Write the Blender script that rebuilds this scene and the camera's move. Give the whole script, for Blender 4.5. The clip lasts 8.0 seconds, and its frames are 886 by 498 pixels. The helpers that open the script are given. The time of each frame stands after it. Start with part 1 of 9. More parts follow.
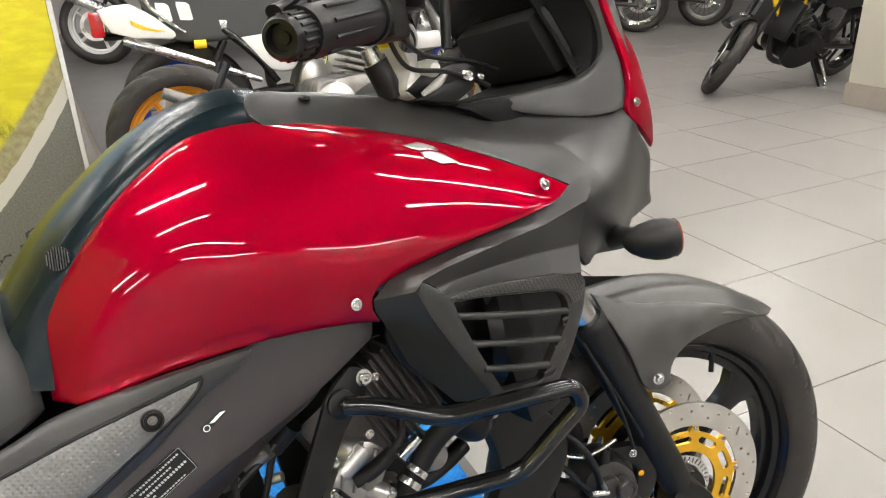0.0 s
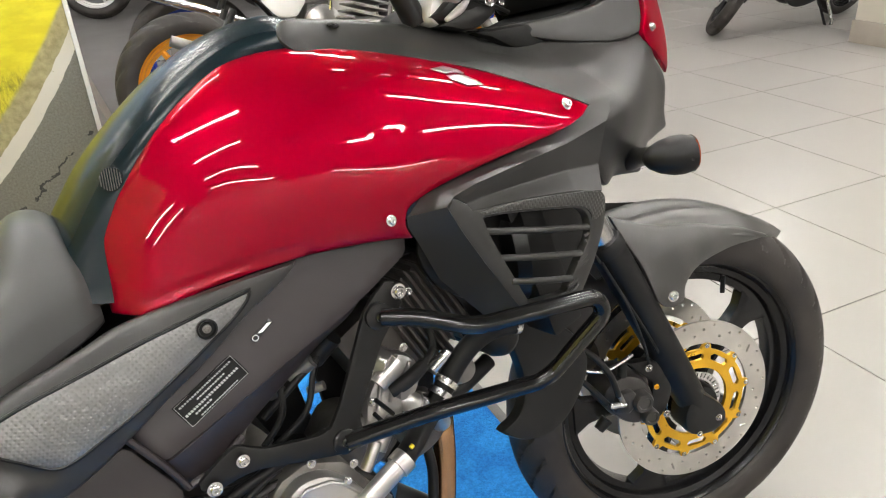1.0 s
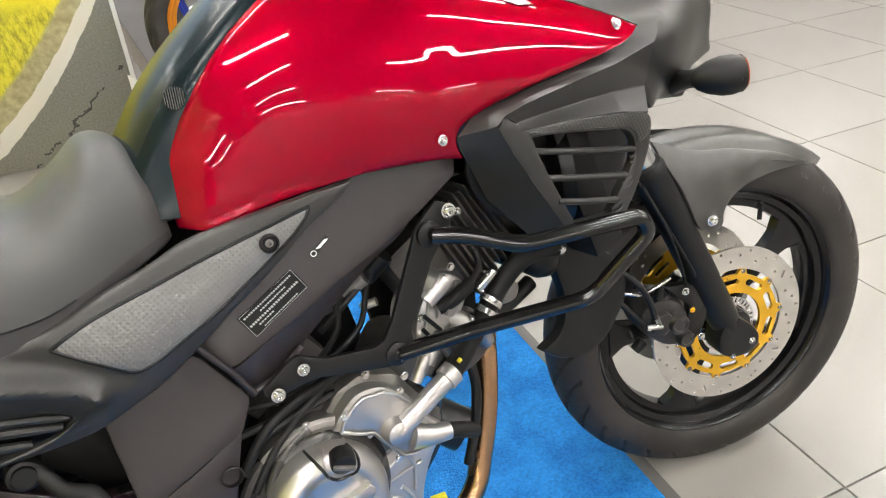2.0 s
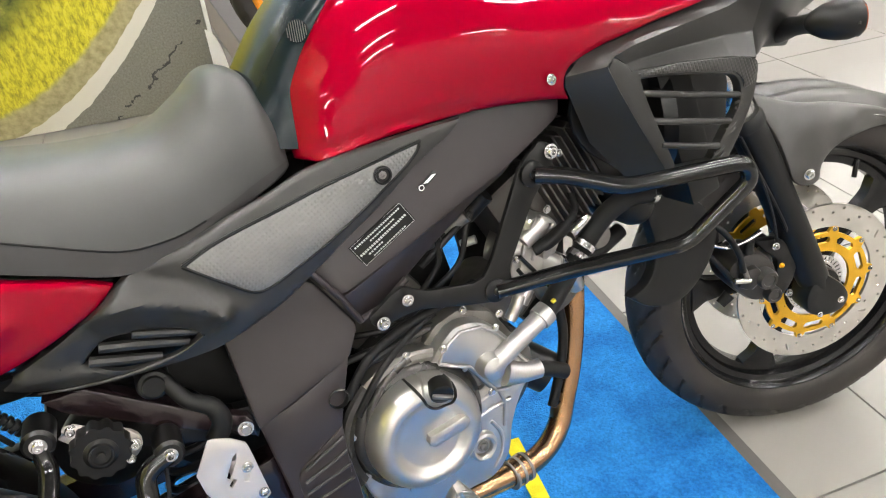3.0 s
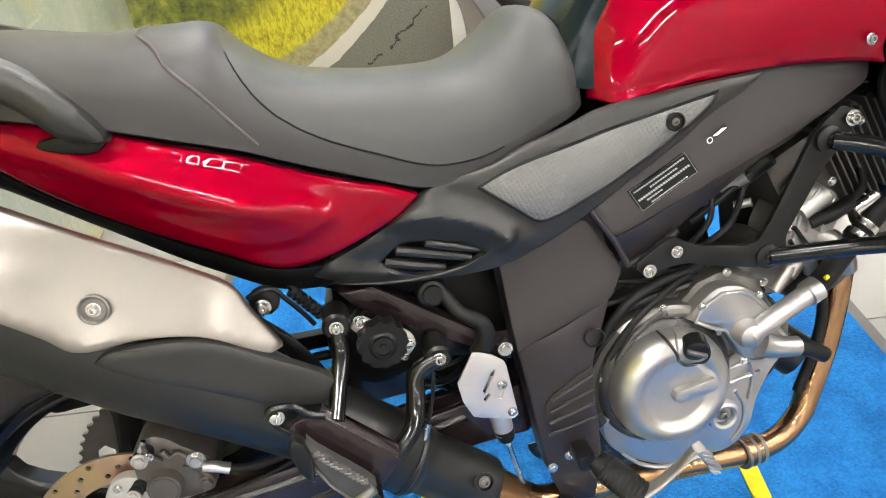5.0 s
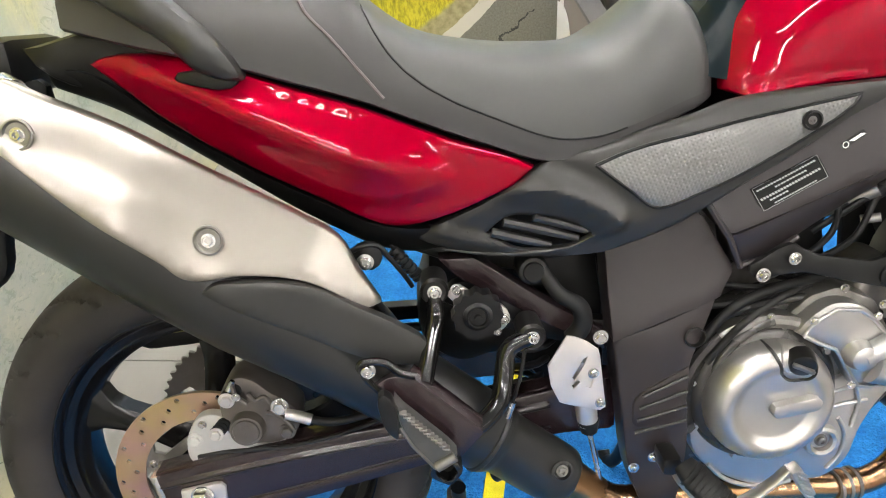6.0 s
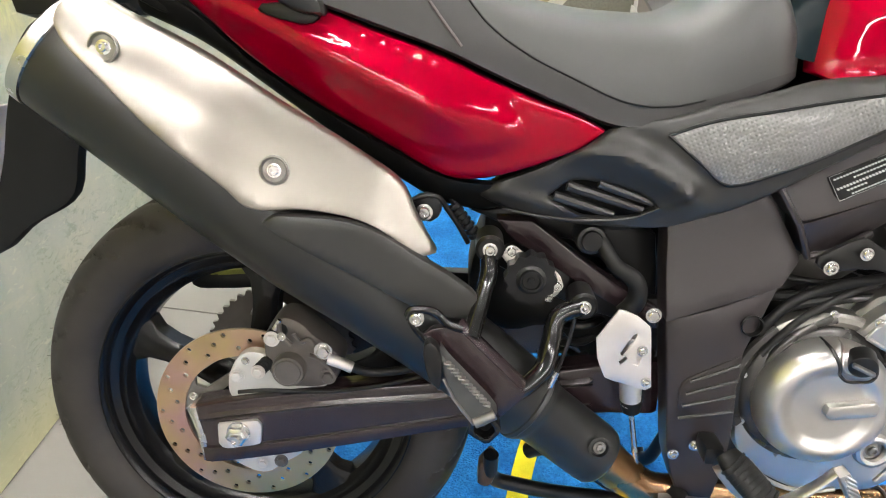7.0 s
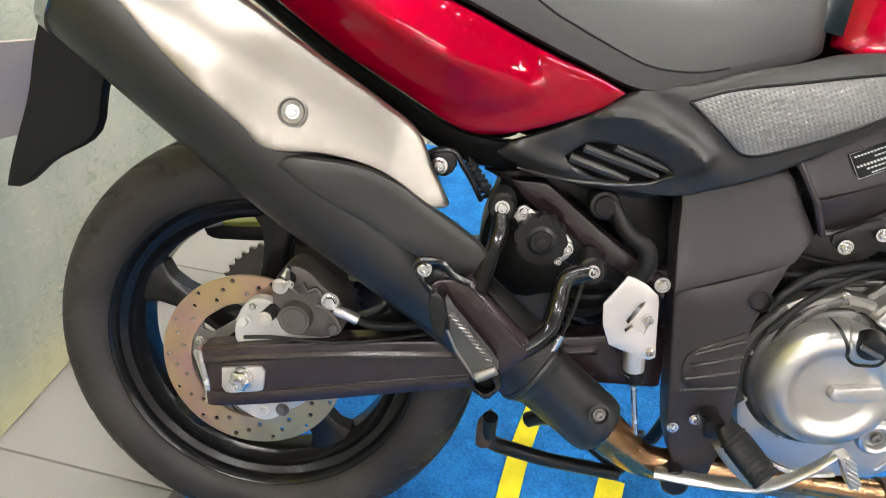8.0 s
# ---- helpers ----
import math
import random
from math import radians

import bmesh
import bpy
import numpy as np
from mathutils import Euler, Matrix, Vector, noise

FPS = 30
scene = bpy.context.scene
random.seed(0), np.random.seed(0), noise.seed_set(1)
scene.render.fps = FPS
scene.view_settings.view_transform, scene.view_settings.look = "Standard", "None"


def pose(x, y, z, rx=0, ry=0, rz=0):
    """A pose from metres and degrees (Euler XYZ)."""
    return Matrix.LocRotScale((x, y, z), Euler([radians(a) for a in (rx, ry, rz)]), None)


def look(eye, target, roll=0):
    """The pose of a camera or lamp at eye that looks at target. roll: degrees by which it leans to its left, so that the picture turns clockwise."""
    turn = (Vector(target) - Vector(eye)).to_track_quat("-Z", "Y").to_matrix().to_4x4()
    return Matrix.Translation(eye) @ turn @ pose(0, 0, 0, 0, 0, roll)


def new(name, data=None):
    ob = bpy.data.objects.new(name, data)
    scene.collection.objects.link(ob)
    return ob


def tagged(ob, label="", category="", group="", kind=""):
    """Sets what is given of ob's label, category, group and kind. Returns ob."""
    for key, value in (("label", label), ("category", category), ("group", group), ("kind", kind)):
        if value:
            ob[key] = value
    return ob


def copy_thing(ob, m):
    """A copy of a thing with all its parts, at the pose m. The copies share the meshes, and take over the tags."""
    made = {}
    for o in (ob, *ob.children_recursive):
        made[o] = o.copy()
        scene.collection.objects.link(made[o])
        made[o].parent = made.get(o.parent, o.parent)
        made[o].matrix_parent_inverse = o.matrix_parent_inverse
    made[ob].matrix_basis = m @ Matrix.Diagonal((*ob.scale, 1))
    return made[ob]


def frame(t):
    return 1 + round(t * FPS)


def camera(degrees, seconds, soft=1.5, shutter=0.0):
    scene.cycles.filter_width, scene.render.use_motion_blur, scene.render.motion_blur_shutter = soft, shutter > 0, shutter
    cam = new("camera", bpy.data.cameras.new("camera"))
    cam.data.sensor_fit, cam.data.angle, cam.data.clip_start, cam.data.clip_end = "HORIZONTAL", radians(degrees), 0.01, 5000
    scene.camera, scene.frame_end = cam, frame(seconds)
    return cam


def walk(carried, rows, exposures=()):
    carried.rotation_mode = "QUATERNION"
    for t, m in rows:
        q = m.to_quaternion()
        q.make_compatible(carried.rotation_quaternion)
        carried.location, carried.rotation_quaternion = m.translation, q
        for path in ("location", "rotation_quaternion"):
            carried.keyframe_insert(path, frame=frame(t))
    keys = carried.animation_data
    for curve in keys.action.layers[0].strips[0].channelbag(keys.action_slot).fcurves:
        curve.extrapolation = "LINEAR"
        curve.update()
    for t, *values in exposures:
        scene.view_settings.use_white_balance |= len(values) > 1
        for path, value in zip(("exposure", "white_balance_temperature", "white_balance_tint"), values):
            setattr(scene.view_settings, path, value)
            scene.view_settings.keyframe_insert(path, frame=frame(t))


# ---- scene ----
cam = camera(62.99, 8.0, soft=1.1)
PATH = [
    (0.0, (0.6838, -0.7323, 1.2274), (1.1763, 0.0439, 0.8336), -2.06),
    (0.5, (0.6565, -0.7509, 1.2206), (1.1373, 0.0151, 0.7939), -2.82),
    (1.0, (0.6245, -0.7612, 1.2067), (1.0979, -0.0045, 0.7557), -3.43),
    (1.5, (0.6048, -0.7700, 1.2015), (1.0579, -0.0241, 0.7133), -3.98),
    (3.0, (0.4962, -0.7689, 1.1808), (0.8493, -0.0139, 0.6282), -5.17),
    (3.5, (0.4664, -0.7711, 1.1704), (0.7682, 0.0043, 0.6157), -6.02),
    (4.0, (0.4321, -0.7728, 1.1692), (0.6643, 0.0242, 0.6117), -7.12),
    (4.5, (0.3979, -0.7762, 1.1646), (0.5758, 0.0385, 0.6126), -7.17),
    (5.0, (0.3690, -0.7836, 1.1605), (0.4838, 0.0445, 0.6119), -6.97),
    (6.5, (0.3053, -0.8052, 1.0924), (0.2956, 0.0466, 0.5686), -1.48),
    (7.0, (0.3000, -0.8203, 1.0690), (0.2657, 0.0312, 0.5458), 0.41),
    (7.5, (0.3021, -0.8334, 1.0510), (0.2499, 0.0143, 0.5231), 2.00),
    (8.0, (0.3086, -0.8454, 1.0297), (0.2529, 0.0007, 0.4996), 3.35),
]
walk(cam, [(t, look(eye, target, roll)) for t, eye, target, roll in PATH],
     exposures=[(0.0, 0.56), (1.5, 0.74), (3.0, 0.92), (5.0, 0.94), (6.5, 0.93), (8.0, 0.96)])

# ---------------------------------------------------------------- light

world = bpy.data.worlds.new("showroom_world")
scene.world = world
world.use_nodes = True
world.node_tree.nodes["Background"].inputs[0].default_value = (0.9, 0.95, 1.0, 1)
world.node_tree.nodes["Background"].inputs[1].default_value = 0.25
LAMP = 62.0          # radiance of the ceiling strip lights


# ---------------------------------------------------------------- materials
def material(name, base, rough=0.5, metal=0.0, coat=0.0, vary=0.12, scale=9.0, grain=300.0, bump=0.08, spec=0.5,
             second=None, mix=0.0, rough_vary=0.1, per_object=0.0, emit=0.0, coat_rough=0.03, depth=0.001):
    """A surface with a large and a fine variation of colour, roughness and relief, in metres."""
    m = bpy.data.materials.new(name)
    m.use_nodes = True
    nt = m.node_tree
    n, l = nt.nodes, nt.links
    b = n["Principled BSDF"]
    co = n.new("ShaderNodeTexCoord")
    big = n.new("ShaderNodeTexNoise")
    big.inputs["Scale"].default_value, big.inputs["Detail"].default_value = scale, 5
    fine = n.new("ShaderNodeTexNoise")
    fine.inputs["Scale"].default_value, fine.inputs["Detail"].default_value = grain, 3
    l.new(co.outputs["Object"], big.inputs["Vector"])
    l.new(co.outputs["Object"], fine.inputs["Vector"])
    ramp = n.new("ShaderNodeMapRange")
    ramp.inputs["From Min"].default_value, ramp.inputs["From Max"].default_value = 0.3, 0.7
    ramp.inputs["To Min"].default_value, ramp.inputs["To Max"].default_value = 1 - vary, 1 + vary
    l.new(big.outputs["Fac"], ramp.inputs["Value"])
    src = None
    if second is not None:
        mx = n.new("ShaderNodeMix")
        mx.data_type = "RGBA"
        mx.inputs["A"].default_value, mx.inputs["B"].default_value = (*base, 1), (*second, 1)
        sel = n.new("ShaderNodeMapRange")
        sel.inputs["From Min"].default_value, sel.inputs["From Max"].default_value = 0.55 - mix * 0.3, 0.75 - mix * 0.3
        l.new(big.outputs["Fac"], sel.inputs["Value"])
        l.new(sel.outputs["Result"], mx.inputs["Factor"])
        src = mx.outputs["Result"]
    hsv = n.new("ShaderNodeHueSaturation")
    hsv.inputs["Color"].default_value = (*base, 1)
    if src is not None:
        l.new(src, hsv.inputs["Color"])
    l.new(ramp.outputs["Result"], hsv.inputs["Value"])
    last = hsv.outputs["Color"]
    if per_object:
        info = n.new("ShaderNodeObjectInfo")
        r2 = n.new("ShaderNodeMapRange")
        r2.inputs["To Min"].default_value, r2.inputs["To Max"].default_value = 1 - per_object, 1 + per_object
        l.new(info.outputs["Random"], r2.inputs["Value"])
        h2 = n.new("ShaderNodeHueSaturation")
        l.new(last, h2.inputs["Color"])
        l.new(r2.outputs["Result"], h2.inputs["Value"])
        last = h2.outputs["Color"]
    l.new(last, b.inputs["Base Color"])
    rr = n.new("ShaderNodeMapRange")
    rr.inputs["From Min"].default_value, rr.inputs["From Max"].default_value = 0.3, 0.7
    rr.inputs["To Min"].default_value = max(0.02, rough * (1 - rough_vary))
    rr.inputs["To Max"].default_value = min(1.0, rough * (1 + rough_vary))
    l.new(big.outputs["Fac"], rr.inputs["Value"])
    l.new(rr.outputs["Result"], b.inputs["Roughness"])
    b.inputs["Metallic"].default_value = metal
    b.inputs["Coat Weight"].default_value = coat
    b.inputs["Coat Roughness"].default_value = coat_rough
    b.inputs["Specular IOR Level"].default_value = spec
    if bump:
        bp = n.new("ShaderNodeBump")
        bp.inputs["Strength"].default_value, bp.inputs["Distance"].default_value = bump, depth
        l.new(fine.outputs["Fac"], bp.inputs["Height"])
        l.new(bp.outputs["Normal"], b.inputs["Normal"])
    if emit:
        b.inputs["Emission Color"].default_value = (*base, 1)
        b.inputs["Emission Strength"].default_value = emit
    return m


RED = material("candy_red_paint", (0.265, 0.0, 0.013), 0.40, 0.45, 0.50, 0.03, 3, 900, 0.0, spec=0.0, rough_vary=0.03, coat_rough=0.008)
RED.node_tree.nodes["Principled BSDF"].inputs["Specular Tint"].default_value = (0.75, 0.04, 0.08, 1)
PLASTIC = material("moulded_black_plastic", (0.023, 0.0225, 0.0215), 0.38, spec=0.42, vary=0.08, rough_vary=0.05, scale=7, grain=1300, bump=0.16, depth=0.0004)
PLASTIC2 = material("dark_black_plastic", (0.006, 0.006, 0.006), 0.42, spec=0.26, vary=0.10, scale=8, grain=900, bump=0.14, depth=0.0004)
FRAME = material("black_painted_aluminium", (0.0215, 0.0172, 0.0182), 0.38, 0.0, 0.0, vary=0.07, spec=0.42, rough_vary=0.03, scale=10, grain=700, bump=0.05, depth=0.0004)
PLUM = material("plum_black_semi_gloss_paint", (0.017, 0.0100, 0.0115), 0.24, 0.0, 0.1, vary=0.05, rough_vary=0.03, scale=10, grain=700, bump=0.04, depth=0.0003)
PLATE = material("satin_black_steel", (0.006, 0.006, 0.006), 0.30, spec=0.34, rough_vary=0.04, vary=0.10, grain=900, bump=0.05, depth=0.0004)
GLOSS = material("gloss_black_powder_coat", (0.005, 0.005, 0.005), 0.13, coat=0.25, spec=0.38, vary=0.1, bump=0.0)
SEAT = material("grey_seat_vinyl", (0.038, 0.0395, 0.0385), 0.46, vary=0.06, scale=6, grain=1500, bump=0.22, depth=0.0005)
SEATSIDE = material("dark_seat_vinyl", (0.026, 0.025, 0.0255), 0.50, vary=0.07, scale=6, grain=1500, bump=0.22, depth=0.0005)
PIPING = material("grey_pink_seat_piping", (0.085, 0.070, 0.070), 0.5, vary=0.07, bump=0.1)
TANKDARK = material("dark_slate_tank_paint", (0.004, 0.0095, 0.0125), 0.24, 0.0, 0.0, vary=0.05, scale=4, grain=1400, bump=0.03, depth=0.0003, spec=0.17)
ALU = material("cast_aluminium", (0.49, 0.475, 0.458), 0.31, 0.88, vary=0.10, scale=14, grain=700, bump=0.14, depth=0.0004, second=(0.42, 0.41, 0.40), mix=0.4)
ALUDARK = material("weathered_cast_aluminium", (0.26, 0.25, 0.235), 0.45, 0.85, vary=0.2, scale=22, grain=500, bump=0.25, depth=0.0006, second=(0.16, 0.15, 0.14), mix=0.5)
SHIELD = material("brushed_heat_shield", (0.255, 0.235, 0.21), 0.33, 0.94, vary=0.02, scale=3, grain=700, bump=0.03, depth=0.0003, rough_vary=0.04)
STEEL = material("bright_steel", (0.62, 0.61, 0.60), 0.26, 1.0, vary=0.1, scale=40, grain=600, bump=0.05, depth=0.0003)
COPPER = material("heat_tinted_header_steel", (0.46, 0.27, 0.15), 0.27, 1.0, vary=0.16, scale=11, grain=300, bump=0.06, second=(0.30, 0.17, 0.08), mix=0.5, depth=0.0004)
GOLD = material("gold_anodised_aluminium", (0.78, 0.44, 0.035), 0.30, 0.8, vary=0.08, scale=25, grain=600, bump=0.04, depth=0.0003)
ROTOR = material("brake_rotor_steel", (0.60, 0.58, 0.54), 0.30, 0.95, vary=0.08, scale=18, grain=500, bump=0.06, depth=0.0003)
ROTORRUST = material("worn_rear_rotor_steel", (0.52, 0.39, 0.20), 0.34, 0.9, vary=0.10, scale=7, grain=420, bump=0.08, second=(0.46, 0.28, 0.28), mix=0.6, depth=0.0003)
PEG = material("worn_grey_footrest_rubber", (0.050, 0.051, 0.049), 0.32, vary=0.2, scale=40, grain=500, bump=0.15, depth=0.0005)
FIN = material("dark_cooling_fin_paint", (0.085, 0.078, 0.072), 0.38, 0.5, vary=0.15, scale=20, grain=500, bump=0.12, depth=0.0005)
CASEDARK = material("dark_grey_engine_paint", (0.060, 0.058, 0.056), 0.26, 0.6, vary=0.14, scale=16, grain=500, bump=0.12, depth=0.0005)
CALIPER = material("brown_grey_caliper_casting", (0.095, 0.083, 0.075), 0.42, 0.3, vary=0.2, scale=30, grain=500, bump=0.3, depth=0.0006)
CALIPERF = material("dark_front_caliper_casting", (0.028, 0.026, 0.025), 0.38, 0.2, vary=0.2, scale=30, grain=500, bump=0.3, depth=0.0006)
COCKPIT = material("matt_black_cockpit_lining", (0.010, 0.010, 0.010), 0.62, vary=0.15, grain=700, bump=0.1, spec=0.12, depth=0.0004)
MUDGUARD = material("worn_grey_mudguard_plastic", (0.040, 0.039, 0.037), 0.34, vary=0.12, scale=10, grain=900, bump=0.12, depth=0.0004, second=(0.058, 0.056, 0.053), mix=0.4)
TYRE = material("tyre_rubber", (0.020, 0.0172, 0.0158), 0.56, vary=0.16, scale=9, grain=260, bump=0.3, spec=0.32, second=(0.029, 0.025, 0.0225), mix=0.5, depth=0.0006)
RIM = material("gloss_black_rim", (0.006, 0.006, 0.0065), 0.22, coat=0.04, spec=0.28, vary=0.08, grain=500, bump=0.02, depth=0.0004)
RUBBER = material("black_rubber", (0.0075, 0.0075, 0.0075), 0.50, spec=0.22, vary=0.15, grain=500, bump=0.2, depth=0.0006)
MUFFLER = material("satin_black_silencer_paint", (0.014, 0.014, 0.0135), 0.34, 0.10, rough_vary=0.05, vary=0.08, scale=8, grain=800, bump=0.06, depth=0.0004)
WHITE = material("white_marking", (0.78, 0.78, 0.76), 0.5, vary=0.03, bump=0.0)
PALEBAR = material("pale_grey_print", (0.34, 0.34, 0.33), 0.5, vary=0.05, bump=0.0)
PALEPINK = material("pale_pinkish_plate", (0.52, 0.45, 0.43), 0.4, vary=0.05, bump=0.0)
SILVERPL = material("silver_emblem", (0.50, 0.50, 0.50), 0.30, 0.9, vary=0.05, bump=0.0)
ORANGE = material("amber_lens", (0.30, 0.055, 0.012), 0.15, coat=0.5, vary=0.05, bump=0.0)
YELLOWP = material("yellow_marking_paint", (0.78, 0.66, 0.02), 0.55, vary=0.08, bump=0.05)
OLIVE = material("dull_olive", (0.20, 0.21, 0.035), 0.5, vary=0.12, bump=0.05)
BLUEMARK = material("blue_marking_paint", (0.03, 0.20, 0.62), 0.5, vary=0.05, bump=0.0)
REDLENS = material("red_lens", (0.55, 0.01, 0.015), 0.2, coat=0.6, vary=0.05, bump=0.0)
BRACKET = material("brushed_stainless_guard", (0.62, 0.58, 0.55), 0.42, 0.8, vary=0.06, scale=30, grain=700, bump=0.06, depth=0.0003)
SPRING = material("shock_spring_black", (0.012, 0.012, 0.013), 0.3, vary=0.1, bump=0.0)
TILE = material("polished_grey_floor_tile", (0.215, 0.205, 0.193), 0.30, vary=0.05, scale=1.4, grain=60, bump=0.012, per_object=0.02, rough_vary=0.04, spec=0.4, depth=0.0006)
GROUT = material("dark_grout", (0.15, 0.137, 0.125), 0.8, vary=0.15, grain=200, bump=0.2)
WALL = material("painted_showroom_wall", (0.52, 0.505, 0.49), 0.7, vary=0.03, scale=1.0, grain=150, bump=0.05)
CEIL = material("dark_grey_ceiling", (0.16, 0.157, 0.155), 0.8, vary=0.03, scale=1.0, grain=150, bump=0.05)
CREAM = material("cream_painted_pillar", (0.44, 0.41, 0.345), 0.55, vary=0.04, scale=2.0, grain=150, bump=0.06)
SKIRT = material("taupe_skirting", (0.25, 0.22, 0.19), 0.5, vary=0.06, bump=0.03)
LIGHT = material("lamp_diffuser", (1.0, 0.965, 0.91), 0.5, vary=0.0, bump=0.0, emit=LAMP)
LAMPCASE = material("white_lamp_case", (0.78, 0.78, 0.77), 0.4, vary=0.03, bump=0.0)
BOARDEDGE = material("white_board_trim", (0.72, 0.71, 0.69), 0.45, vary=0.04, bump=0.03)
SILVER = material("silver_painted_casting", (0.52, 0.51, 0.50), 0.34, 0.35, vary=0.06, scale=30, grain=600, bump=0.08, depth=0.0003)
BROWNSTEEL = material("scuffed_brown_steel", (0.075, 0.045, 0.030), 0.5, 0.4, vary=0.3, scale=40, grain=400, bump=0.3, second=(0.030, 0.024, 0.022), mix=0.5, depth=0.0005)
CLEAR = material("smoked_screen_plastic", (0.012, 0.012, 0.012), 0.12, coat=0.4, vary=0.05, bump=0.0)


def carpet_material():
    m = material("blue_carpet_pile", (0.014, 0.140, 0.42), 0.95, vary=0.10, scale=12, grain=260, bump=1.0, spec=0.1,
                 second=(0.020, 0.170, 0.47), mix=0.5, depth=0.006)
    n, l = m.node_tree.nodes, m.node_tree.links
    b = n["Principled BSDF"]
    pile = n.new("ShaderNodeTexNoise")
    pile.inputs["Scale"].default_value, pile.inputs["Detail"].default_value = 170, 4
    l.new(n["Texture Coordinate"].outputs["Object"], pile.inputs["Vector"])
    r = n.new("ShaderNodeMapRange")
    r.inputs["From Min"].default_value, r.inputs["From Max"].default_value = 0.35, 0.65
    r.inputs["To Min"].default_value, r.inputs["To Max"].default_value = 0.80, 1.16
    l.new(pile.outputs["Fac"], r.inputs["Value"])
    h = n.new("ShaderNodeHueSaturation")
    l.new(b.inputs["Base Color"].links[0].from_socket, h.inputs["Color"])
    l.new(r.outputs["Result"], h.inputs["Value"])
    l.new(h.outputs["Color"], b.inputs["Base Color"])
    return m


CARPET = carpet_material()
CARPETY = material("yellow_carpet_pile", (0.72, 0.62, 0.03), 0.95, vary=0.15, scale=25, grain=650, bump=0.8, spec=0.1, depth=0.004)
CARPETEDGE = material("dark_carpet_binding", (0.085, 0.080, 0.075), 0.7, vary=0.12, grain=400, bump=0.3, depth=0.002)


def dimple_material(name, base, relief):
    """Plastic with a fine moulded grid of dimples, 4 mm apart."""
    m = material(name, base, 0.30, spec=0.75, vary=0.05, scale=6, bump=0.0)
    nt = m.node_tree
    n, l = nt.nodes, nt.links
    co = n.new("ShaderNodeTexCoord")
    mp = n.new("ShaderNodeMapping")
    mp.inputs["Rotation"].default_value = (radians(-90), 0, radians(-24))
    vor = n.new("ShaderNodeTexVoronoi")
    vor.voronoi_dimensions = "2D"
    vor.inputs["Scale"].default_value, vor.inputs["Randomness"].default_value = 200, 0.0
    l.new(co.outputs["Object"], mp.inputs["Vector"])
    l.new(mp.outputs["Vector"], vor.inputs["Vector"])
    bp = n.new("ShaderNodeBump")
    bp.inputs["Strength"].default_value, bp.inputs["Distance"].default_value = relief, 0.0018
    pit = n.new("ShaderNodeMapRange")
    pit.inputs["From Min"].default_value, pit.inputs["From Max"].default_value = 0.08, 0.40
    l.new(vor.outputs["Distance"], pit.inputs["Value"])
    l.new(pit.outputs["Result"], bp.inputs["Height"])
    l.new(bp.outputs["Normal"], n["Principled BSDF"].inputs["Normal"])
    return m


DIMPLE = dimple_material("dimpled_grey_plastic", (0.115, 0.114, 0.111), 0.34)
DIMPLEDARK = dimple_material("dimpled_black_plastic", (0.022, 0.0215, 0.020), 0.35)


# ---------------------------------------------------------------- building tools
from mathutils.geometry import delaunay_2d_cdt


def part(name, bm, mat, parent=None, label="", sharp=38):
    """Links a bmesh as one mesh object, under a thing or a part."""
    me = bpy.data.meshes.new(name)
    bmesh.ops.recalc_face_normals(bm, faces=bm.faces)
    bm.to_mesh(me)
    bm.free()
    me.materials.append(mat)
    me.polygons.foreach_set("use_smooth", [True] * len(me.polygons))
    me.set_sharp_from_angle(angle=radians(sharp))
    ob = new(name, me)
    if parent is not None:
        ob.parent = parent
    if label:
        ob["label"] = label
    return ob


def share(name, ob, parent, m, label=""):
    """Another object on the mesh of ob, at the pose m under parent."""
    o = new(name, ob.data)
    o.parent = parent
    o.matrix_basis = m
    if label:
        o["label"] = label
    return o


def empty(name, parent=None, m=None):
    e = new(name)
    e.empty_display_size = 0.1
    if parent is not None:
        e.parent = parent
    if m is not None:
        e.matrix_basis = m
    return e


def bm_from(verts, faces):
    bm = bmesh.new()
    vs = [bm.verts.new(v) for v in verts]
    for f in faces:
        try:
            bm.faces.new([vs[i] for i in f])
        except ValueError:
            pass
    return bm


def spline(pts, closed=False, per=6, corner=70):
    """A smooth line through the points; turns sharper than corner degrees stay corners."""
    p = [np.array(q, float) for q in pts]
    n = len(p)
    tan = []
    for i in range(n):
        a, b, c = p[i - 1] if (closed or i) else p[i], p[i], p[(i + 1) % n] if (closed or i < n - 1) else p[i]
        u, v = b - a, c - b
        lu, lv = np.linalg.norm(u), np.linalg.norm(v)
        if lu < 1e-9 or lv < 1e-9:
            tan.append(u + v)
            continue
        ang = math.degrees(math.acos(max(-1, min(1, float(u @ v) / (lu * lv)))))
        if ang > corner:
            tan.append(None)
        else:
            d = u / lu + v / lv
            tan.append(d / max(np.linalg.norm(d), 1e-9))
    out = []
    last = n if closed else n - 1
    for i in range(last):
        a, b = p[i], p[(i + 1) % n]
        ln = np.linalg.norm(b - a)
        ta = tan[i] * ln if tan[i] is not None and np.linalg.norm(tan[i]) <= 1.0001 else (b - a)
        tb = tan[(i + 1) % n]
        tb = tb * ln if tb is not None and np.linalg.norm(tb) <= 1.0001 else (b - a)
        for k in range(per):
            s = k / per
            h00, h10, h01, h11 = 2*s**3-3*s*s+1, s**3-2*s*s+s, -2*s**3+3*s*s, s**3-s*s
            out.append(h00 * a + h10 * ta + h01 * b + h11 * tb)
    if not closed:
        out.append(p[-1])
    return out


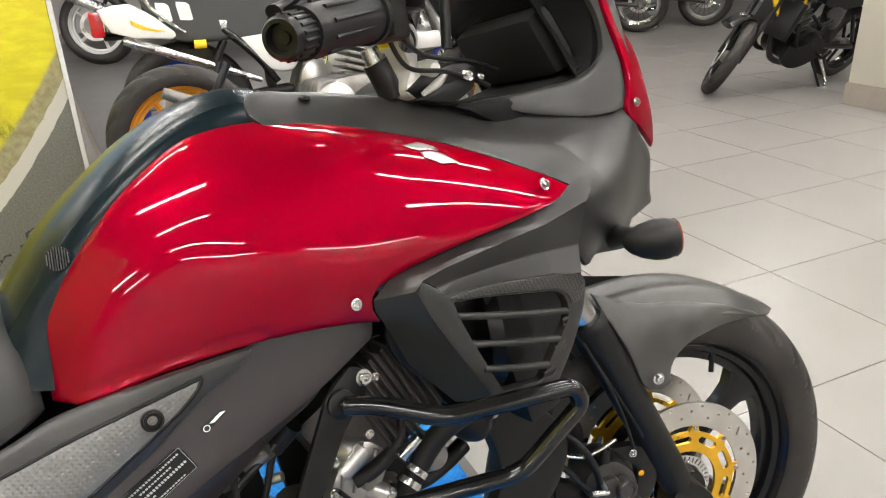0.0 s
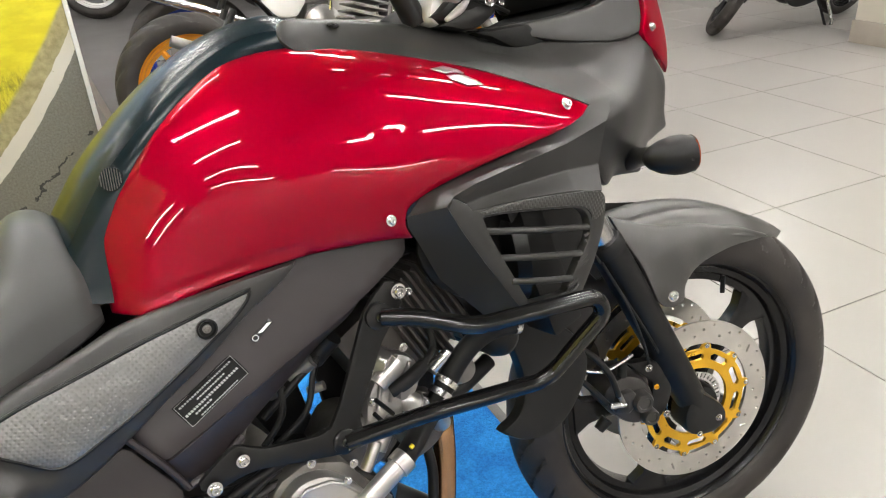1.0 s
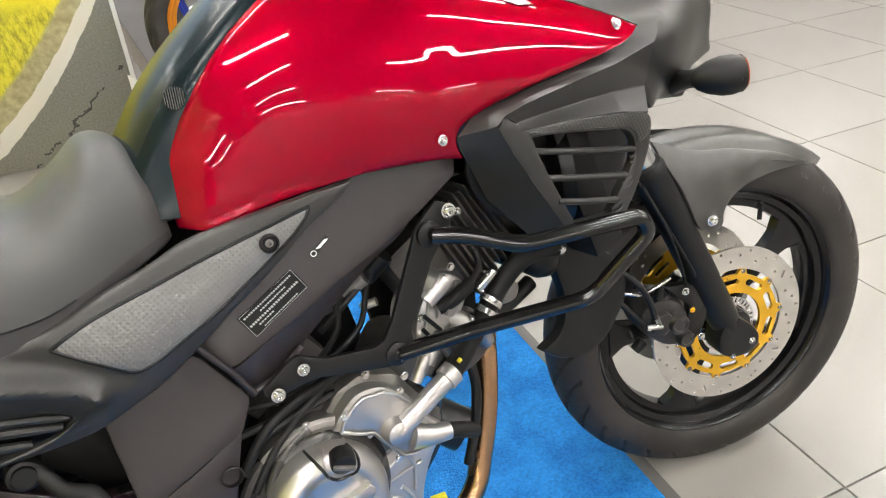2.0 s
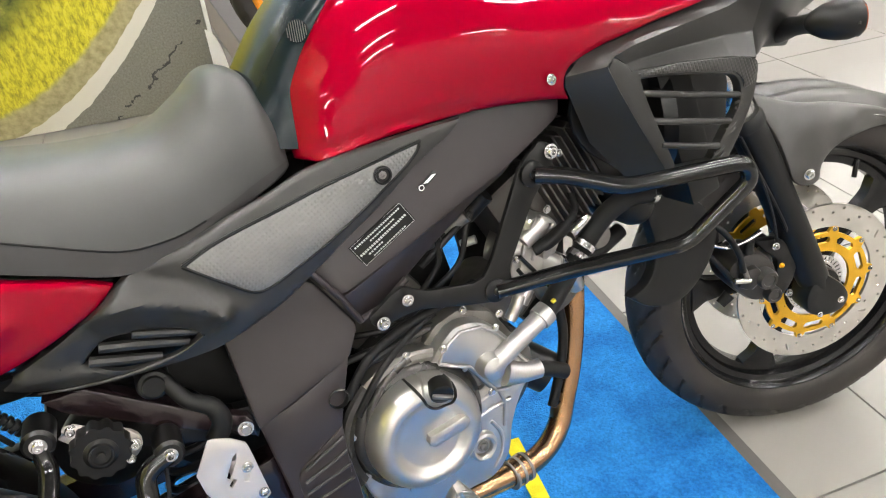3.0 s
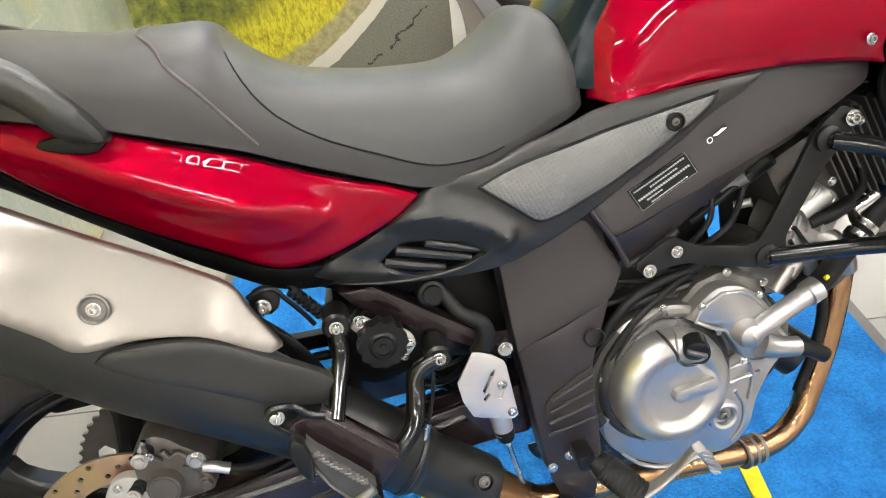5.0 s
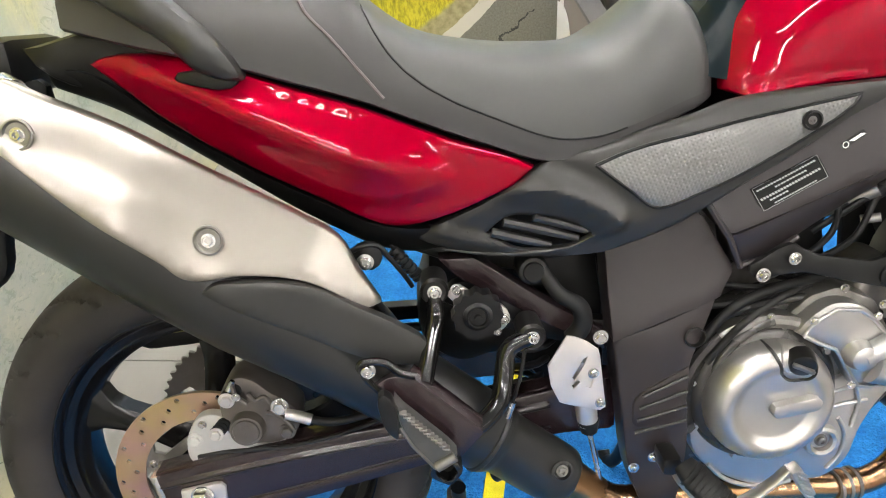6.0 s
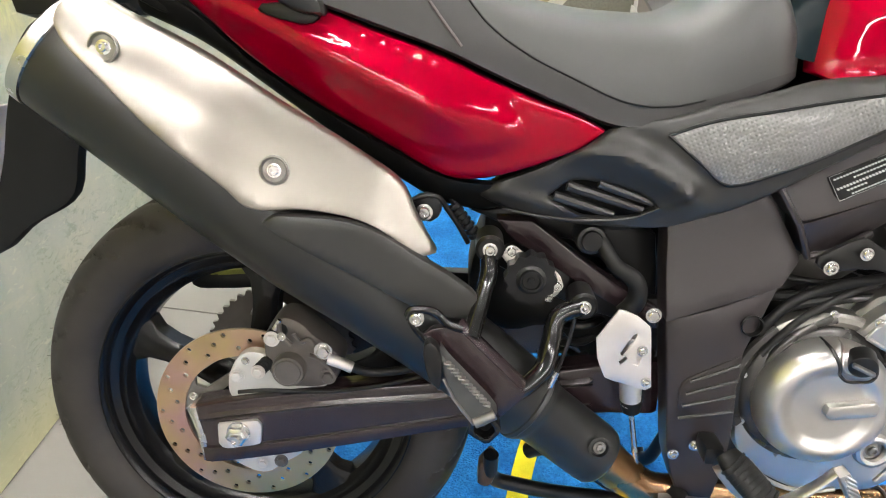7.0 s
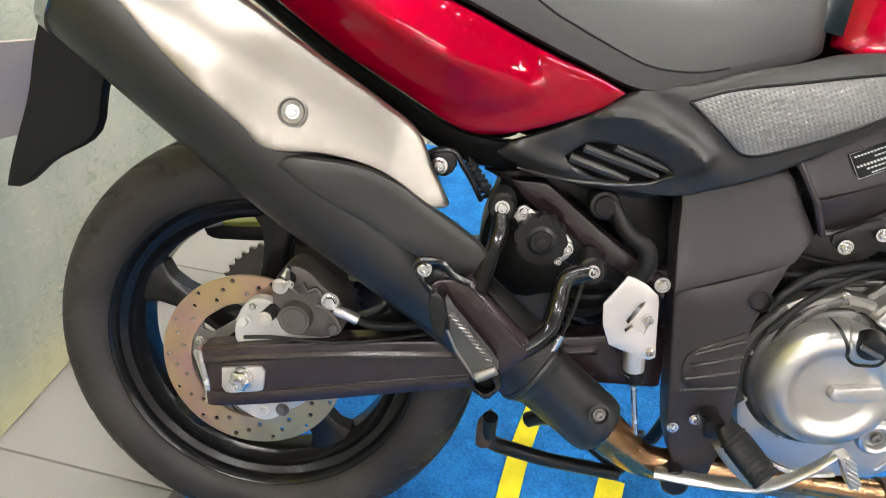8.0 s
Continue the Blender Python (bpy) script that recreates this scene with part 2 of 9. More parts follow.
def resample(pts, step, closed=True):
    p = np.array(pts)
    q = np.vstack([p, p[:1]]) if closed else p
    seg = np.linalg.norm(np.diff(q, axis=0), axis=1)
    cum = np.concatenate([[0], np.cumsum(seg)])
    m = max(6, int(round(cum[-1] / step)))
    t = np.linspace(0, cum[-1], m, endpoint=not closed)
    return np.stack([np.interp(t, cum, q[:, k]) for k in range(q.shape[1])], 1)


def edge_distance(q, poly):
    a, b = poly, np.roll(poly, -1, axis=0)
    d = b - a
    t = np.clip(((q[:, None] - a) * d).sum(2) / np.maximum((d * d).sum(1), 1e-12), 0, 1)
    return np.linalg.norm(q[:, None] - (a + t[..., None] * d), axis=2).min(1)


def inside(q, poly):
    x, y = q[:, 0][:, None], q[:, 1][:, None]
    x0, y0 = poly[:, 0], poly[:, 1]
    x1, y1 = np.roll(x0, -1), np.roll(y0, -1)
    cr = ((y0 > y) != (y1 > y)) & (x < (x1 - x0) * (y - y0) / np.where(y1 == y0, 1e-12, y1 - y0) + x0)
    return cr.sum(1) % 2 == 1


def surface(ctrl, ease=2e-4):
    """A smooth height y over (x, z) through the control points (thin plate)."""
    c = np.array(ctrl, float)
    xz, y = c[:, (0, 2)], c[:, 1]
    n = len(c)
    r = np.linalg.norm(xz[:, None] - xz, axis=2)
    k = np.where(r > 0, r * r * np.log(np.maximum(r, 1e-9)), 0) + np.eye(n) * ease
    q = np.hstack([np.ones((n, 1)), xz])
    w = np.linalg.solve(np.block([[k, q], [q.T, np.zeros((3, 3))]]), np.concatenate([y, np.zeros(3)]))

    def f(p):
        rr = np.linalg.norm(p[:, None] - xz, axis=2)
        kk = np.where(rr > 0, rr * rr * np.log(np.maximum(rr, 1e-9)), 0)
        return kk @ w[:n] + w[n] + p @ w[n + 1:]
    return f


def slab(pts, thick=0.006, rnd=0.004, extra=(), res=0.012, holes=(), lift=0.0, f=None, per=6, corner=70):
    """A panel: outline points (x, y, z) seen from the side, a smooth face through them, rounded edges, real thickness, holes."""
    f = f or surface([*pts, *extra])
    def ring_of(poly):
        return resample([q[[0, 2]] for q in map(np.array, spline(poly, True, per, corner))], res * 0.75)
    rim = ring_of(pts)
    inner = [resample([np.array(q) for q in spline([(a, b) for a, b in h], True, 4, 50)], res * 0.6) for h in holes]
    loops = [rim, *inner]

    def dist(q):
        d = edge_distance(q, rim)
        for h in inner:
            d = np.minimum(d, edge_distance(q, h))
        return d

    def ok(q):
        m = inside(q, rim)
        for h in inner:
            m &= ~inside(q, h)
        return m
    cand = []
    if rnd:
        for lp in loops:
            t = np.roll(lp, -1, 0) - np.roll(lp, 1, 0)
            nn = np.stack([-t[:, 1], t[:, 0]], 1)
            nn /= np.maximum(np.linalg.norm(nn, axis=1), 1e-9)[:, None]
            for d in (0.3 * rnd, rnd):
                for s in (1, -1):
                    q = lp + nn * s * d
                    m = ok(q)
                    q = q[m]
                    if len(q):
                        cand.append(q[dist(q) > 0.93 * d])
    lo, hi = rim.min(0), rim.max(0)
    g = np.stack(np.meshgrid(np.arange(lo[0], hi[0], res), np.arange(lo[1], hi[1], res)), -1).reshape(-1, 2)
    g[:, 0] += (np.round((g[:, 1] - lo[1]) / res) % 2) * res * 0.5
    g = g[ok(g)]
    if len(g):
        g = g[dist(g) > rnd + 0.45 * res]
        cand.append(g)
    allp = np.vstack([*loops, *cand])
    edges, k = [], 0
    for lp in loops:
        edges += [(k + i, k + (i + 1) % len(lp)) for i in range(len(lp))]
        k += len(lp)
    vs, es, fs, *_ = delaunay_2d_cdt([Vector((float(a), float(b))) for a, b in allp], edges, [], 0, 1e-7)
    v2 = np.array([(v.x, v.y) for v in vs])
    cen = np.array([v2[list(t)].mean(0) for t in fs])
    keep = ok(cen)
    tris = [t for t, kk in zip(fs, keep) if kk]
    d = dist(v2)
    drop = np.where(d < rnd, rnd - np.sqrt(np.maximum(rnd ** 2 - (rnd - d) ** 2, 0)), 0) if rnd else 0 * d
    y = f(v2)
    n = len(v2)
    front = np.stack([v2[:, 0], y + drop - lift, v2[:, 1]], 1)
    back = np.stack([v2[:, 0], y + np.maximum(thick, rnd + 0.001) - lift, v2[:, 1]], 1)
    used = {}
    for t in tris:
        for i in range(3):
            a, b = t[i], t[(i + 1) % 3]
            used[(a, b)] = used.get((a, b), 0) + 1
    faces = [tuple(t) for t in tris] + [tuple(n + i for i in reversed(t)) for t in tris]
    for a, b in used:
        if (b, a) not in used:
            faces.append((b, a, n + a, n + b))
    bm = bm_from([*front, *back], faces)
    bmesh.ops.delete(bm, geom=[v for v in bm.verts if not v.link_faces], context="VERTS")
    return bm


def shell(chains, thick=0.006, bevel=0.003):
    """Flat facets between neighbouring chains of points, with softened creases and real thickness behind."""
    k = len(chains[0])
    verts = [p for c in chains for p in c]
    bm = bm_from(verts, [(i * k + j, i * k + j + 1, (i + 1) * k + j + 1, (i + 1) * k + j) for i in range(len(chains) - 1) for j in range(k - 1)])
    bmesh.ops.remove_doubles(bm, verts=bm.verts, dist=1e-5)
    if bevel:
        bmesh.ops.bevel(bm, geom=[e for e in bm.edges if len(e.link_faces) == 2], offset=bevel, segments=3, affect="EDGES", profile=0.5)
    bmesh.ops.recalc_face_normals(bm, faces=bm.faces)
    if sum(f.normal.y * f.calc_area() for f in bm.faces) > 0:
        bmesh.ops.reverse_faces(bm, faces=bm.faces)
    bm.normal_update()
    front, rim = list(bm.faces), [tuple(e.verts) for e in bm.edges if len(e.link_faces) == 1]
    twin = {v: bm.verts.new(v.co - v.normal * thick) for v in list(bm.verts)}
    for f in front:
        bm.faces.new([twin[v] for v in reversed(f.verts)])
    for a, b in rim:
        bm.faces.new((a, b, twin[b], twin[a]))
    return bm


def soft(x, a, b):
    t = np.clip((x - a) / (b - a), 0, 1)
    return t * t * (3 - 2 * t)


def depth_in(q, poly):
    """How far points lie inside a closed outline, below nought outside it."""
    d = edge_distance(q, poly)
    return np.where(inside(q, poly), d, -d)


def line_distance(q, line):
    """Distance of flat points from a smooth open line."""
    c = np.array(spline(line, False, 8, 100))
    c = c[np.concatenate(([True], np.linalg.norm(np.diff(c, axis=0), axis=1) > 1e-7))]
    best = np.full(len(q), np.inf)
    for a, b in zip(c[:-1], c[1:]):
        u = b - a
        k = np.clip((q - a) @ u / (u @ u), 0, 1)
        best = np.minimum(best, np.linalg.norm(q - a - k[:, None] * u, axis=1))
    return best


def mirrored(ob, parent):
    """The same part on the other side of the middle plane."""
    me = ob.data.copy()
    for v in me.vertices:
        v.co.y = -v.co.y
    me.flip_normals()
    o = new(ob.name.split(".")[0], me)
    o.parent = parent
    return o


def tube(pts, r, seg=12, per=6, smooth=True, ends=True, flat=1.0):
    """A bent tube along the points; r: one radius, or one for each point."""
    n0 = len(pts)
    rad = list(r) if hasattr(r, "__len__") else [r] * n0
    q4 = [np.array([*p, rr]) for p, rr in zip(pts, rad)]
    q = spline(q4, False, per, 100) if smooth and n0 > 2 else q4
    q = np.array(q)
    c, rr = q[:, :3], q[:, 3]
    t = np.gradient(c, axis=0)
    t /= np.linalg.norm(t, axis=1)[:, None]
    u = np.cross(t[0], (0, 0, 1) if abs(t[0][2]) < 0.9 else (1, 0, 0))
    u /= np.linalg.norm(u)
    rings = []
    for i in range(len(c)):
        u = u - t[i] * (u @ t[i])
        u /= np.linalg.norm(u)
        v = np.cross(t[i], u)
        rings.append([c[i] + rr[i] * (math.cos(a) * u + flat * math.sin(a) * v) for a in np.arange(seg) * 2 * math.pi / seg])
    verts = [p for ring in rings for p in ring]
    faces = []
    for i in range(len(rings) - 1):
        for k in range(seg):
            a, b = i * seg + k, i * seg + (k + 1) % seg
            faces.append((a, b, b + seg, a + seg))
    if ends:
        faces.append(tuple(range(seg)))
        faces.append(tuple(range((len(rings) - 1) * seg, len(rings) * seg)))
    return bm_from(verts, faces)


def fillet(pts, r, n=7):
    """The points of a bent tube: straight runs joined by arcs of about radius r."""
    p = [np.array(q, float) for q in pts]
    out = [p[0]]
    for a, c, d in zip(p, p[1:], p[2:]):
        u, v = a - c, d - c
        lu, lv = np.linalg.norm(u), np.linalg.norm(v)
        k = min(r, lu * 0.48, lv * 0.48)
        s, e = c + u / lu * k, c + v / lv * k
        for i in range(n + 1):
            t = i / n
            out.append((1 - t) ** 2 * s + 2 * t * (1 - t) * c + t * t * e)
    out.append(p[-1])
    return out


def axis_pose(p, d):
    """A pose at p whose own y axis points along d."""
    d = Vector(d).normalized()
    return Matrix.Translation(p) @ d.to_track_quat("Y", "Z").to_matrix().to_4x4()


def lathe(profile, seg=32, m=None, arc=360.0, start=0.0):
    """A turned body: profile of (radius, along y), turned about the y axis."""
    verts, faces = [], []
    full = arc >= 359.9
    k = seg if full else seg + 1
    for r, h in profile:
        for i in range(k):
            a = radians(start + arc * i / seg)
            verts.append((r * math.cos(a), h, r * math.sin(a)))
    for j in range(len(profile) - 1):
        for i in range(seg):
            a, b = j * k + i, j * k + (i + 1) % k
            faces.append((a, b, b + k, a + k))
    bm = bm_from(verts, faces)
    bmesh.ops.remove_doubles(bm, verts=bm.verts, dist=1e-6)
    if m is not None:
        bmesh.ops.transform(bm, matrix=m, verts=bm.verts)
    return bm


def box(c, s, bevel=0.003, m=None, seg=2):
    bm = bmesh.new()
    bmesh.ops.create_cube(bm, size=1.0, matrix=Matrix.Diagonal((*s, 1)))
    if bevel:
        bmesh.ops.bevel(bm, geom=list(bm.edges), offset=bevel, segments=seg, affect="EDGES", profile=0.6)
    bmesh.ops.transform(bm, matrix=Matrix.Translation(c) @ (m or Matrix.Identity(4)), verts=bm.verts)
    return bm


def join(*bms):
    out = bmesh.new()
    for b in bms:
        me = bpy.data.meshes.new("tmp")
        b.to_mesh(me)
        b.free()
        out.from_mesh(me)
        bpy.data.meshes.remove(me)
    return out


def move(bm, m):
    bmesh.ops.transform(bm, matrix=m, verts=bm.verts)
    return bm


def plate(outline, holes, thick, y0, bevel=0.0):
    """A flat plate with real holes; outline and holes in (x, z), thickness from y0 towards +y."""
    loops = [np.array(outline, float), *[np.array(h, float) for h in holes]]
    allp = np.vstack(loops)
    edges, k = [], 0
    for lp in loops:
        edges += [(k + i, k + (i + 1) % len(lp)) for i in range(len(lp))]
        k += len(lp)
    vs, es, fs, *_ = delaunay_2d_cdt([Vector((float(a), float(b))) for a, b in allp], edges, [], 0, 1e-7)
    v2 = np.array([(v.x, v.y) for v in vs])
    cen = np.array([v2[list(t)].mean(0) for t in fs])
    m = inside(cen, loops[0])
    for h in loops[1:]:
        m &= ~inside(cen, h)
    tris = [t for t, kk in zip(fs, m) if kk]
    n = len(v2)
    verts = [(a, y0, b) for a, b in v2] + [(a, y0 + thick, b) for a, b in v2]
    used = {(t[i], t[(i + 1) % 3]) for t in tris for i in range(3)}
    faces = [tuple(t) for t in tris] + [tuple(n + i for i in reversed(t)) for t in tris]
    faces += [(b, a, n + a, n + b) for a, b in used if (b, a) not in used]
    return bm_from(verts, faces)


def circle(r, n, cx=0.0, cz=0.0, a0=0.0):
    return [(cx + r * math.cos(a0 + 2 * math.pi * i / n), cz + r * math.sin(a0 + 2 * math.pi * i / n)) for i in range(n)]


def slot(cx, cz, ln, w, ang):
    """A short rounded slot."""
    c, s = math.cos(ang), math.sin(ang)
    q = [(-ln, -w), (ln, -w), (ln + w * 0.7, 0), (ln, w), (-ln, w), (-ln - w * 0.7, 0)]
    return [(cx + a * c - b * s, cz + a * s + b * c) for a, b in q]


BOLTS = {}


def bolt(parent, p, r=0.008, d=(0, -1, 0), name="bolt", mat=None, style="socket"):
    """A bolt head with its washer, at p, standing out along d."""
    mat = mat or STEEL
    r *= 0.64
    key = (round(r, 4), mat.name, style)
    m = axis_pose(p, d)
    if key in BOLTS:
        return share(name, BOLTS[key], parent, m)
    if style == "hex":
        bm = join(lathe([(0, 0), (1.5 * r, 0), (1.5 * r, 0.25 * r), (0, 0.26 * r)], 20), lathe([(0, 0.2 * r), (1.08 * r, 0.2 * r), (1.08 * r, 0.85 * r), (0.92 * r, 1.0 * r), (0, 1.0 * r)], 6))
    elif style == "flush":
        bm = lathe([(1.5 * r, 0), (1.45 * r, 0.3 * r), (1.05 * r, 0.2 * r), (1.0 * r, 0.35 * r), (0.5 * r, 0.35 * r), (0.45 * r, 0.1 * r), (0, 0.1 * r)], 18)
    else:
        bm = lathe([(0, 0), (1.45 * r, 0), (1.45 * r, 0.18 * r), (1.0 * r, 0.22 * r), (1.0 * r, 0.85 * r), (0.85 * r, 1.02 * r),
                    (0.52 * r, 1.02 * r), (0.47 * r, 0.4 * r), (0, 0.4 * r)], 16)
    ob = part(name, bm, mat, parent)
    ob.matrix_basis = m
    BOLTS[key] = ob
    return ob


# ---------------------------------------------------------------- the showroom
PSI = -0.142
GRID = Matrix.Rotation(PSI, 4, "Z")     # the tile grid's turn

X0, X1, Y0, Y1, ROOF = -7.0, 13.0, -7.5, 13.0, 3.3


def setting():
    bm = bmesh.new()
    bmesh.ops.create_cube(bm, size=1.0, matrix=Matrix.Translation(((X0 + X1) / 2, (Y0 + Y1) / 2, -0.058)) @ Matrix.Diagonal((X1 - X0 + 4, Y1 - Y0 + 4, 0.1, 1)))
    floor = tagged(part("floor", bm, GROUT), "polished grey porcelain tile floor with dark joints", "floor", kind="structure")
    bm = box(((X0 + X1) / 2, (Y0 + Y1) / 2, ROOF + 0.06), (X1 - X0 + 0.4, Y1 - Y0 + 0.4, 0.12), 0)
    tagged(part("ceiling", bm, CEIL), "plain dark grey showroom ceiling", "ceiling", kind="structure")
    for nm, c, s in (("wall_north", ((X0 + X1) / 2, Y1 + 0.1, ROOF / 2), (X1 - X0 + 0.4, 0.2, ROOF)), ("wall_south", ((X0 + X1) / 2, Y0 - 0.1, ROOF / 2), (X1 - X0 + 0.4, 0.2, ROOF)),
                     ("wall_east", (X1 + 0.1, (Y0 + Y1) / 2, ROOF / 2), (0.2, Y1 - Y0, ROOF)), ("wall_west", (X0 - 0.1, (Y0 + Y1) / 2, ROOF / 2), (0.2, Y1 - Y0, ROOF))):
        tagged(part(nm, box(c, s, 0), WALL), "plain grey painted showroom wall", "wall", kind="structure")
    # pillar at the far side
    pil = empty("pillar", None, Matrix.Translation((6.36, 1.80, 0)) @ GRID)
    part("shaft", box((0, 0, 1.72), (0.62, 0.62, 3.12), 0.006), CREAM, pil)
    part("skirting", box((0, 0, 0.08), (0.645, 0.645, 0.16), 0.004), SKIRT, pil, "taupe skirting band")
    tagged(pil, "cream painted square pillar with a taupe skirting", "pillar", kind="structure")
    return floor


def ceiling_lights():
    """Rows of long strip lights under the ceiling."""
    first = None
    for i in range(6):
        for y in (-6.6, -4.6, -2.3, -0.5, 1.4, 3.0, 5.0):
            if -5 < y < -4 and i == 3:
                continue
            p = GRID @ Matrix.Translation((-4.9 + 2.5 * i, y, ROOF - 0.05))
            if first is None:
                first = empty("ceiling_light", None, p)
                part("case", box((0, 0, 0.015), (1.26, 0.17, 0.05), 0.004), LAMPCASE, first)
                part("diffuser", box((0, 0, -0.018), (1.20, 0.12, 0.02), 0.004), LIGHT, first, "glowing white diffuser")
                tagged(first, "white strip light glowing under the ceiling", "ceiling light", group="strip lights in rows under the ceiling")
            else:
                copy_thing(first, p)


def tiles(floor):
    """Single tiles round the motorcycle, and the rest of the floor in one piece."""
    P, half, top = 0.62, 0.3091, 0.0
    v = [(-half, -half, top - 0.006), (half, -half, top - 0.006), (half, half, top - 0.006), (-half, half, top - 0.006)]
    e = half - 0.0015
    v += [(-e, -e, top), (e, -e, top), (e, e, top), (-e, e, top)]
    f = [(4, 5, 6, 7), (0, 1, 5, 4), (1, 2, 6, 5), (2, 3, 7, 6), (3, 0, 4, 7)]
    base = None
    rv, rf = [], []
    for i in range(-16, 26):
        for j in range(-14, 26):
            c = GRID @ Vector((2.35 - 0.31 + P * (i - 4), -0.085 - 0.31 + P * j, 0))
            if not (X0 - 0.3 < c.x < X1 + 0.3 and Y0 - 0.3 < c.y < Y1 + 0.3):
                continue
            if -1.2 < c.x < 6.2 and -1.2 < c.y < 3.4:
                m = Matrix.Translation(c) @ GRID
                if base is None:
                    base = part("tile", bm_from(v, f), TILE, floor)
                    base.matrix_basis = m
                else:
                    share("tile", base, floor, m)
            else:
                k = len(rv)
                rv += [tuple(Matrix.Translation(c) @ GRID @ Vector(q)) for q in v]
                rf += [tuple(k + a for a in q) for q in f]
    rest = part("far_tiles", bm_from(rv, rf), TILE, floor)
    tagged(rest, "", "", kind="stuff")


def carpet():
    """The blue mat under the motorcycle, with a bound edge and yellow bands woven in."""
    mat = empty("carpet_mat", None, GRID)
    u0, u1, v0, v1, h = -0.14, 1.40, -1.25, 1.45, 0.009
    part("carpet_sheet", box(((u0 + u1) / 2, (v0 + v1) / 2, h / 2), (u1 - u0, v1 - v0, h), 0.002), CARPET, mat)
    part("binding", box((u1 + 0.014, (v0 + v1) / 2, h / 2 - 0.001), (0.028, v1 - v0, h - 0.002), 0.002), CARPETEDGE, mat, "dark bound edge")
    part("binding", box((u0 - 0.014, (v0 + v1) / 2, h / 2 - 0.001), (0.028, v1 - v0, h - 0.002), 0.002), CARPETEDGE, mat, "dark bound edge")
    for pts, w in (([(0.385, -0.3), (0.385, 0.02), (0.395, 0.2), (0.42, 0.36), (0.45, 0.5)], 0.019), ([(0.535, -0.35), (0.545, 0.0), (0.56, 0.14)], 0.023),
                   ([(0.66, 0.02), (0.67, -0.1), (0.70, -0.25)], 0.02), ([(0.985, -0.4), (0.985, -0.06), (0.99, 0.05), (1.00, 0.26)], 0.016), ([(0.76, -0.16), (0.88, -0.06), (0.985, -0.02)], 0.014)):
        q = np.array(spline([(a, b, 0) for a, b in pts], False, 6, 100))
        t = np.gradient(q, axis=0)
        nn = np.stack([-t[:, 1], t[:, 0], 0 * t[:, 0]], 1)
        nn /= np.linalg.norm(nn, axis=1)[:, None]
        L, R = q + nn * w, q - nn * w
        k = len(q)
        vs = [(*a[:2], z) for z in (h - 0.002, h + 0.004) for a in (*L, *R)]
        fs = []
        for i in range(k - 1):
            fs += [(2*k + i, 2*k + i + 1, 3*k + i + 1, 3*k + i), (i, i + 1, 2*k + i + 1, 2*k + i), (k + i, k + i + 1, 3*k + i + 1, 3*k + i)]
        part("band", bm_from(vs, fs), CARPETY, mat, "yellow woven band")
    tagged(mat, "bright blue pile carpet with yellow bands on the tiles", "carpet")


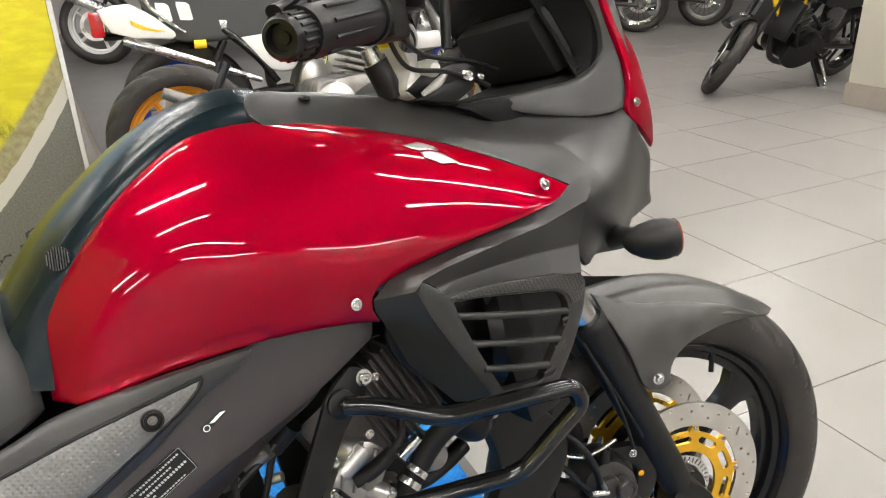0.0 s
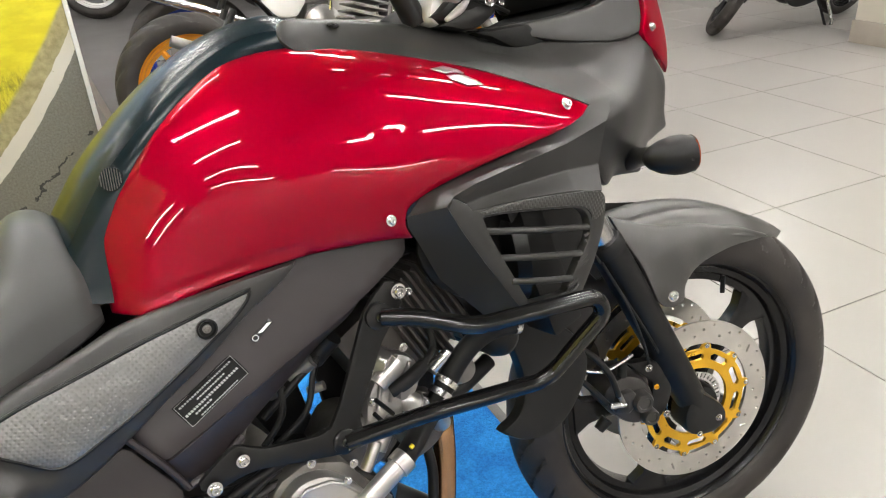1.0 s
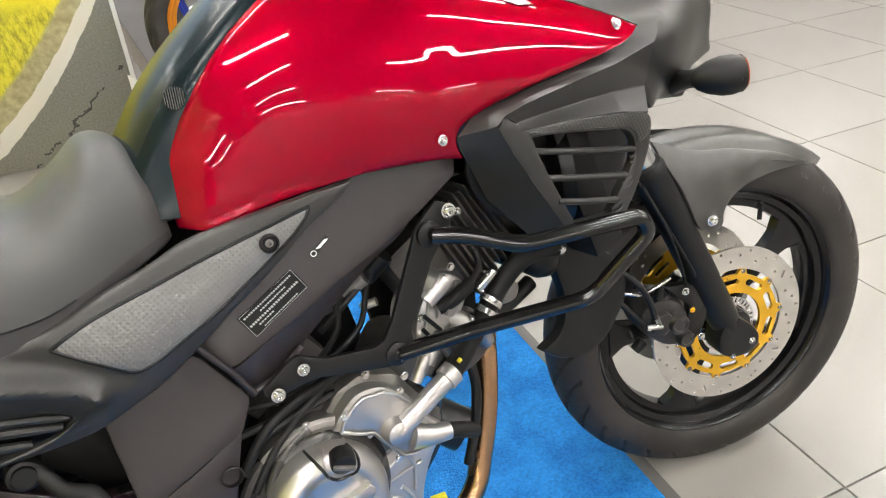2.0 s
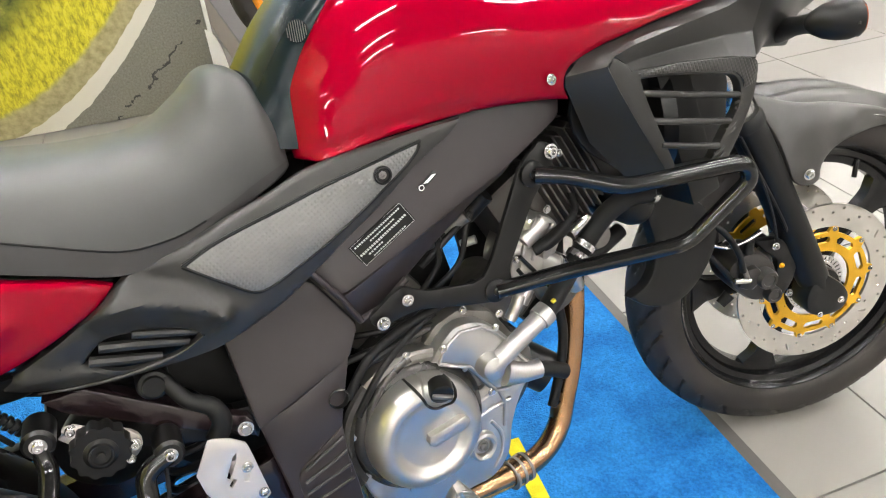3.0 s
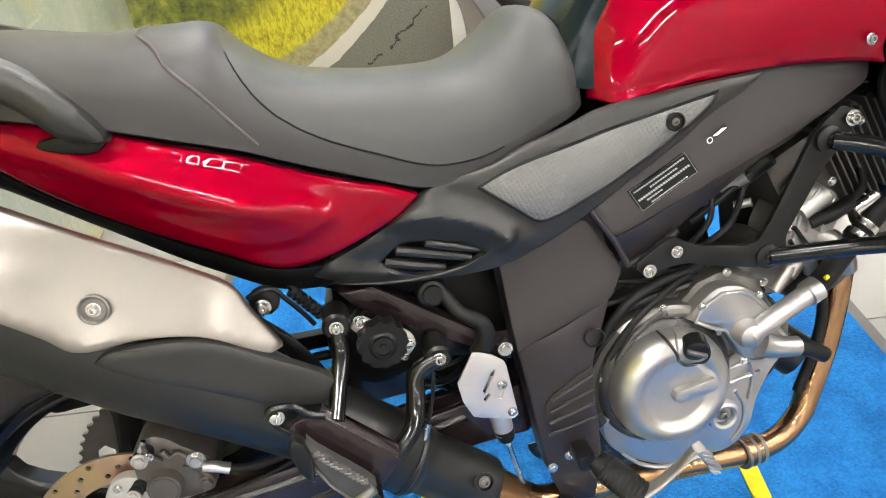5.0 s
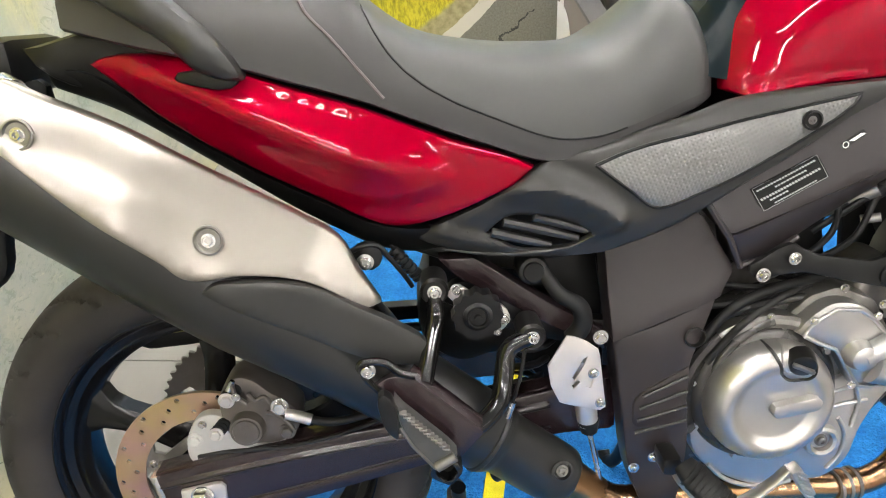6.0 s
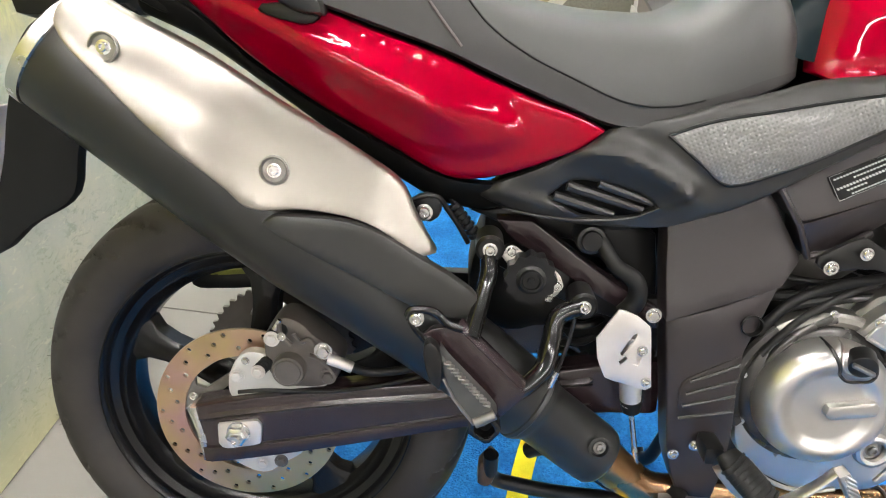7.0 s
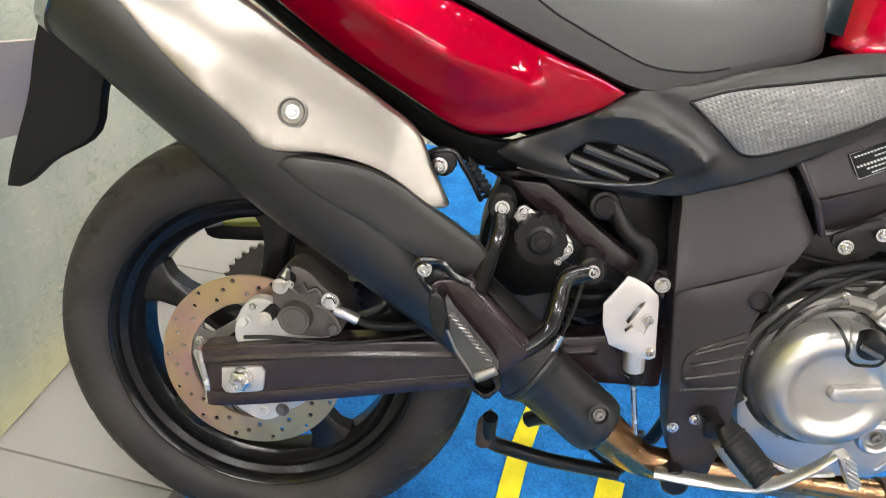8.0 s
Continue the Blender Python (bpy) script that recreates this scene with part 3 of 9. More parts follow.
def print_material(name, side):
    """The printed landscape of the display boards: road, white edge line, verge, flowering grass and sky."""
    m = bpy.data.materials.new(name)
    m.use_nodes = True
    nt = m.node_tree
    n, l = nt.nodes, nt.links
    b = n["Principled BSDF"]
    b.inputs["Roughness"].default_value = 0.42
    co = n.new("ShaderNodeTexCoord")
    sep = n.new("ShaderNodeSeparateXYZ")
    l.new(co.outputs["Object"], sep.inputs[0])

    def val(v):
        x = n.new("ShaderNodeValue")
        x.outputs[0].default_value = v
        return x.outputs[0]

    def op(kind, a, c, d=None):
        x = n.new("ShaderNodeMath")
        x.operation = kind
        for i, s in enumerate((a, c, d)):
            if s is None:
                continue
            if isinstance(s, (int, float)):
                x.inputs[i].default_value = s
            else:
                l.new(s, x.inputs[i])
        return x.outputs[0]

    def noise_fac(scale, detail=4, rough=0.55, stretch=(1, 1, 1), dist=0.0):
        mp = n.new("ShaderNodeMapping")
        mp.inputs["Scale"].default_value = stretch
        l.new(co.outputs["Object"], mp.inputs["Vector"])
        x = n.new("ShaderNodeTexNoise")
        x.inputs["Scale"].default_value, x.inputs["Detail"].default_value, x.inputs["Roughness"].default_value = scale, detail, rough
        x.inputs["Distortion"].default_value = dist
        l.new(mp.outputs["Vector"], x.inputs["Vector"])
        return x.outputs["Fac"]

    def ramp(fac, stops):
        x = n.new("ShaderNodeValToRGB")
        cr = x.color_ramp
        while len(cr.elements) < len(stops):
            cr.elements.new(0.5)
        for e, (p, c) in zip(cr.elements, stops):
            e.position, e.color = p, (*c, 1)
        l.new(fac, x.inputs["Fac"])
        return x.outputs["Color"]

    def mix(fac, a, c):
        x = n.new("ShaderNodeMix")
        x.data_type = "RGBA"
        if isinstance(fac, (int, float)):
            x.inputs["Factor"].default_value = fac
        else:
            l.new(fac, x.inputs["Factor"])
        for key, s in (("A", a), ("B", c)):
            if isinstance(s, tuple):
                x.inputs[key].default_value = (*s, 1)
            else:
                l.new(s, x.inputs[key])
        return x.outputs["Result"]

    def step(x, a, c):
        y = n.new("ShaderNodeMapRange")
        y.inputs["From Min"].default_value, y.inputs["From Max"].default_value = a, c
        y.interpolation_type = "SMOOTHSTEP"
        l.new(x, y.inputs["Value"])
        return y.outputs["Result"]
    X, Z = sep.outputs["X"], sep.outputs["Z"]
    grass = ramp(noise_fac(48, 8, 0.75, (1, 1, 0.4)), [(0.30, (0.10, 0.10, 0.012)), (0.44, (0.36, 0.32, 0.02)), (0.56, (0.62, 0.55, 0.03)), (0.70, (0.55, 0.50, 0.12))])
    dark = ramp(noise_fac(14, 5, 0.65), [(0.35, (0.035, 0.05, 0.010)), (0.55, (0.16, 0.17, 0.03)), (0.70, (0.34, 0.32, 0.05))])
    if side == "back":
        dx = op("SUBTRACT", X, 0.23)
        line = op("ADD", op("MULTIPLY", dx, 0.431), op("MULTIPLY", op("MULTIPLY", dx, dx), 0.662))
        wob = op("MULTIPLY", op("SUBTRACT", noise_fac(18, 4), 0.5), 0.03)
        d = op("ADD", op("SUBTRACT", Z, line), wob)
        asphalt = ramp(noise_fac(120, 5, 0.7), [(0.35, (0.13, 0.125, 0.105)), (0.65, (0.24, 0.23, 0.195))])
        asphalt = mix(op("MULTIPLY", noise_fac(5, 3), 0.5), asphalt, (0.17, 0.17, 0.12))
        # cracks that run along the road
        cl = op("ADD", op("SUBTRACT", Z, op("MULTIPLY", op("SUBTRACT", X, 0.55), 0.84)), op("MULTIPLY", op("SUBTRACT", noise_fac(9, 6, 0.7), 0.5), 0.16))
        crack = op("MULTIPLY", op("LESS_THAN", op("ABSOLUTE", cl, 0), 0.0065), op("GREATER_THAN", noise_fac(11, 3), 0.44))
        asphalt = mix(crack, asphalt, (0.035, 0.033, 0.03))
        verge = ramp(noise_fac(30, 5, 0.6), [(0.35, (0.26, 0.23, 0.11)), (0.65, (0.42, 0.37, 0.20))])
        grass = mix(step(op("ADD", op("SUBTRACT", Z, op("MULTIPLY", X, 0.55)), op("MULTIPLY", noise_fac(3, 3), 0.16)), 0.30, 0.44), grass, dark)
        field = ramp(noise_fac(22, 4, 0.6, (0.4, 1, 1)), [(0.40, (0.62, 0.53, 0.02)), (0.65, (0.74, 0.66, 0.03))])
        grass = mix(step(Z, 0.60, 0.68), grass, field)
        col = mix(step(d, 0.13, 0.16), verge, grass)
        col = mix(step(d, -0.036, -0.030), asphalt, col)
        col = mix(op("MULTIPLY", op("LESS_THAN", op("ABSOLUTE", d, 0), 0.040), op("GREATER_THAN", noise_fac(60, 3), 0.30)), col, (0.60, 0.57, 0.49))
        sky = ramp(noise_fac(2, 4), [(0.3, (0.30, 0.48, 0.72)), (0.7, (0.55, 0.66, 0.80))])
        col = mix(step(Z, 1.085, 1.10), col, sky)
    else:
        pale = ramp(noise_fac(3.5, 5, 0.6, (1, 1, 0.5), 0.6), [(0.30, (0.27, 0.31, 0.25)), (0.48, (0.36, 0.385, 0.31)), (0.62, (0.43, 0.44, 0.36)), (0.75, (0.50, 0.49, 0.38))])
        streak = noise_fac(9, 5, 0.7, (1, 0.25, 1.2), 1.0)
        col = mix(op("MULTIPLY", step(streak, 0.55, 0.72), 0.5), pale, (0.60, 0.57, 0.40))
        blade = noise_fac(34, 7, 0.78, (1, 0.55, 0.9), 2.4)
        tuft = step(noise_fac(5, 3, 0.5), 0.42, 0.60)
        col = mix(op("MULTIPLY", op("MULTIPLY", step(blade, 0.50, 0.60), tuft), 0.55), col, (0.20, 0.25, 0.17))
        col = mix(op("MULTIPLY", step(noise_fac(60, 5, 0.7, (1, 0.5, 1), 1.5), 0.58, 0.68), 0.45), col, (0.66, 0.63, 0.45))
        col = mix(op("MULTIPLY", step(op("MULTIPLY", Z, -1.0), -0.16, 0.0), 0.55), col, (0.60, 0.56, 0.28))
        col = mix(op("MULTIPLY", step(op("ADD", Z, op("MULTIPLY", noise_fac(4, 3), 0.5)), 0.95, 1.25), 0.85), col, grass)
    l.new(col, b.inputs["Base Color"])
    bp = n.new("ShaderNodeBump")
    bp.inputs["Strength"].default_value, bp.inputs["Distance"].default_value = 0.06, 0.001
    l.new(noise_fac(6, 3), bp.inputs["Height"])
    l.new(bp.outputs["Normal"], b.inputs["Normal"])
    return m


def display_boards():
    back = empty("display_board", None, Matrix.Translation((0, 2.648, 0)) @ Matrix.Rotation(math.atan2(-0.1784, 0.984), 4, "Z"))
    k = 1.02
    part("printed_panel", box((0.005 + 0.155, 0.012, 1.05), (1.70, 0.024, 2.09), 0.001), print_material("printed_road_landscape", "back"), back)
    part("edge_trim", box((k, 0.010, 1.05), (0.016, 0.036, 2.10), 0.002), BOARDEDGE, back, "white edge trim")
    # Solid white triangle imitates the pale gleam beside the board's lower edge.
    bm = slab([(k - 0.02, 0.0, 0.0), (k + 0.055, 0.0, 0.0), (k + 0.050, 0.0, 0.06), (k + 0.012, 0.0, 0.30), (k - 0.02, 0.0, 0.34)], 0.03, 0.002, res=0.05, lift=0.012)
    part("foot_gleam", bm, BOARDEDGE, back, "white triangle for the pale gleam at the board's foot")
    tagged(back, "large display board printed with a country road and yellow flowers", "display board", group="printed boards round the motorcycle")
    side = empty("display_board", None, Matrix.Translation((-0.531, 0, 0)) @ Matrix.Rotation(-0.06, 4, "Z"))
    part("printed_panel", box((-0.012, 0.60, 1.05), (0.024, 3.9, 2.09), 0.001), print_material("printed_pale_meadow", "side"), side)
    tagged(side, "display board printed with a pale green meadow, beside the rear wheel", "display board", group="printed boards round the motorcycle")


floor = setting()
ceiling_lights()
carpet()
display_boards()


# ---------------------------------------------------------------- the red motorcycle (x ahead, y to its left, from the rear axle)
LEAN = Matrix.Translation((0, 0, 0.3183)) @ Matrix.Rotation(-0.2328, 4, "X")
bike = empty("motorcycle", None, LEAN)
tagged(bike, "candy red and black adventure motorcycle leaning on its stand", "motorcycle")
STEER = Matrix.Translation((1.5704, -0.0450, 0.0020)) @ Matrix.Rotation(0.278, 4, Vector((0.0799, 0, -0.2664)))


def tyre_mesh(ro, rb, hw, seg=336, every=14, slope=300.0):
    """A tyre with a round crown, bulging walls and slanted grooves in the shoulders."""
    h = 0.58 * (ro - rb)
    half = [(ro - h * (1 - math.cos(a)), hw * math.sin(a)) for a in np.linspace(0, math.pi / 2, 17)]
    half += [(ro - h - (ro - h - rb) * math.sin(a), hw * (0.70 + 0.30 * math.cos(a))) for a in np.linspace(0, math.pi / 2, 8)[1:]]
    prof = [(r, -y) for r, y in reversed(half[1:])] + half
    verts, faces = [], []
    for j, (r, y) in enumerate(prof):
        for i in range(seg):
            rr = r + (0.0013 if r > ro - 0.86 * h else 0.0)
            if r > ro - 0.78 * h and abs(y) > hw * 0.14:
                if int(i + round(abs(y) * slope)) % every in (0, 1):
                    rr -= 0.0075
            a = 2 * math.pi * i / seg
            verts.append((rr * math.cos(a), y, rr * math.sin(a)))
    for j in range(len(prof) - 1):
        for i in range(seg):
            a, b = j * seg + i, j * seg + (i + 1) % seg
            faces.append((a, b, b + seg, a + seg))
    return bm_from(verts, faces)


def rim_mesh(r, hw):
    p = [(r - 0.002, -hw + 0.010), (r + 0.008, -hw + 0.006), (r + 0.009, -hw), (r + 0.002, -hw - 0.001), (r - 0.004, -hw + 0.004), (r - 0.007, -hw + 0.013), (r - 0.017, -hw + 0.018),
         (r - 0.021, -hw + 0.028), (r - 0.034, -hw * 0.35), (r - 0.036, 0)]
    p = p + [(a, -b) for a, b in reversed(p[:-1])] + [(r - 0.002, hw - 0.010), (r - 0.016, hw * 0.4), (r - 0.02, 0), (r - 0.016, -hw * 0.4), p[0]]
    return lathe(p, 96)


def spoke_mesh(r0, r1, w0, w1, t, y0=0.0, y1=0.0, bend=0.0):
    """One cast spoke with a flat face and a rib behind, along +x."""
    n, rows = 7, []
    for k in range(n):
        s = k / (n - 1)
        x = r0 + (r1 - r0) * s
        w = (w0 + (w1 - w0) * s) * (1 - 0.28 * math.sin(math.pi * s)) + (0.022 * max(0, s - 0.8) / 0.2)
        y = y0 + (y1 - y0) * s
        c = bend * math.sin(math.pi * s)
        rows.append([(x, y - t, c - w * 0.55), (x, y - t * 0.75, c - w * 0.95), (x, y + t * 0.6, c - w), (x, y + t, c - w * 0.4), (x, y + t, c + w * 0.4), (x, y + t * 0.6, c + w), (x, y - t * 0.75, c + w * 0.95), (x, y - t, c + w * 0.55)])
    v = [p for r in rows for p in r]
    f = [(i * 8 + k, i * 8 + (k + 1) % 8, (i + 1) * 8 + (k + 1) % 8, (i + 1) * 8 + k) for i in range(n - 1) for k in range(8)]
    f += [tuple(range(8)), tuple(range((n - 1) * 8, n * 8))]
    return bm_from(v, f)


def drilled(ro, ri, thick, y0, rows, count, hr, tabs=0):
    holes = [circle(ri, 72)]
    for i in range(count):
        a = 2 * math.pi * i / count
        holes.append(circle(hr, 8, rows[i % len(rows)] * math.cos(a), rows[i % len(rows)] * math.sin(a)))
    return plate(circle(ro, 96), holes, thick, y0)


def wheels():
    # rear wheel
    rw = empty("rear_wheel", bike)
    part("tyre", tyre_mesh(0.316, 0.228, 0.074), TYRE, rw, "black rear tyre with slanted grooves", 50)
    part("rim", rim_mesh(0.226, 0.058), RIM, rw)
    rnd = random.Random(11)
    hairs = []
    for k in range(96):
        a, y = 2 * math.pi * k / 96 + rnd.uniform(-0.02, 0.02), rnd.choice((-0.052, -0.036, -0.012, 0.012))
        r0 = 0.316 - 0.051 * (1 - math.sqrt(1 - (y / 0.074) ** 2)) - 0.001
        ln, tilt = rnd.uniform(0.004, 0.008), rnd.uniform(-0.012, 0.012)
        hairs.append(tube([(r0 * math.cos(a), y, r0 * math.sin(a)), ((r0 + ln) * math.cos(a + tilt), y - 0.001, (r0 + ln) * math.sin(a + tilt))], 0.00035, 4, smooth=False))
    tagged(part("moulding_hairs", join(*hairs), RUBBER, rw), "fine rubber moulding hairs", kind="stuff")
    sp = None
    for k in range(5):
        a = radians(157 + 72 * k)
        m = Matrix.Rotation(-a, 4, "Y")
        if sp is None:
            sp = part("spoke", spoke_mesh(0.045, 0.197, 0.030, 0.023, 0.020, -0.012, -0.004), RIM, rw)
            sp.matrix_basis = m
        else:
            share("spoke", sp, rw, m)
    part("hub", lathe([(0, -0.075), (0.03, -0.075), (0.034, -0.07), (0.058, -0.066), (0.06, -0.05), (0.05, -0.03), (0.055, 0.05), (0.062, 0.07), (0, 0.07)], 40), RIM, rw)
    part("brake_disc", drilled(0.130, 0.090, 0.005, -0.0925, (0.123, 0.113, 0.102), 42, 0.0038), ROTORRUST, rw, "heat-stained drilled rear brake disc")
    part("sensor_ring", plate(circle(0.060, 60), [circle(0.047, 40)] + [slot(0.0535 * math.cos(a), 0.0535 * math.sin(a), 0.0035, 0.0012, a) for a in np.arange(36) * math.pi / 18], 0.003, -0.082), STEEL, rw)
    for k in range(5):
        a = 2 * math.pi * k / 5 + 0.3
        bolt(rw, (0.080 * math.cos(a), -0.093, 0.080 * math.sin(a)), 0.007)
    part("disc_carrier", plate(circle(0.094, 60), [circle(0.050, 40)] + [slot(0.076 * math.cos(a), 0.076 * math.sin(a), 0.027, 0.012, a + math.pi / 2) for a in np.arange(5) * 2 * math.pi / 5 + 0.93], 0.006, -0.089), ALUDARK, rw)
    teeth = []
    for k in range(141):
        a = 2 * math.pi * k / 141
        teeth.append(((0.120 + (0.0036 if k % 3 == 0 else -0.0026)) * math.cos(a), (0.120 + (0.0036 if k % 3 == 0 else -0.0026)) * math.sin(a)))
    holes = [circle(0.040, 30)] + [slot(0.080 * math.cos(a), 0.080 * math.sin(a), 0.024, 0.014, a + math.pi / 2) for a in np.arange(5) * 2 * math.pi / 5 + 0.5]
    part("sprocket", plate(teeth, holes, 0.008, 0.090), CALIPER, rw, "black rear sprocket")
    # front wheel, steered to its right
    fw = empty("front_wheel", bike, STEER)
    part("tyre", tyre_mesh(0.334, 0.250, 0.056, 360, 12, 320.0), TYRE, fw, "black front tyre with slanted grooves", 50)
    part("rim", rim_mesh(0.248, 0.043), RIM, fw)
    for k in range(5):
        share("spoke", sp, fw, Matrix.Rotation(-radians(35 + 72 * k), 4, "Y") @ Matrix.Diagonal((1.09, 0.8, 1.0, 1)))
    part("hub", lathe([(0, -0.062), (0.026, -0.062), (0.030, -0.058), (0.052, -0.055), (0.05, -0.03), (0.04, 0), (0.05, 0.05), (0.03, 0.06), (0, 0.06)], 40), RIM, fw)
    part("valve", tube([(0.075 * 2.2 * 0.66 + 0.001, -0.015, 0.199), (0.103, -0.02, 0.168)], 0.0045, 8, smooth=False), RUBBER, fw, "rubber tyre valve")
    for side, nm in ((-1, "near"), (1, "far")):
        y0 = -0.0725 if side < 0 else 0.0675
        holes = [circle(0.112, 80)]
        for i in range(45):
            a = 2 * math.pi * i / 45
            r = (0.148, 0.139, 0.128)[i % 3]
            if i % 9 == 4:
                holes.append(slot(0.137 * math.cos(a), 0.137 * math.sin(a), 0.007, 0.0018, a + 0.6))
            else:
                holes.append(circle(0.0028, 7, r * math.cos(a), r * math.sin(a)))
        part("brake_disc", plate(circle(0.155, 110), holes, 0.005, y0), ROTOR, fw, "drilled steel front brake disc")
        ch = [circle(0.066, 50)] + [slot(0.087 * math.cos(a), 0.087 * math.sin(a), 0.0165, 0.0062, a + math.pi / 2) for a in np.arange(10) * math.pi / 5 + 0.31]
        out = []
        for i in range(120):
            a = 2 * math.pi * i / 120
            out.append(((0.102 + (0.011 if i % 12 in (0, 1, 2) else 0)) * math.cos(a + 0.0), (0.102 + (0.011 if i % 12 in (0, 1, 2) else 0)) * math.sin(a)))
        part("disc_carrier", plate(out, ch, 0.006, y0 - 0.003), GOLD, fw, "gold disc carrier ring")
        if side < 0:
            for i in range(10):
                a = 2 * math.pi * (12 * i + 1) / 120
                bolt(fw, (0.109 * math.cos(a), y0 - 0.003, 0.109 * math.sin(a)), 0.0052, name="disc_bobbin")
            part("sensor_ring", plate(circle(0.056, 60), [circle(0.040, 40)] + [slot(0.049 * math.cos(a), 0.049 * math.sin(a), 0.004, 0.0012, a) for a in np.arange(36) * math.pi / 18], 0.003, y0 + 0.001), STEEL, fw)
            part("hub_cap", lathe([(0, -0.09), (0.035, -0.09), (0.038, -0.086), (0.038, -0.05)], 32), PLATE, fw)


def front_end():
    """Fork legs, mudguard and brake calipers, in the frame of the steered wheel."""
    fk = empty("fork", bike, STEER)
    for s in (-1, 1):
        y = 0.103 * s
        leg = part("fork_leg", tube([(-0.168, y, 0.345), (-0.14, y, 0.285), (-0.035, y, 0.045), (-0.012, y, -0.005)], [0.0285, 0.0285, 0.0275, 0.024], 24), PLASTIC2, fk, "black fork lower leg")
        part("fork_stanchion", tube([(-0.14, y, 0.285), (-0.268, y, 0.565)], 0.0215, 24, smooth=False), STEEL, fk, "polished fork stanchion")
        part("dust_seal", move(lathe([(0.0, 0), (0.030, 0), (0.031, 0.004), (0.031, 0.016), (0.027, 0.022), (0, 0.022)], 28), axis_pose((-0.168, y, 0.345), (-0.43, 0, 0.9))), RUBBER, fk)
        lug = slab([(-0.050, 0, 0.032), (-0.020, 0, 0.05), (0.014, 0, 0.02), (0.026, 0, -0.004), (0.018, 0, -0.026), (-0.02, 0, -0.034), (-0.052, 0, -0.018)], 0.045, 0.006, res=0.012)
        part("axle_lug", move(lug, Matrix.Translation((0, y - 0.026, 0))), PLATE, fk)
        cal = slab([(-0.205, 0, 0.108), (-0.170, 0, 0.128), (-0.138, 0, 0.118), (-0.116, 0, 0.088), (-0.112, 0, 0.052), (-0.126, 0, 0.030), (-0.156, 0, 0.030), (-0.176, 0, 0.045), (-0.200, 0, 0.072)], 0.062, 0.012, res=0.012)
        calm = move(cal, Matrix.Translation((0, y - 0.022 if s < 0 else y - 0.045, 0)))
        part("brake_caliper", calm, CALIPERF, fk, "dark sliding front brake caliper")
        if s < 0:
            part("caliper_bridge", slab([(-0.185, -0.135, 0.100), (-0.160, -0.137, 0.106), (-0.150, -0.137, 0.090), (-0.165, -0.137, 0.060), (-0.190, -0.135, 0.070)], 0.03, 0.006, res=0.01), CALIPERF, fk)
            part("caliper_bracket", slab([(-0.155, -0.118, 0.145), (-0.105, -0.118, 0.135), (-0.075, -0.118, 0.095), (-0.085, -0.118, 0.040), (-0.110, -0.118, 0.015), (-0.120, -0.118, 0.040), (-0.112, -0.118, 0.095), (-0.135, -0.118, 0.120)], 0.014, 0.004, res=0.012), PLATE, fk)
            for cx, cz, r, y1 in ((-0.144, 0.080, 0.0180, -0.146), (-0.128, 0.043, 0.0150, -0.140)):
                part("caliper_piston_cap", lathe([(0, y1 + 0.002), (r * 0.55, y1 + 0.002), (r * 0.62, y1), (r * 0.86, y1), (r, y1 + 0.004), (r, -0.11)], 24, Matrix.Translation((cx, 0, cz))), CALIPERF, fk)
            part("slide_pin_boot", tube([(-0.170, -0.120, 0.128), (-0.166, -0.120, 0.150)], [0.009, 0.007], 12, smooth=False), RUBBER, fk)
            part("slide_pin_boot", tube([(-0.205, -0.125, 0.060), (-0.222, -0.125, 0.045)], [0.011, 0.009], 12, smooth=False), RUBBER, fk)
            part("banjo_fitting", tube([(-0.176, -0.138, 0.086), (-0.205, -0.138, 0.092)], 0.0055, 10, smooth=False), STEEL, fk)
            part("banjo_fitting", tube([(-0.186, -0.138, 0.108), (-0.180, -0.138, 0.090)], 0.0042, 10, smooth=False), ALUDARK, fk)
            bolt(fk, (-0.121, -0.124, 0.130), 0.0075)
            bolt(fk, (-0.090, -0.122, 0.030), 0.0075)
            bolt(fk, (-0.108, -0.124, 0.090), 0.0055, mat=GOLD)
            part("brake_hose", tube([(-0.188, -0.138, 0.105), (-0.196, -0.136, 0.140), (-0.222, -0.128, 0.185), (-0.262, -0.11, 0.215), (-0.30, -0.08, 0.27), (-0.31, -0.05, 0.40)], 0.0055, 10), RUBBER, fk)
            part("brake_hose", tube([(-0.205, -0.130, 0.092), (-0.232, -0.125, 0.130), (-0.270, -0.10, 0.175), (-0.305, -0.07, 0.26)], 0.0050, 10), RUBBER, fk)
            part("sensor_cable", tube([(-0.120, -0.125, 0.140), (-0.135, -0.134, 0.19), (-0.160, -0.138, 0.26), (-0.195, -0.13, 0.34)], 0.0028, 8), RUBBER, fk)
            part("hose_guide", tube([(-0.150, -0.125, 0.165), (-0.205, -0.125, 0.150), (-0.250, -0.115, 0.165)], 0.0035, 8), STEEL, fk)
            part("sensor_cable", tube([(-0.02, -0.09, 0.03), (-0.07, -0.10, 0.10), (-0.11, -0.128, 0.17), (-0.15, -0.131, 0.25), (-0.20, -0.12, 0.35)], 0.0032, 8), RUBBER, fk)
            bolt(fk, (0.008, -0.130, -0.006), 0.007, name="pinch_bolt")
            bolt(fk, (-0.032, -0.131, -0.026), 0.006, name="pinch_bolt")
            part("axle_end", lathe([(0, -0.127), (0.012, -0.127), (0.016, -0.124), (0.016, -0.1)], 6, Matrix.Translation((-0.018, 0, 0.012))), PLATE, fk)
    # mudguard: a curved shell over the tyre with two side arms
    n, k, verts, faces = 26, 13, [], []
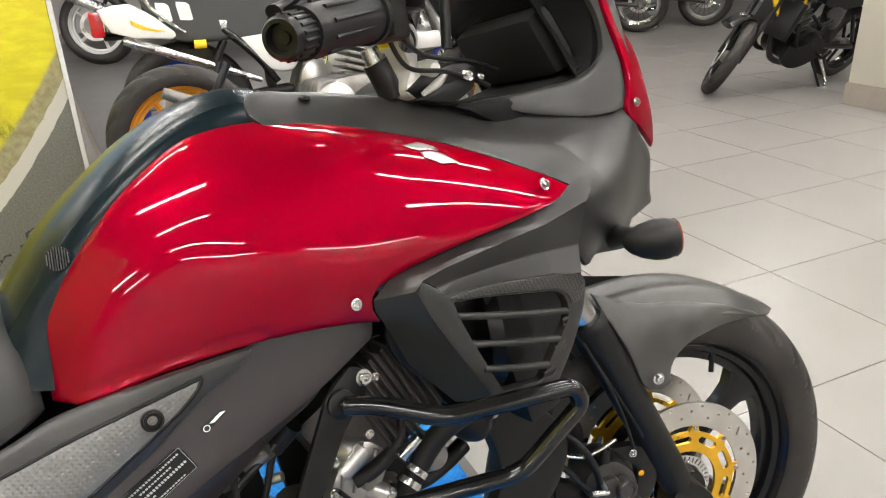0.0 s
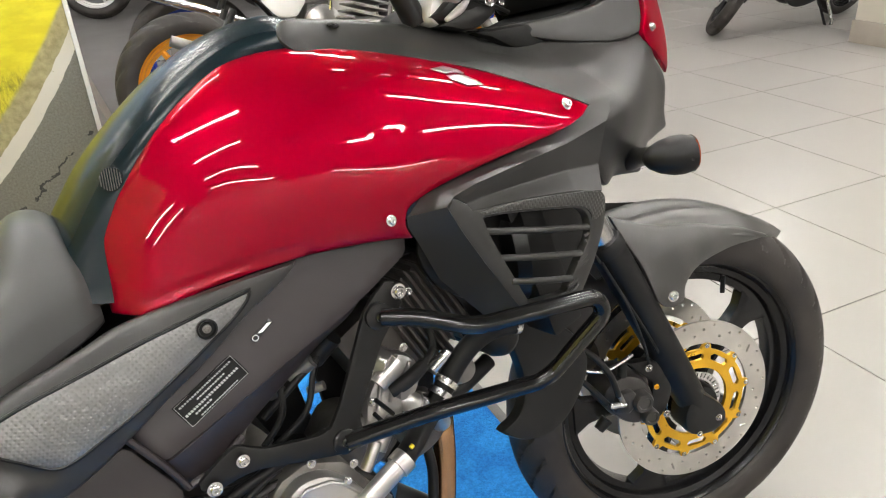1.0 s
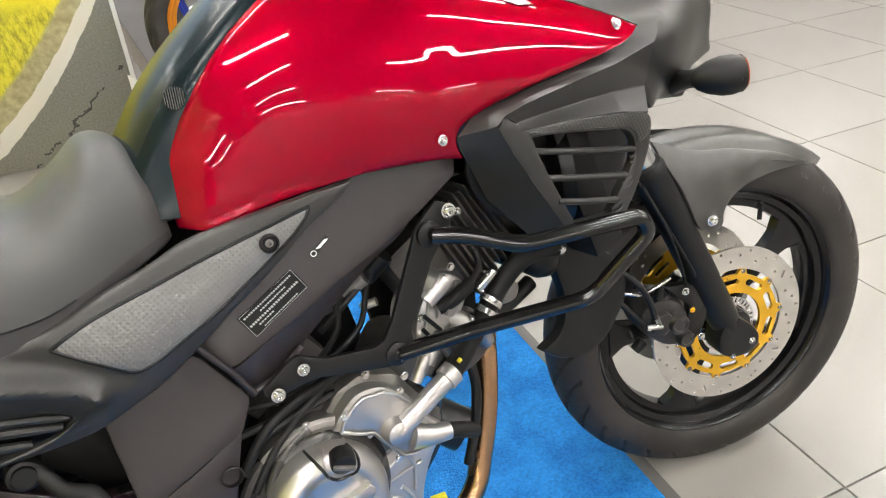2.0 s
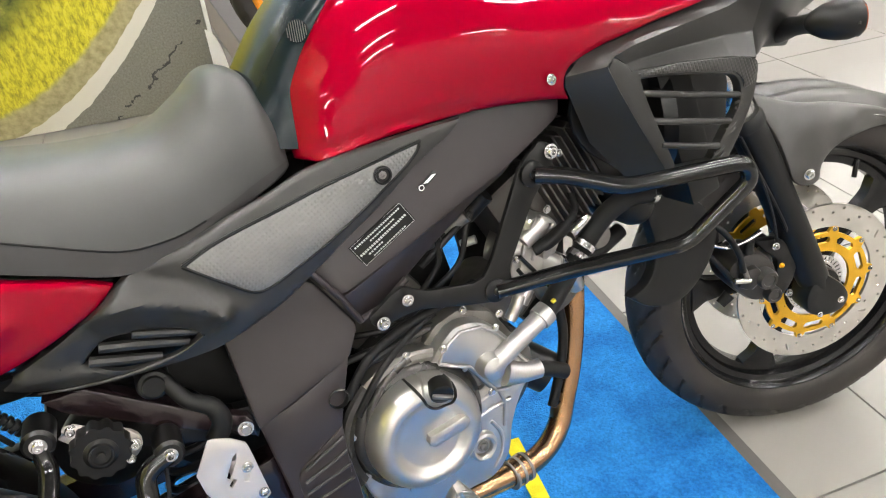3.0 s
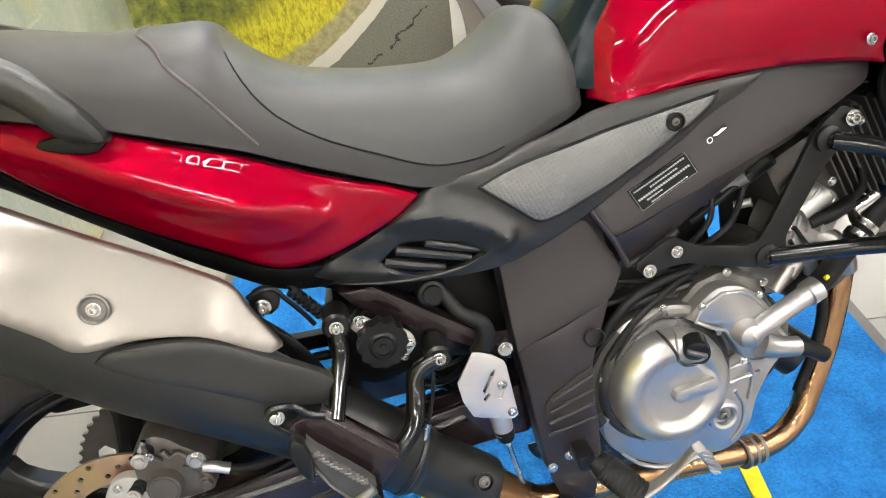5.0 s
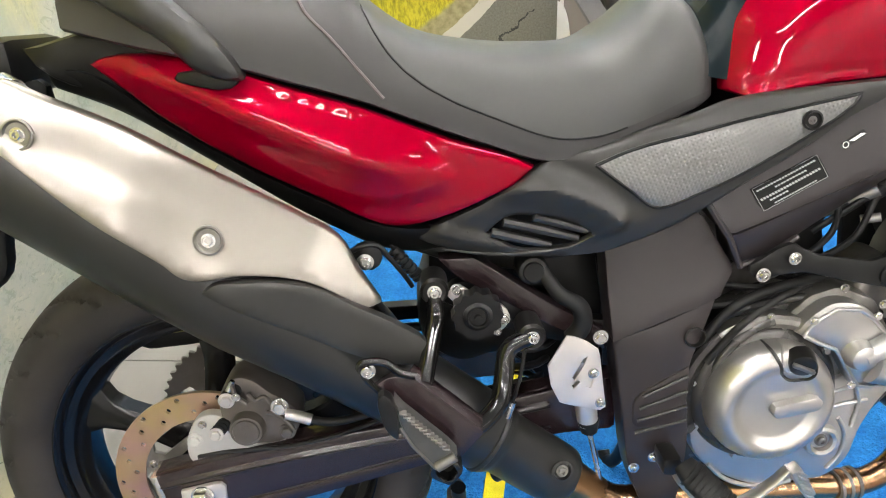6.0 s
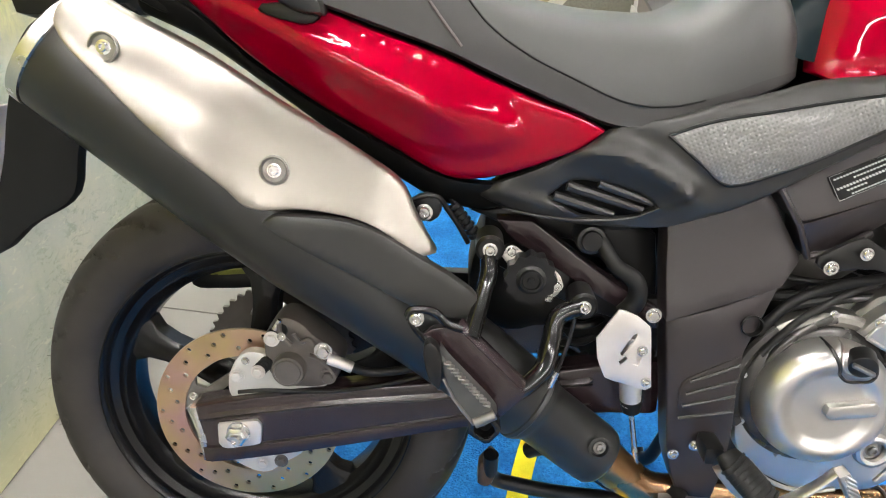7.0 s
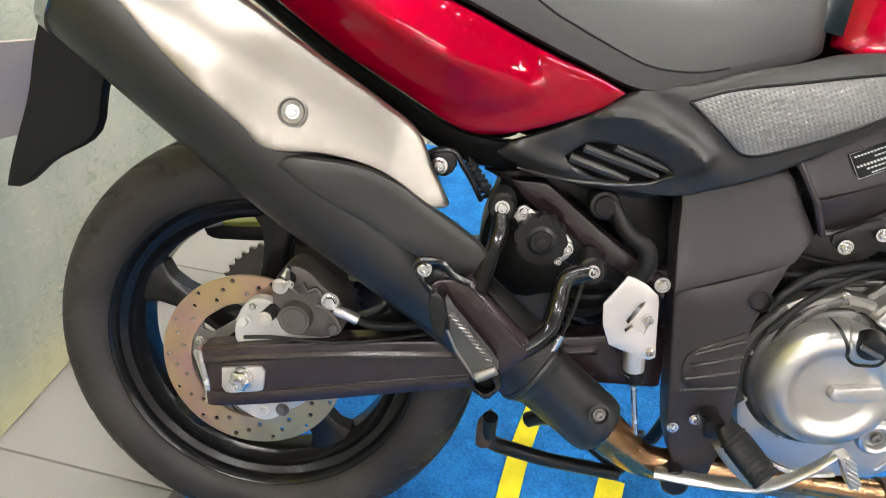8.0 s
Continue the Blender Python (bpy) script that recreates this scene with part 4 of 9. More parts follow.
    for i in range(n):
        s = i / (n - 1)
        a = radians(122 - 77 * s)
        wid = 0.084 * (1 - s ** 4.5) + 0.003
        rad = 0.341 + 0.042 * (1 - s) ** 2.2 + 0.010 * s ** 6
        for j in range(k):
            u = -1 + 2 * j / (k - 1)
            y = u * wid
            rr = rad - (0.034 * abs(u) ** 3.0 - 0.007 * math.exp(-(abs(u) - 0.5) ** 2 / 0.03) + 0.004 * math.exp(-u * u / 0.02)) * (0.25 + 0.75 * wid / 0.084)
            verts.append((rr * math.cos(a), y, rr * math.sin(a)))
    nv = len(verts)
    verts += [(x * 0.989, y * 0.97, z * 0.989) for x, y, z in verts]
    for i in range(n - 1):
        for j in range(k - 1):
            q = (i * k + j, i * k + j + 1, (i + 1) * k + j + 1, (i + 1) * k + j)
            faces += [q, tuple(nv + b for b in reversed(q))]
    ring = [j for j in range(k)] + [i * k + k - 1 for i in range(1, n)] + [(n - 1) * k + j for j in range(k - 2, -1, -1)] + [i * k for i in range(n - 2, 0, -1)]
    for a, b in zip(ring, ring[1:] + ring[:1]):
        faces.append((a, b, nv + b, nv + a))
    part("mudguard", bm_from(verts, faces), MUDGUARD, fk, "black moulded front mudguard", 50)
    arm = slab([(-0.150, -0.083, 0.392), (-0.083, -0.085, 0.362), (0.004, -0.083, 0.343), (0.089, -0.074, 0.316), (0.159, -0.057, 0.283), (0.186, -0.048, 0.268), (0.145, -0.062, 0.274), (0.073, -0.080, 0.281), (0.026, -0.091, 0.278), (-0.009, -0.100, 0.268), (-0.037, -0.114, 0.250), (-0.043, -0.121, 0.233),
                (-0.067, -0.126, 0.226), (-0.093, -0.126, 0.239), (-0.104, -0.122, 0.270), (-0.116, -0.112, 0.309), (-0.138, -0.096, 0.358)], 0.008, 0.005, [(-0.03, -0.099, 0.325), (0.03, -0.096, 0.305), (-0.075, -0.106, 0.330), (-0.06, -0.112, 0.285)], res=0.011)
    arm = part("mudguard_arm", arm, MUDGUARD, fk)
    mirrored(arm, fk)
    bolt(fk, (-0.073, -0.131, 0.251), 0.0105, name="mudguard_bolt")


# ---- bodywork
TANK = [(0.677, -0.140, 0.482), (0.681, -0.128, 0.537), (0.686, -0.122, 0.562), (0.706, -0.125, 0.590), (0.740, -0.125, 0.628), (0.776, -0.120, 0.662), (0.818, -0.110, 0.692), (0.867, -0.100, 0.716), (0.913, -0.095, 0.723),
        (0.960, -0.094, 0.721), (1.018, -0.102, 0.709), (1.095, -0.120, 0.685), (1.171, -0.150, 0.654), (1.224, -0.190, 0.624), (1.264, -0.220, 0.598), (1.277, -0.230, 0.584), (1.256, -0.235, 0.574), (1.182, -0.230, 0.557),
        (1.105, -0.220, 0.544), (1.034, -0.205, 0.527), (1.010, -0.200, 0.514), (1.006, -0.198, 0.497), (1.015, -0.195, 0.475), (0.989, -0.190, 0.481), (0.926, -0.180, 0.488), (0.878, -0.170, 0.490), (0.831, -0.160, 0.488), (0.773, -0.153, 0.484), (0.702, -0.146, 0.474)]
TANK_IN = [(0.899, -0.176, 0.615), (0.812, -0.158, 0.605), (0.767, -0.151, 0.527), (0.969, -0.181, 0.631), (0.955, -0.196, 0.540), (1.06, -0.204, 0.578), (1.157, -0.225, 0.588), (0.849, -0.180, 0.540), (0.985, -0.140, 0.686), (0.924, -0.128, 0.703), (1.049, -0.158, 0.660), (1.138, -0.200, 0.622),
           (1.229, -0.242, 0.590), (0.90, -0.142, 0.680), (1.09, -0.178, 0.640), (1.19, -0.212, 0.617), (0.82, -0.140, 0.655)]


def tank_shape():
    """A smooth cubic side with a rolled shoulder and a hollow for the knee under it."""
    c = np.array([*TANK, *TANK_IN], float)

    def terms(p):
        x, z = (p[:, 0] - 0.95) / 0.25, (p[:, 1] - 0.58) / 0.12
        return np.array([x ** a * z ** b for a in range(4) for b in range(4 - a)]).T
    w = np.linalg.lstsq(terms(c[:, (0, 2)]), c[:, 1], rcond=None)[0]
    scoop = np.array(spline([(0.865, 0.655), (0.913, 0.618), (0.936, 0.594), (0.962, 0.564), (0.994, 0.546), (1.028, 0.556), (1.056, 0.590), (1.058, 0.622), (1.010, 0.652), (0.950, 0.674), (0.890, 0.680)], True, 6, 100))
    lip = [(0.702, 0.474), (0.773, 0.484), (0.831, 0.488), (0.878, 0.490)]
    brow = [(0.706, 0.590), (0.740, 0.628), (0.776, 0.662), (0.818, 0.692), (0.867, 0.716), (0.913, 0.723), (0.960, 0.721), (1.018, 0.709), (1.095, 0.685), (1.171, 0.654), (1.224, 0.624), (1.264, 0.598)]
    rear = [(0.677, 0.482), (0.681, 0.537), (0.686, 0.562), (0.706, 0.590), (0.740, 0.628), (0.776, 0.662), (0.818, 0.692)]

    def f(p):
        bowl = soft(depth_in(p, scoop), -0.022, 0.060) * soft(p[:, 0], 0.86, 0.97)
        groove = np.exp(-((line_distance(p, lip) - 0.012) / 0.0045) ** 2)
        turn = np.clip(1 - line_distance(p, rear) / 0.075, 0, 1) ** 3 * (0.25 + 0.75 * soft(0.66 - p[:, 1], 0.0, 0.16))
        d = line_distance(p, brow)
        brim = 0.0050 * np.exp(-(d / 0.016) ** 2) - 0.0080 * np.exp(-((d - 0.040) / 0.040) ** 2)
        brim *= soft(p[:, 0], 0.66, 0.98)
        return terms(p) @ w + brim + 0.0030 * bowl + 0.0025 * groove + 0.019 * turn
    return f


TANKF = tank_shape()


def tank_core():
    """The dark tank itself: sections along x, each from the middle line over the shoulder to the side."""
    st = [(0.655, 0.585, 0.105, 0.50), (0.70, 0.638, 0.112, 0.49), (0.77, 0.697, 0.114, 0.49), (0.82, 0.730, 0.106, 0.49), (0.88, 0.757, 0.096, 0.50), (0.95, 0.768, 0.088, 0.51), (1.04, 0.735, 0.080, 0.52), (1.14, 0.700, 0.09, 0.52), (1.24, 0.665, 0.11, 0.52)]
    q = np.array(spline(st, False, 10, 100))
    rows = []
    for x, zt, w, zb in q:
        half = []
        for k in range(31):
            s = k / 30
            if s < 0.6:
                a = s / 0.6 * math.pi / 2
                half.append((w * math.sin(a) ** 0.85, zt - 0.055 * (1 - math.cos(a) ** 0.9)))
            else:
                u = (s - 0.6) / 0.4
                half.append((w * (1 + 0.10 * u), zt - 0.055 - u * (zt - 0.055 - zb)))
        rows.append([(x, -y, z) for y, z in reversed(half)] + [(x, y, z) for y, z in half[1:]])
    k = len(rows[0])
    v = [p for r in rows for p in r]
    f = [(i * k + j, i * k + j + 1, (i + 1) * k + j + 1, (i + 1) * k + j) for i in range(len(rows) - 1) for j in range(k - 1)]
    f += [tuple(range(k)), tuple(range((len(rows) - 1) * k, len(rows) * k))]
    return bm_from(v, f)


def bodywork():
    part("tank_top", tank_core(), TANKDARK, bike, "dark slate tank top with a round pad", 60)
    t = part("tank_cover", slab(TANK, 0.016, 0.006, res=0.0055, f=TANKF), RED, bike, "candy red side of the tank")
    mirrored(t, bike)
    bolt(bike, (0.983, -0.2005, 0.508), 0.0075, (0.1, -1, 0.1))
    bolt(bike, (1.234, -0.2410, 0.594), 0.0085, (0.2, -1, 0.35))
    # round pad on the tank's rear, finely ribbed
    pm = axis_pose((0.715, -0.1130, 0.620), (-0.50, -0.85, 0.25))
    pad = part("tank_pad", move(lathe([(0, 0.0), (0.0125, 0.0), (0.0130, -0.0010), (0, -0.0012)], 30), pm), TANKDARK, bike, "faint round ribbed pad")
    for k in range(9):
        u = -0.0108 + 0.0027 * k
        h = math.sqrt(0.0122 ** 2 - u * u)
        part("rib", move(tube([(u, 0.0006, -h), (u, 0.0006, h)], 0.0006, 5, smooth=False), pm), MUDGUARD, pad)
    emblem = join(slab([(1.098, 0, 0.6665), (1.124, 0, 0.667), (1.141, 0, 0.657), (1.141, 0, 0.6515), (1.128, 0, 0.657), (1.1125, 0, 0.6575)], 0.003, 0.0008, res=0.008, f=TANKF, lift=0.003, per=1),
                  slab([(1.1125, 0, 0.6555), (1.128, 0, 0.655), (1.141, 0, 0.6495), (1.1525, 0, 0.636), (1.128, 0, 0.639), (1.1126, 0, 0.650)], 0.003, 0.0008, res=0.008, f=TANKF, lift=0.003, per=1))
    part("emblem", emblem, SILVERPL, bike, "small chromed emblem")
    # upper fairing between the tank and the nose
    fair = [(0.950, -0.075, 0.752), (1.013, -0.062, 0.750), (1.110, -0.060, 0.733), (1.220, -0.068, 0.704), (1.351, -0.110, 0.668), (1.452, -0.135, 0.652), (1.500, -0.135, 0.656), (1.522, -0.13, 0.615), (1.546, -0.125, 0.580), (1.533, -0.13, 0.529), (1.546, -0.120, 0.501),
            (1.465, -0.150, 0.491), (1.462, -0.135, 0.446), (1.371, -0.165, 0.462), (1.318, -0.205, 0.465), (1.285, -0.214, 0.507), (1.166, -0.214, 0.517), (1.062, -0.210, 0.512), (1.020, -0.200, 0.516), (1.018, -0.188, 0.545), (0.990, -0.150, 0.640), (0.960, -0.110, 0.705), (0.940, -0.088, 0.735)]
    fin = [(1.095, -0.115, 0.685), (1.171, -0.145, 0.654), (1.224, -0.185, 0.624), (1.27, -0.222, 0.588), (1.182, -0.218, 0.557), (1.105, -0.208, 0.544), (1.034, -0.196, 0.527), (1.338, -0.226, 0.578), (1.350, -0.200, 0.597), (1.335, -0.160, 0.622), (1.259, -0.112, 0.660),
           (1.42, -0.195, 0.555), (1.40, -0.185, 0.50), (1.30, -0.222, 0.535), (1.45, -0.165, 0.61), (1.20, -0.17, 0.60), (1.22, -0.224, 0.535)]
    o = part("fairing", slab(fair, 0.008, 0.006, fin, 0.012), PLASTIC, bike, "black moulded side fairing")
    mirrored(o, bike)
    top = [(1.005, -0.1985, 0.506), (1.028, -0.204, 0.527), (1.105, -0.217, 0.542), (1.182, -0.227, 0.555), (1.250, -0.232, 0.570), (1.283, -0.230, 0.584), (1.262, -0.214, 0.600), (1.222, -0.184, 0.626), (1.171, -0.146, 0.656), (1.130, -0.128, 0.672)]
    crease = [(1.040, -0.236, 0.512), (1.050, -0.240, 0.523), (1.080, -0.242, 0.530), (1.151, -0.242, 0.538), (1.228, -0.240, 0.545), (1.304, -0.235, 0.559), (1.345, -0.216, 0.588), (1.335, -0.171, 0.622), (1.259, -0.122, 0.660), (1.200, -0.110, 0.678)]
    o = part("fairing_band", shell([top, crease], 0.008, 0.0), PLASTIC, bike, "raised black band round the tank cover", 60)
    mirrored(o, bike)
    # shroud with the louvred air outlet: hollow, sloping wedge, front face and flank
    low = crease[1:6]
    sill = [(1.067, -0.237, 0.509), (1.100, -0.229, 0.509), (1.160, -0.224, 0.509), (1.235, -0.222, 0.508), (1.298, -0.216, 0.502)]
    wedge = [(1.070, -0.2435, 0.500), (1.105, -0.2455, 0.4985), (1.154, -0.247, 0.495), (1.225, -0.247, 0.485), (1.272, -0.245, 0.473)]
    part("shroud_hollow", shell([low, sill, wedge], 0.008, 0.0022), PLASTIC, bike, "", 25)
    sh = [(1.048, -0.240, 0.522), (1.068, -0.242, 0.507), *wedge, (1.280, -0.242, 0.461), (1.272, -0.241, 0.424), (1.216, -0.239, 0.340), (1.125, -0.233, 0.350), (1.078, -0.239, 0.429), (1.054, -0.240, 0.475), (1.041, -0.238, 0.508)]
    hole = [(1.082, 0.488), (1.120, 0.4835), (1.158, 0.476), (1.200, 0.4675), (1.230, 0.459), (1.241, 0.447), (1.243, 0.424), (1.215, 0.386), (1.192, 0.354), (1.136, 0.359), (1.088, 0.467)]
    shf = surface([*sh, (1.22, -0.246, 0.47), (1.263, -0.245, 0.455), (1.25, -0.244, 0.42), (1.062, -0.241, 0.475), (1.10, -0.239, 0.41)])
    part("air_shroud", slab(sh, 0.014, 0.0025, f=shf, res=0.010, holes=[hole], per=2, corner=30), PLASTIC, bike, "black radiator shroud with a louvred outlet")
    flank = [(1.040, -0.236, 0.512), (1.041, -0.238, 0.506), (1.054, -0.240, 0.475), (1.078, -0.239, 0.429), (1.125, -0.233, 0.350)]
    behind = [(1.005, -0.1985, 0.506), (1.006, -0.195, 0.492), (1.020, -0.184, 0.470), (1.045, -0.176, 0.410), (1.095, -0.185, 0.345)]
    part("shroud_flank", shell([behind, flank], 0.008, 0.0), PLASTIC, bike, "", 60)
    mesh_in = slab([(1.077, 0, 0.4955), (1.110, 0, 0.4965), (1.154, 0, 0.4930), (1.225, 0, 0.4825), (1.262, 0, 0.4745), (1.2735, 0, 0.463), (1.2685, 0, 0.440), (1.248, 0, 0.438), (1.246, 0, 0.449), (1.233, 0, 0.4625), (1.200, 0, 0.471), (1.152, 0, 0.481), (1.110, 0, 0.4885), (1.085, 0, 0.4915)], 0.004, 0.001, res=0.010, f=shf, lift=0.0022, per=2)
    part("textured_insert", mesh_in, DIMPLEDARK, bike, "finely dimpled insert")
    for z0, z1, x0, x1 in ((0.4715, 0.430, 1.077, 1.244), (0.432, 0.399, 1.095, 1.226), (0.396, 0.371, 1.112, 1.204)):
        part("louvre", tube([(x0, -0.236, z0), ((x0 + x1) / 2, -0.239, (z0 + z1) / 2 - 0.001), (x1, -0.240, z1)], 0.0044, 10), PLASTIC, bike)
        for d in (0.0, 0.0075):
            part("louvre_clip", tube([(x1 - 0.008, -0.2400, z1 - 0.010 - d), (x1 + 0.002, -0.2415, z1 - 0.0075 - d), (x1 + 0.009, -0.2410, z1 - 0.003 - d)], 0.0022, 8), PLASTIC, bike)
    part("radiator", box((1.20, 0.0, 0.40), (0.055, 0.38, 0.25), 0.006, Matrix.Rotation(-0.25, 4, "Y")), PLASTIC2, bike, "black radiator behind the louvres")
    part("radiator_tank", lathe([(0, -0.135), (0.016, -0.133), (0.027, -0.125), (0.032, -0.110), (0.032, 0.12), (0, 0.13)], 28, Matrix.Translation((1.160, 0, 0.272))), PLASTIC2, bike)
    part("radiator_fan", lathe([(0, 0), (0.06, 0), (0.08, -0.012), (0.085, -0.03), (0, -0.03)], 30, Matrix.Translation((1.17, -0.12, 0.41)) @ Matrix.Rotation(1.2, 4, "Z")), PLATE, bike)
    # Added dark sheet behind the louvres stands for the dark inside of the outlet.
    part("outlet_dark_sheet", slab([(1.03, -0.17, 0.47), (1.10, -0.18, 0.51), (1.32, -0.15, 0.50), (1.33, -0.14, 0.43), (1.27, -0.16, 0.31), (1.15, -0.16, 0.32), (1.10, -0.16, 0.355), (1.04, -0.16, 0.41)], 0.006, 0.003, res=0.03), PLASTIC2, bike)
    bolt(bike, (1.020, -0.0725, 0.7395), 0.0080, (0.1, -0.5, 1.0), mat=COCKPIT, style="flush")
    # cockpit side, screen and red nose side
    cock = [(1.200, -0.072, 0.706), (1.274, -0.085, 0.703), (1.357, -0.105, 0.704), (1.440, -0.115, 0.716), (1.472, -0.115, 0.738), (1.474, -0.115, 0.785), (1.452, -0.11, 0.84), (1.430, -0.105, 0.90), (1.470, -0.105, 0.90), (1.505, -0.115, 0.83), (1.518, -0.122, 0.763), (1.522, -0.13, 0.704), (1.498, -0.135, 0.663), (1.443, -0.136, 0.652), (1.353, -0.114, 0.666), (1.26, -0.085, 0.695)]
    o = part("cockpit_surround", slab(cock, 0.010, 0.006, res=0.013, lift=0.003), PLASTIC, bike, "black cockpit surround")
    mirrored(o, bike)
    nose = [(1.460, -0.110, 0.90), (1.482, -0.110, 0.86), (1.512, -0.112, 0.785), (1.541, -0.112, 0.742), (1.559, -0.112, 0.685), (1.572, -0.108, 0.631), (1.568, -0.108, 0.585), (1.524, -0.130, 0.618), (1.486, -0.140, 0.654), (1.496, -0.138, 0.682), (1.500, -0.130, 0.725), (1.484, -0.122, 0.785)]
    o = part("nose_cover", slab(nose, 0.010, 0.006, res=0.013, lift=0.005), RED, bike, "candy red nose side cover")
    mirrored(o, bike)
    bolt(bike, (1.502, -0.147, 0.662), 0.0075, (0.3, -1, 0.1))
    part("cockpit_floor", slab([(1.22, 0, 0.700), (1.36, 0, 0.705), (1.47, 0, 0.730), (1.475, 0, 0.80), (1.43, 0, 0.92), (1.50, 0, 0.90), (1.52, 0, 0.76), (1.52, 0, 0.66), (1.30, 0, 0.66)], 0.20, 0.01, res=0.03, lift=0.10), COCKPIT, bike, "dark cockpit lining")
    part("instrument_panel", join(box((1.40, 0.0, 0.770), (0.05, 0.20, 0.10), 0.020, Matrix.Rotation(-0.5, 4, "Y")), box((1.36, 0.0, 0.69), (0.26, 0.17, 0.03), 0.008)), COCKPIT, bike, "dark instrument panel")
    scr = []
    for i in range(9):
        s = i / 8
        for j in range(13):
            u = -1 + 2 * j / 12
            w = 0.115 - 0.03 * s
            scr.append((1.525 - 0.27 * s - 0.10 * u * u, u * w, 0.70 + 0.42 * s ** 0.85))
    part("windscreen", join(bm_from(scr + [(x - 0.004, y, z) for x, y, z in scr], [q for i in range(8) for j in range(12) for q in ((i*13+j, i*13+j+1, i*13+j+14, i*13+j+13), (117+i*13+j, 117+i*13+j+13, 117+i*13+j+14, 117+i*13+j+1))])), CLEAR, bike, "dark smoked windscreen")
    part("nose", slab([(1.30, 0, 0.50), (1.44, 0, 0.46), (1.53, 0, 0.50), (1.56, 0, 0.58), (1.54, 0, 0.70), (1.46, 0, 0.71), (1.33, 0, 0.69), (1.26, 0, 0.60)], 0.20, 0.03, res=0.03, lift=0.10), COCKPIT, bike, "dark headlight housing")
    # turn signal
    ind = empty("turn_signal", bike)
    part("stalk", tube([(1.42, -0.155, 0.478), (1.380, -0.22, 0.492), (1.342, -0.290, 0.505)], [0.019, 0.013, 0.016], 16), PLASTIC, ind)
    prof = [(0.0, -0.046), (0.007, -0.044), (0.015, -0.037), (0.0225, -0.024), (0.027, -0.008), (0.0275, 0.006), (0.024, 0.019)]
    part("housing", move(lathe(prof, 28), axis_pose((1.338, -0.318, 0.507), (0.86, -0.5, -0.05)) @ Matrix.Diagonal((1, 1, 0.92, 1))), PLASTIC2, ind)
    part("lens", move(lathe([(0.0235, 0.018), (0.021, 0.0215), (0.012, 0.0235), (0, 0.024)], 28), axis_pose((1.338, -0.318, 0.507), (0.86, -0.5, -0.05))), ORANGE, ind, "amber lens")
    bolt(ind, (1.333, -0.345, 0.503), 0.0028, (-0.5, -0.86, 0), mat=PLATE)


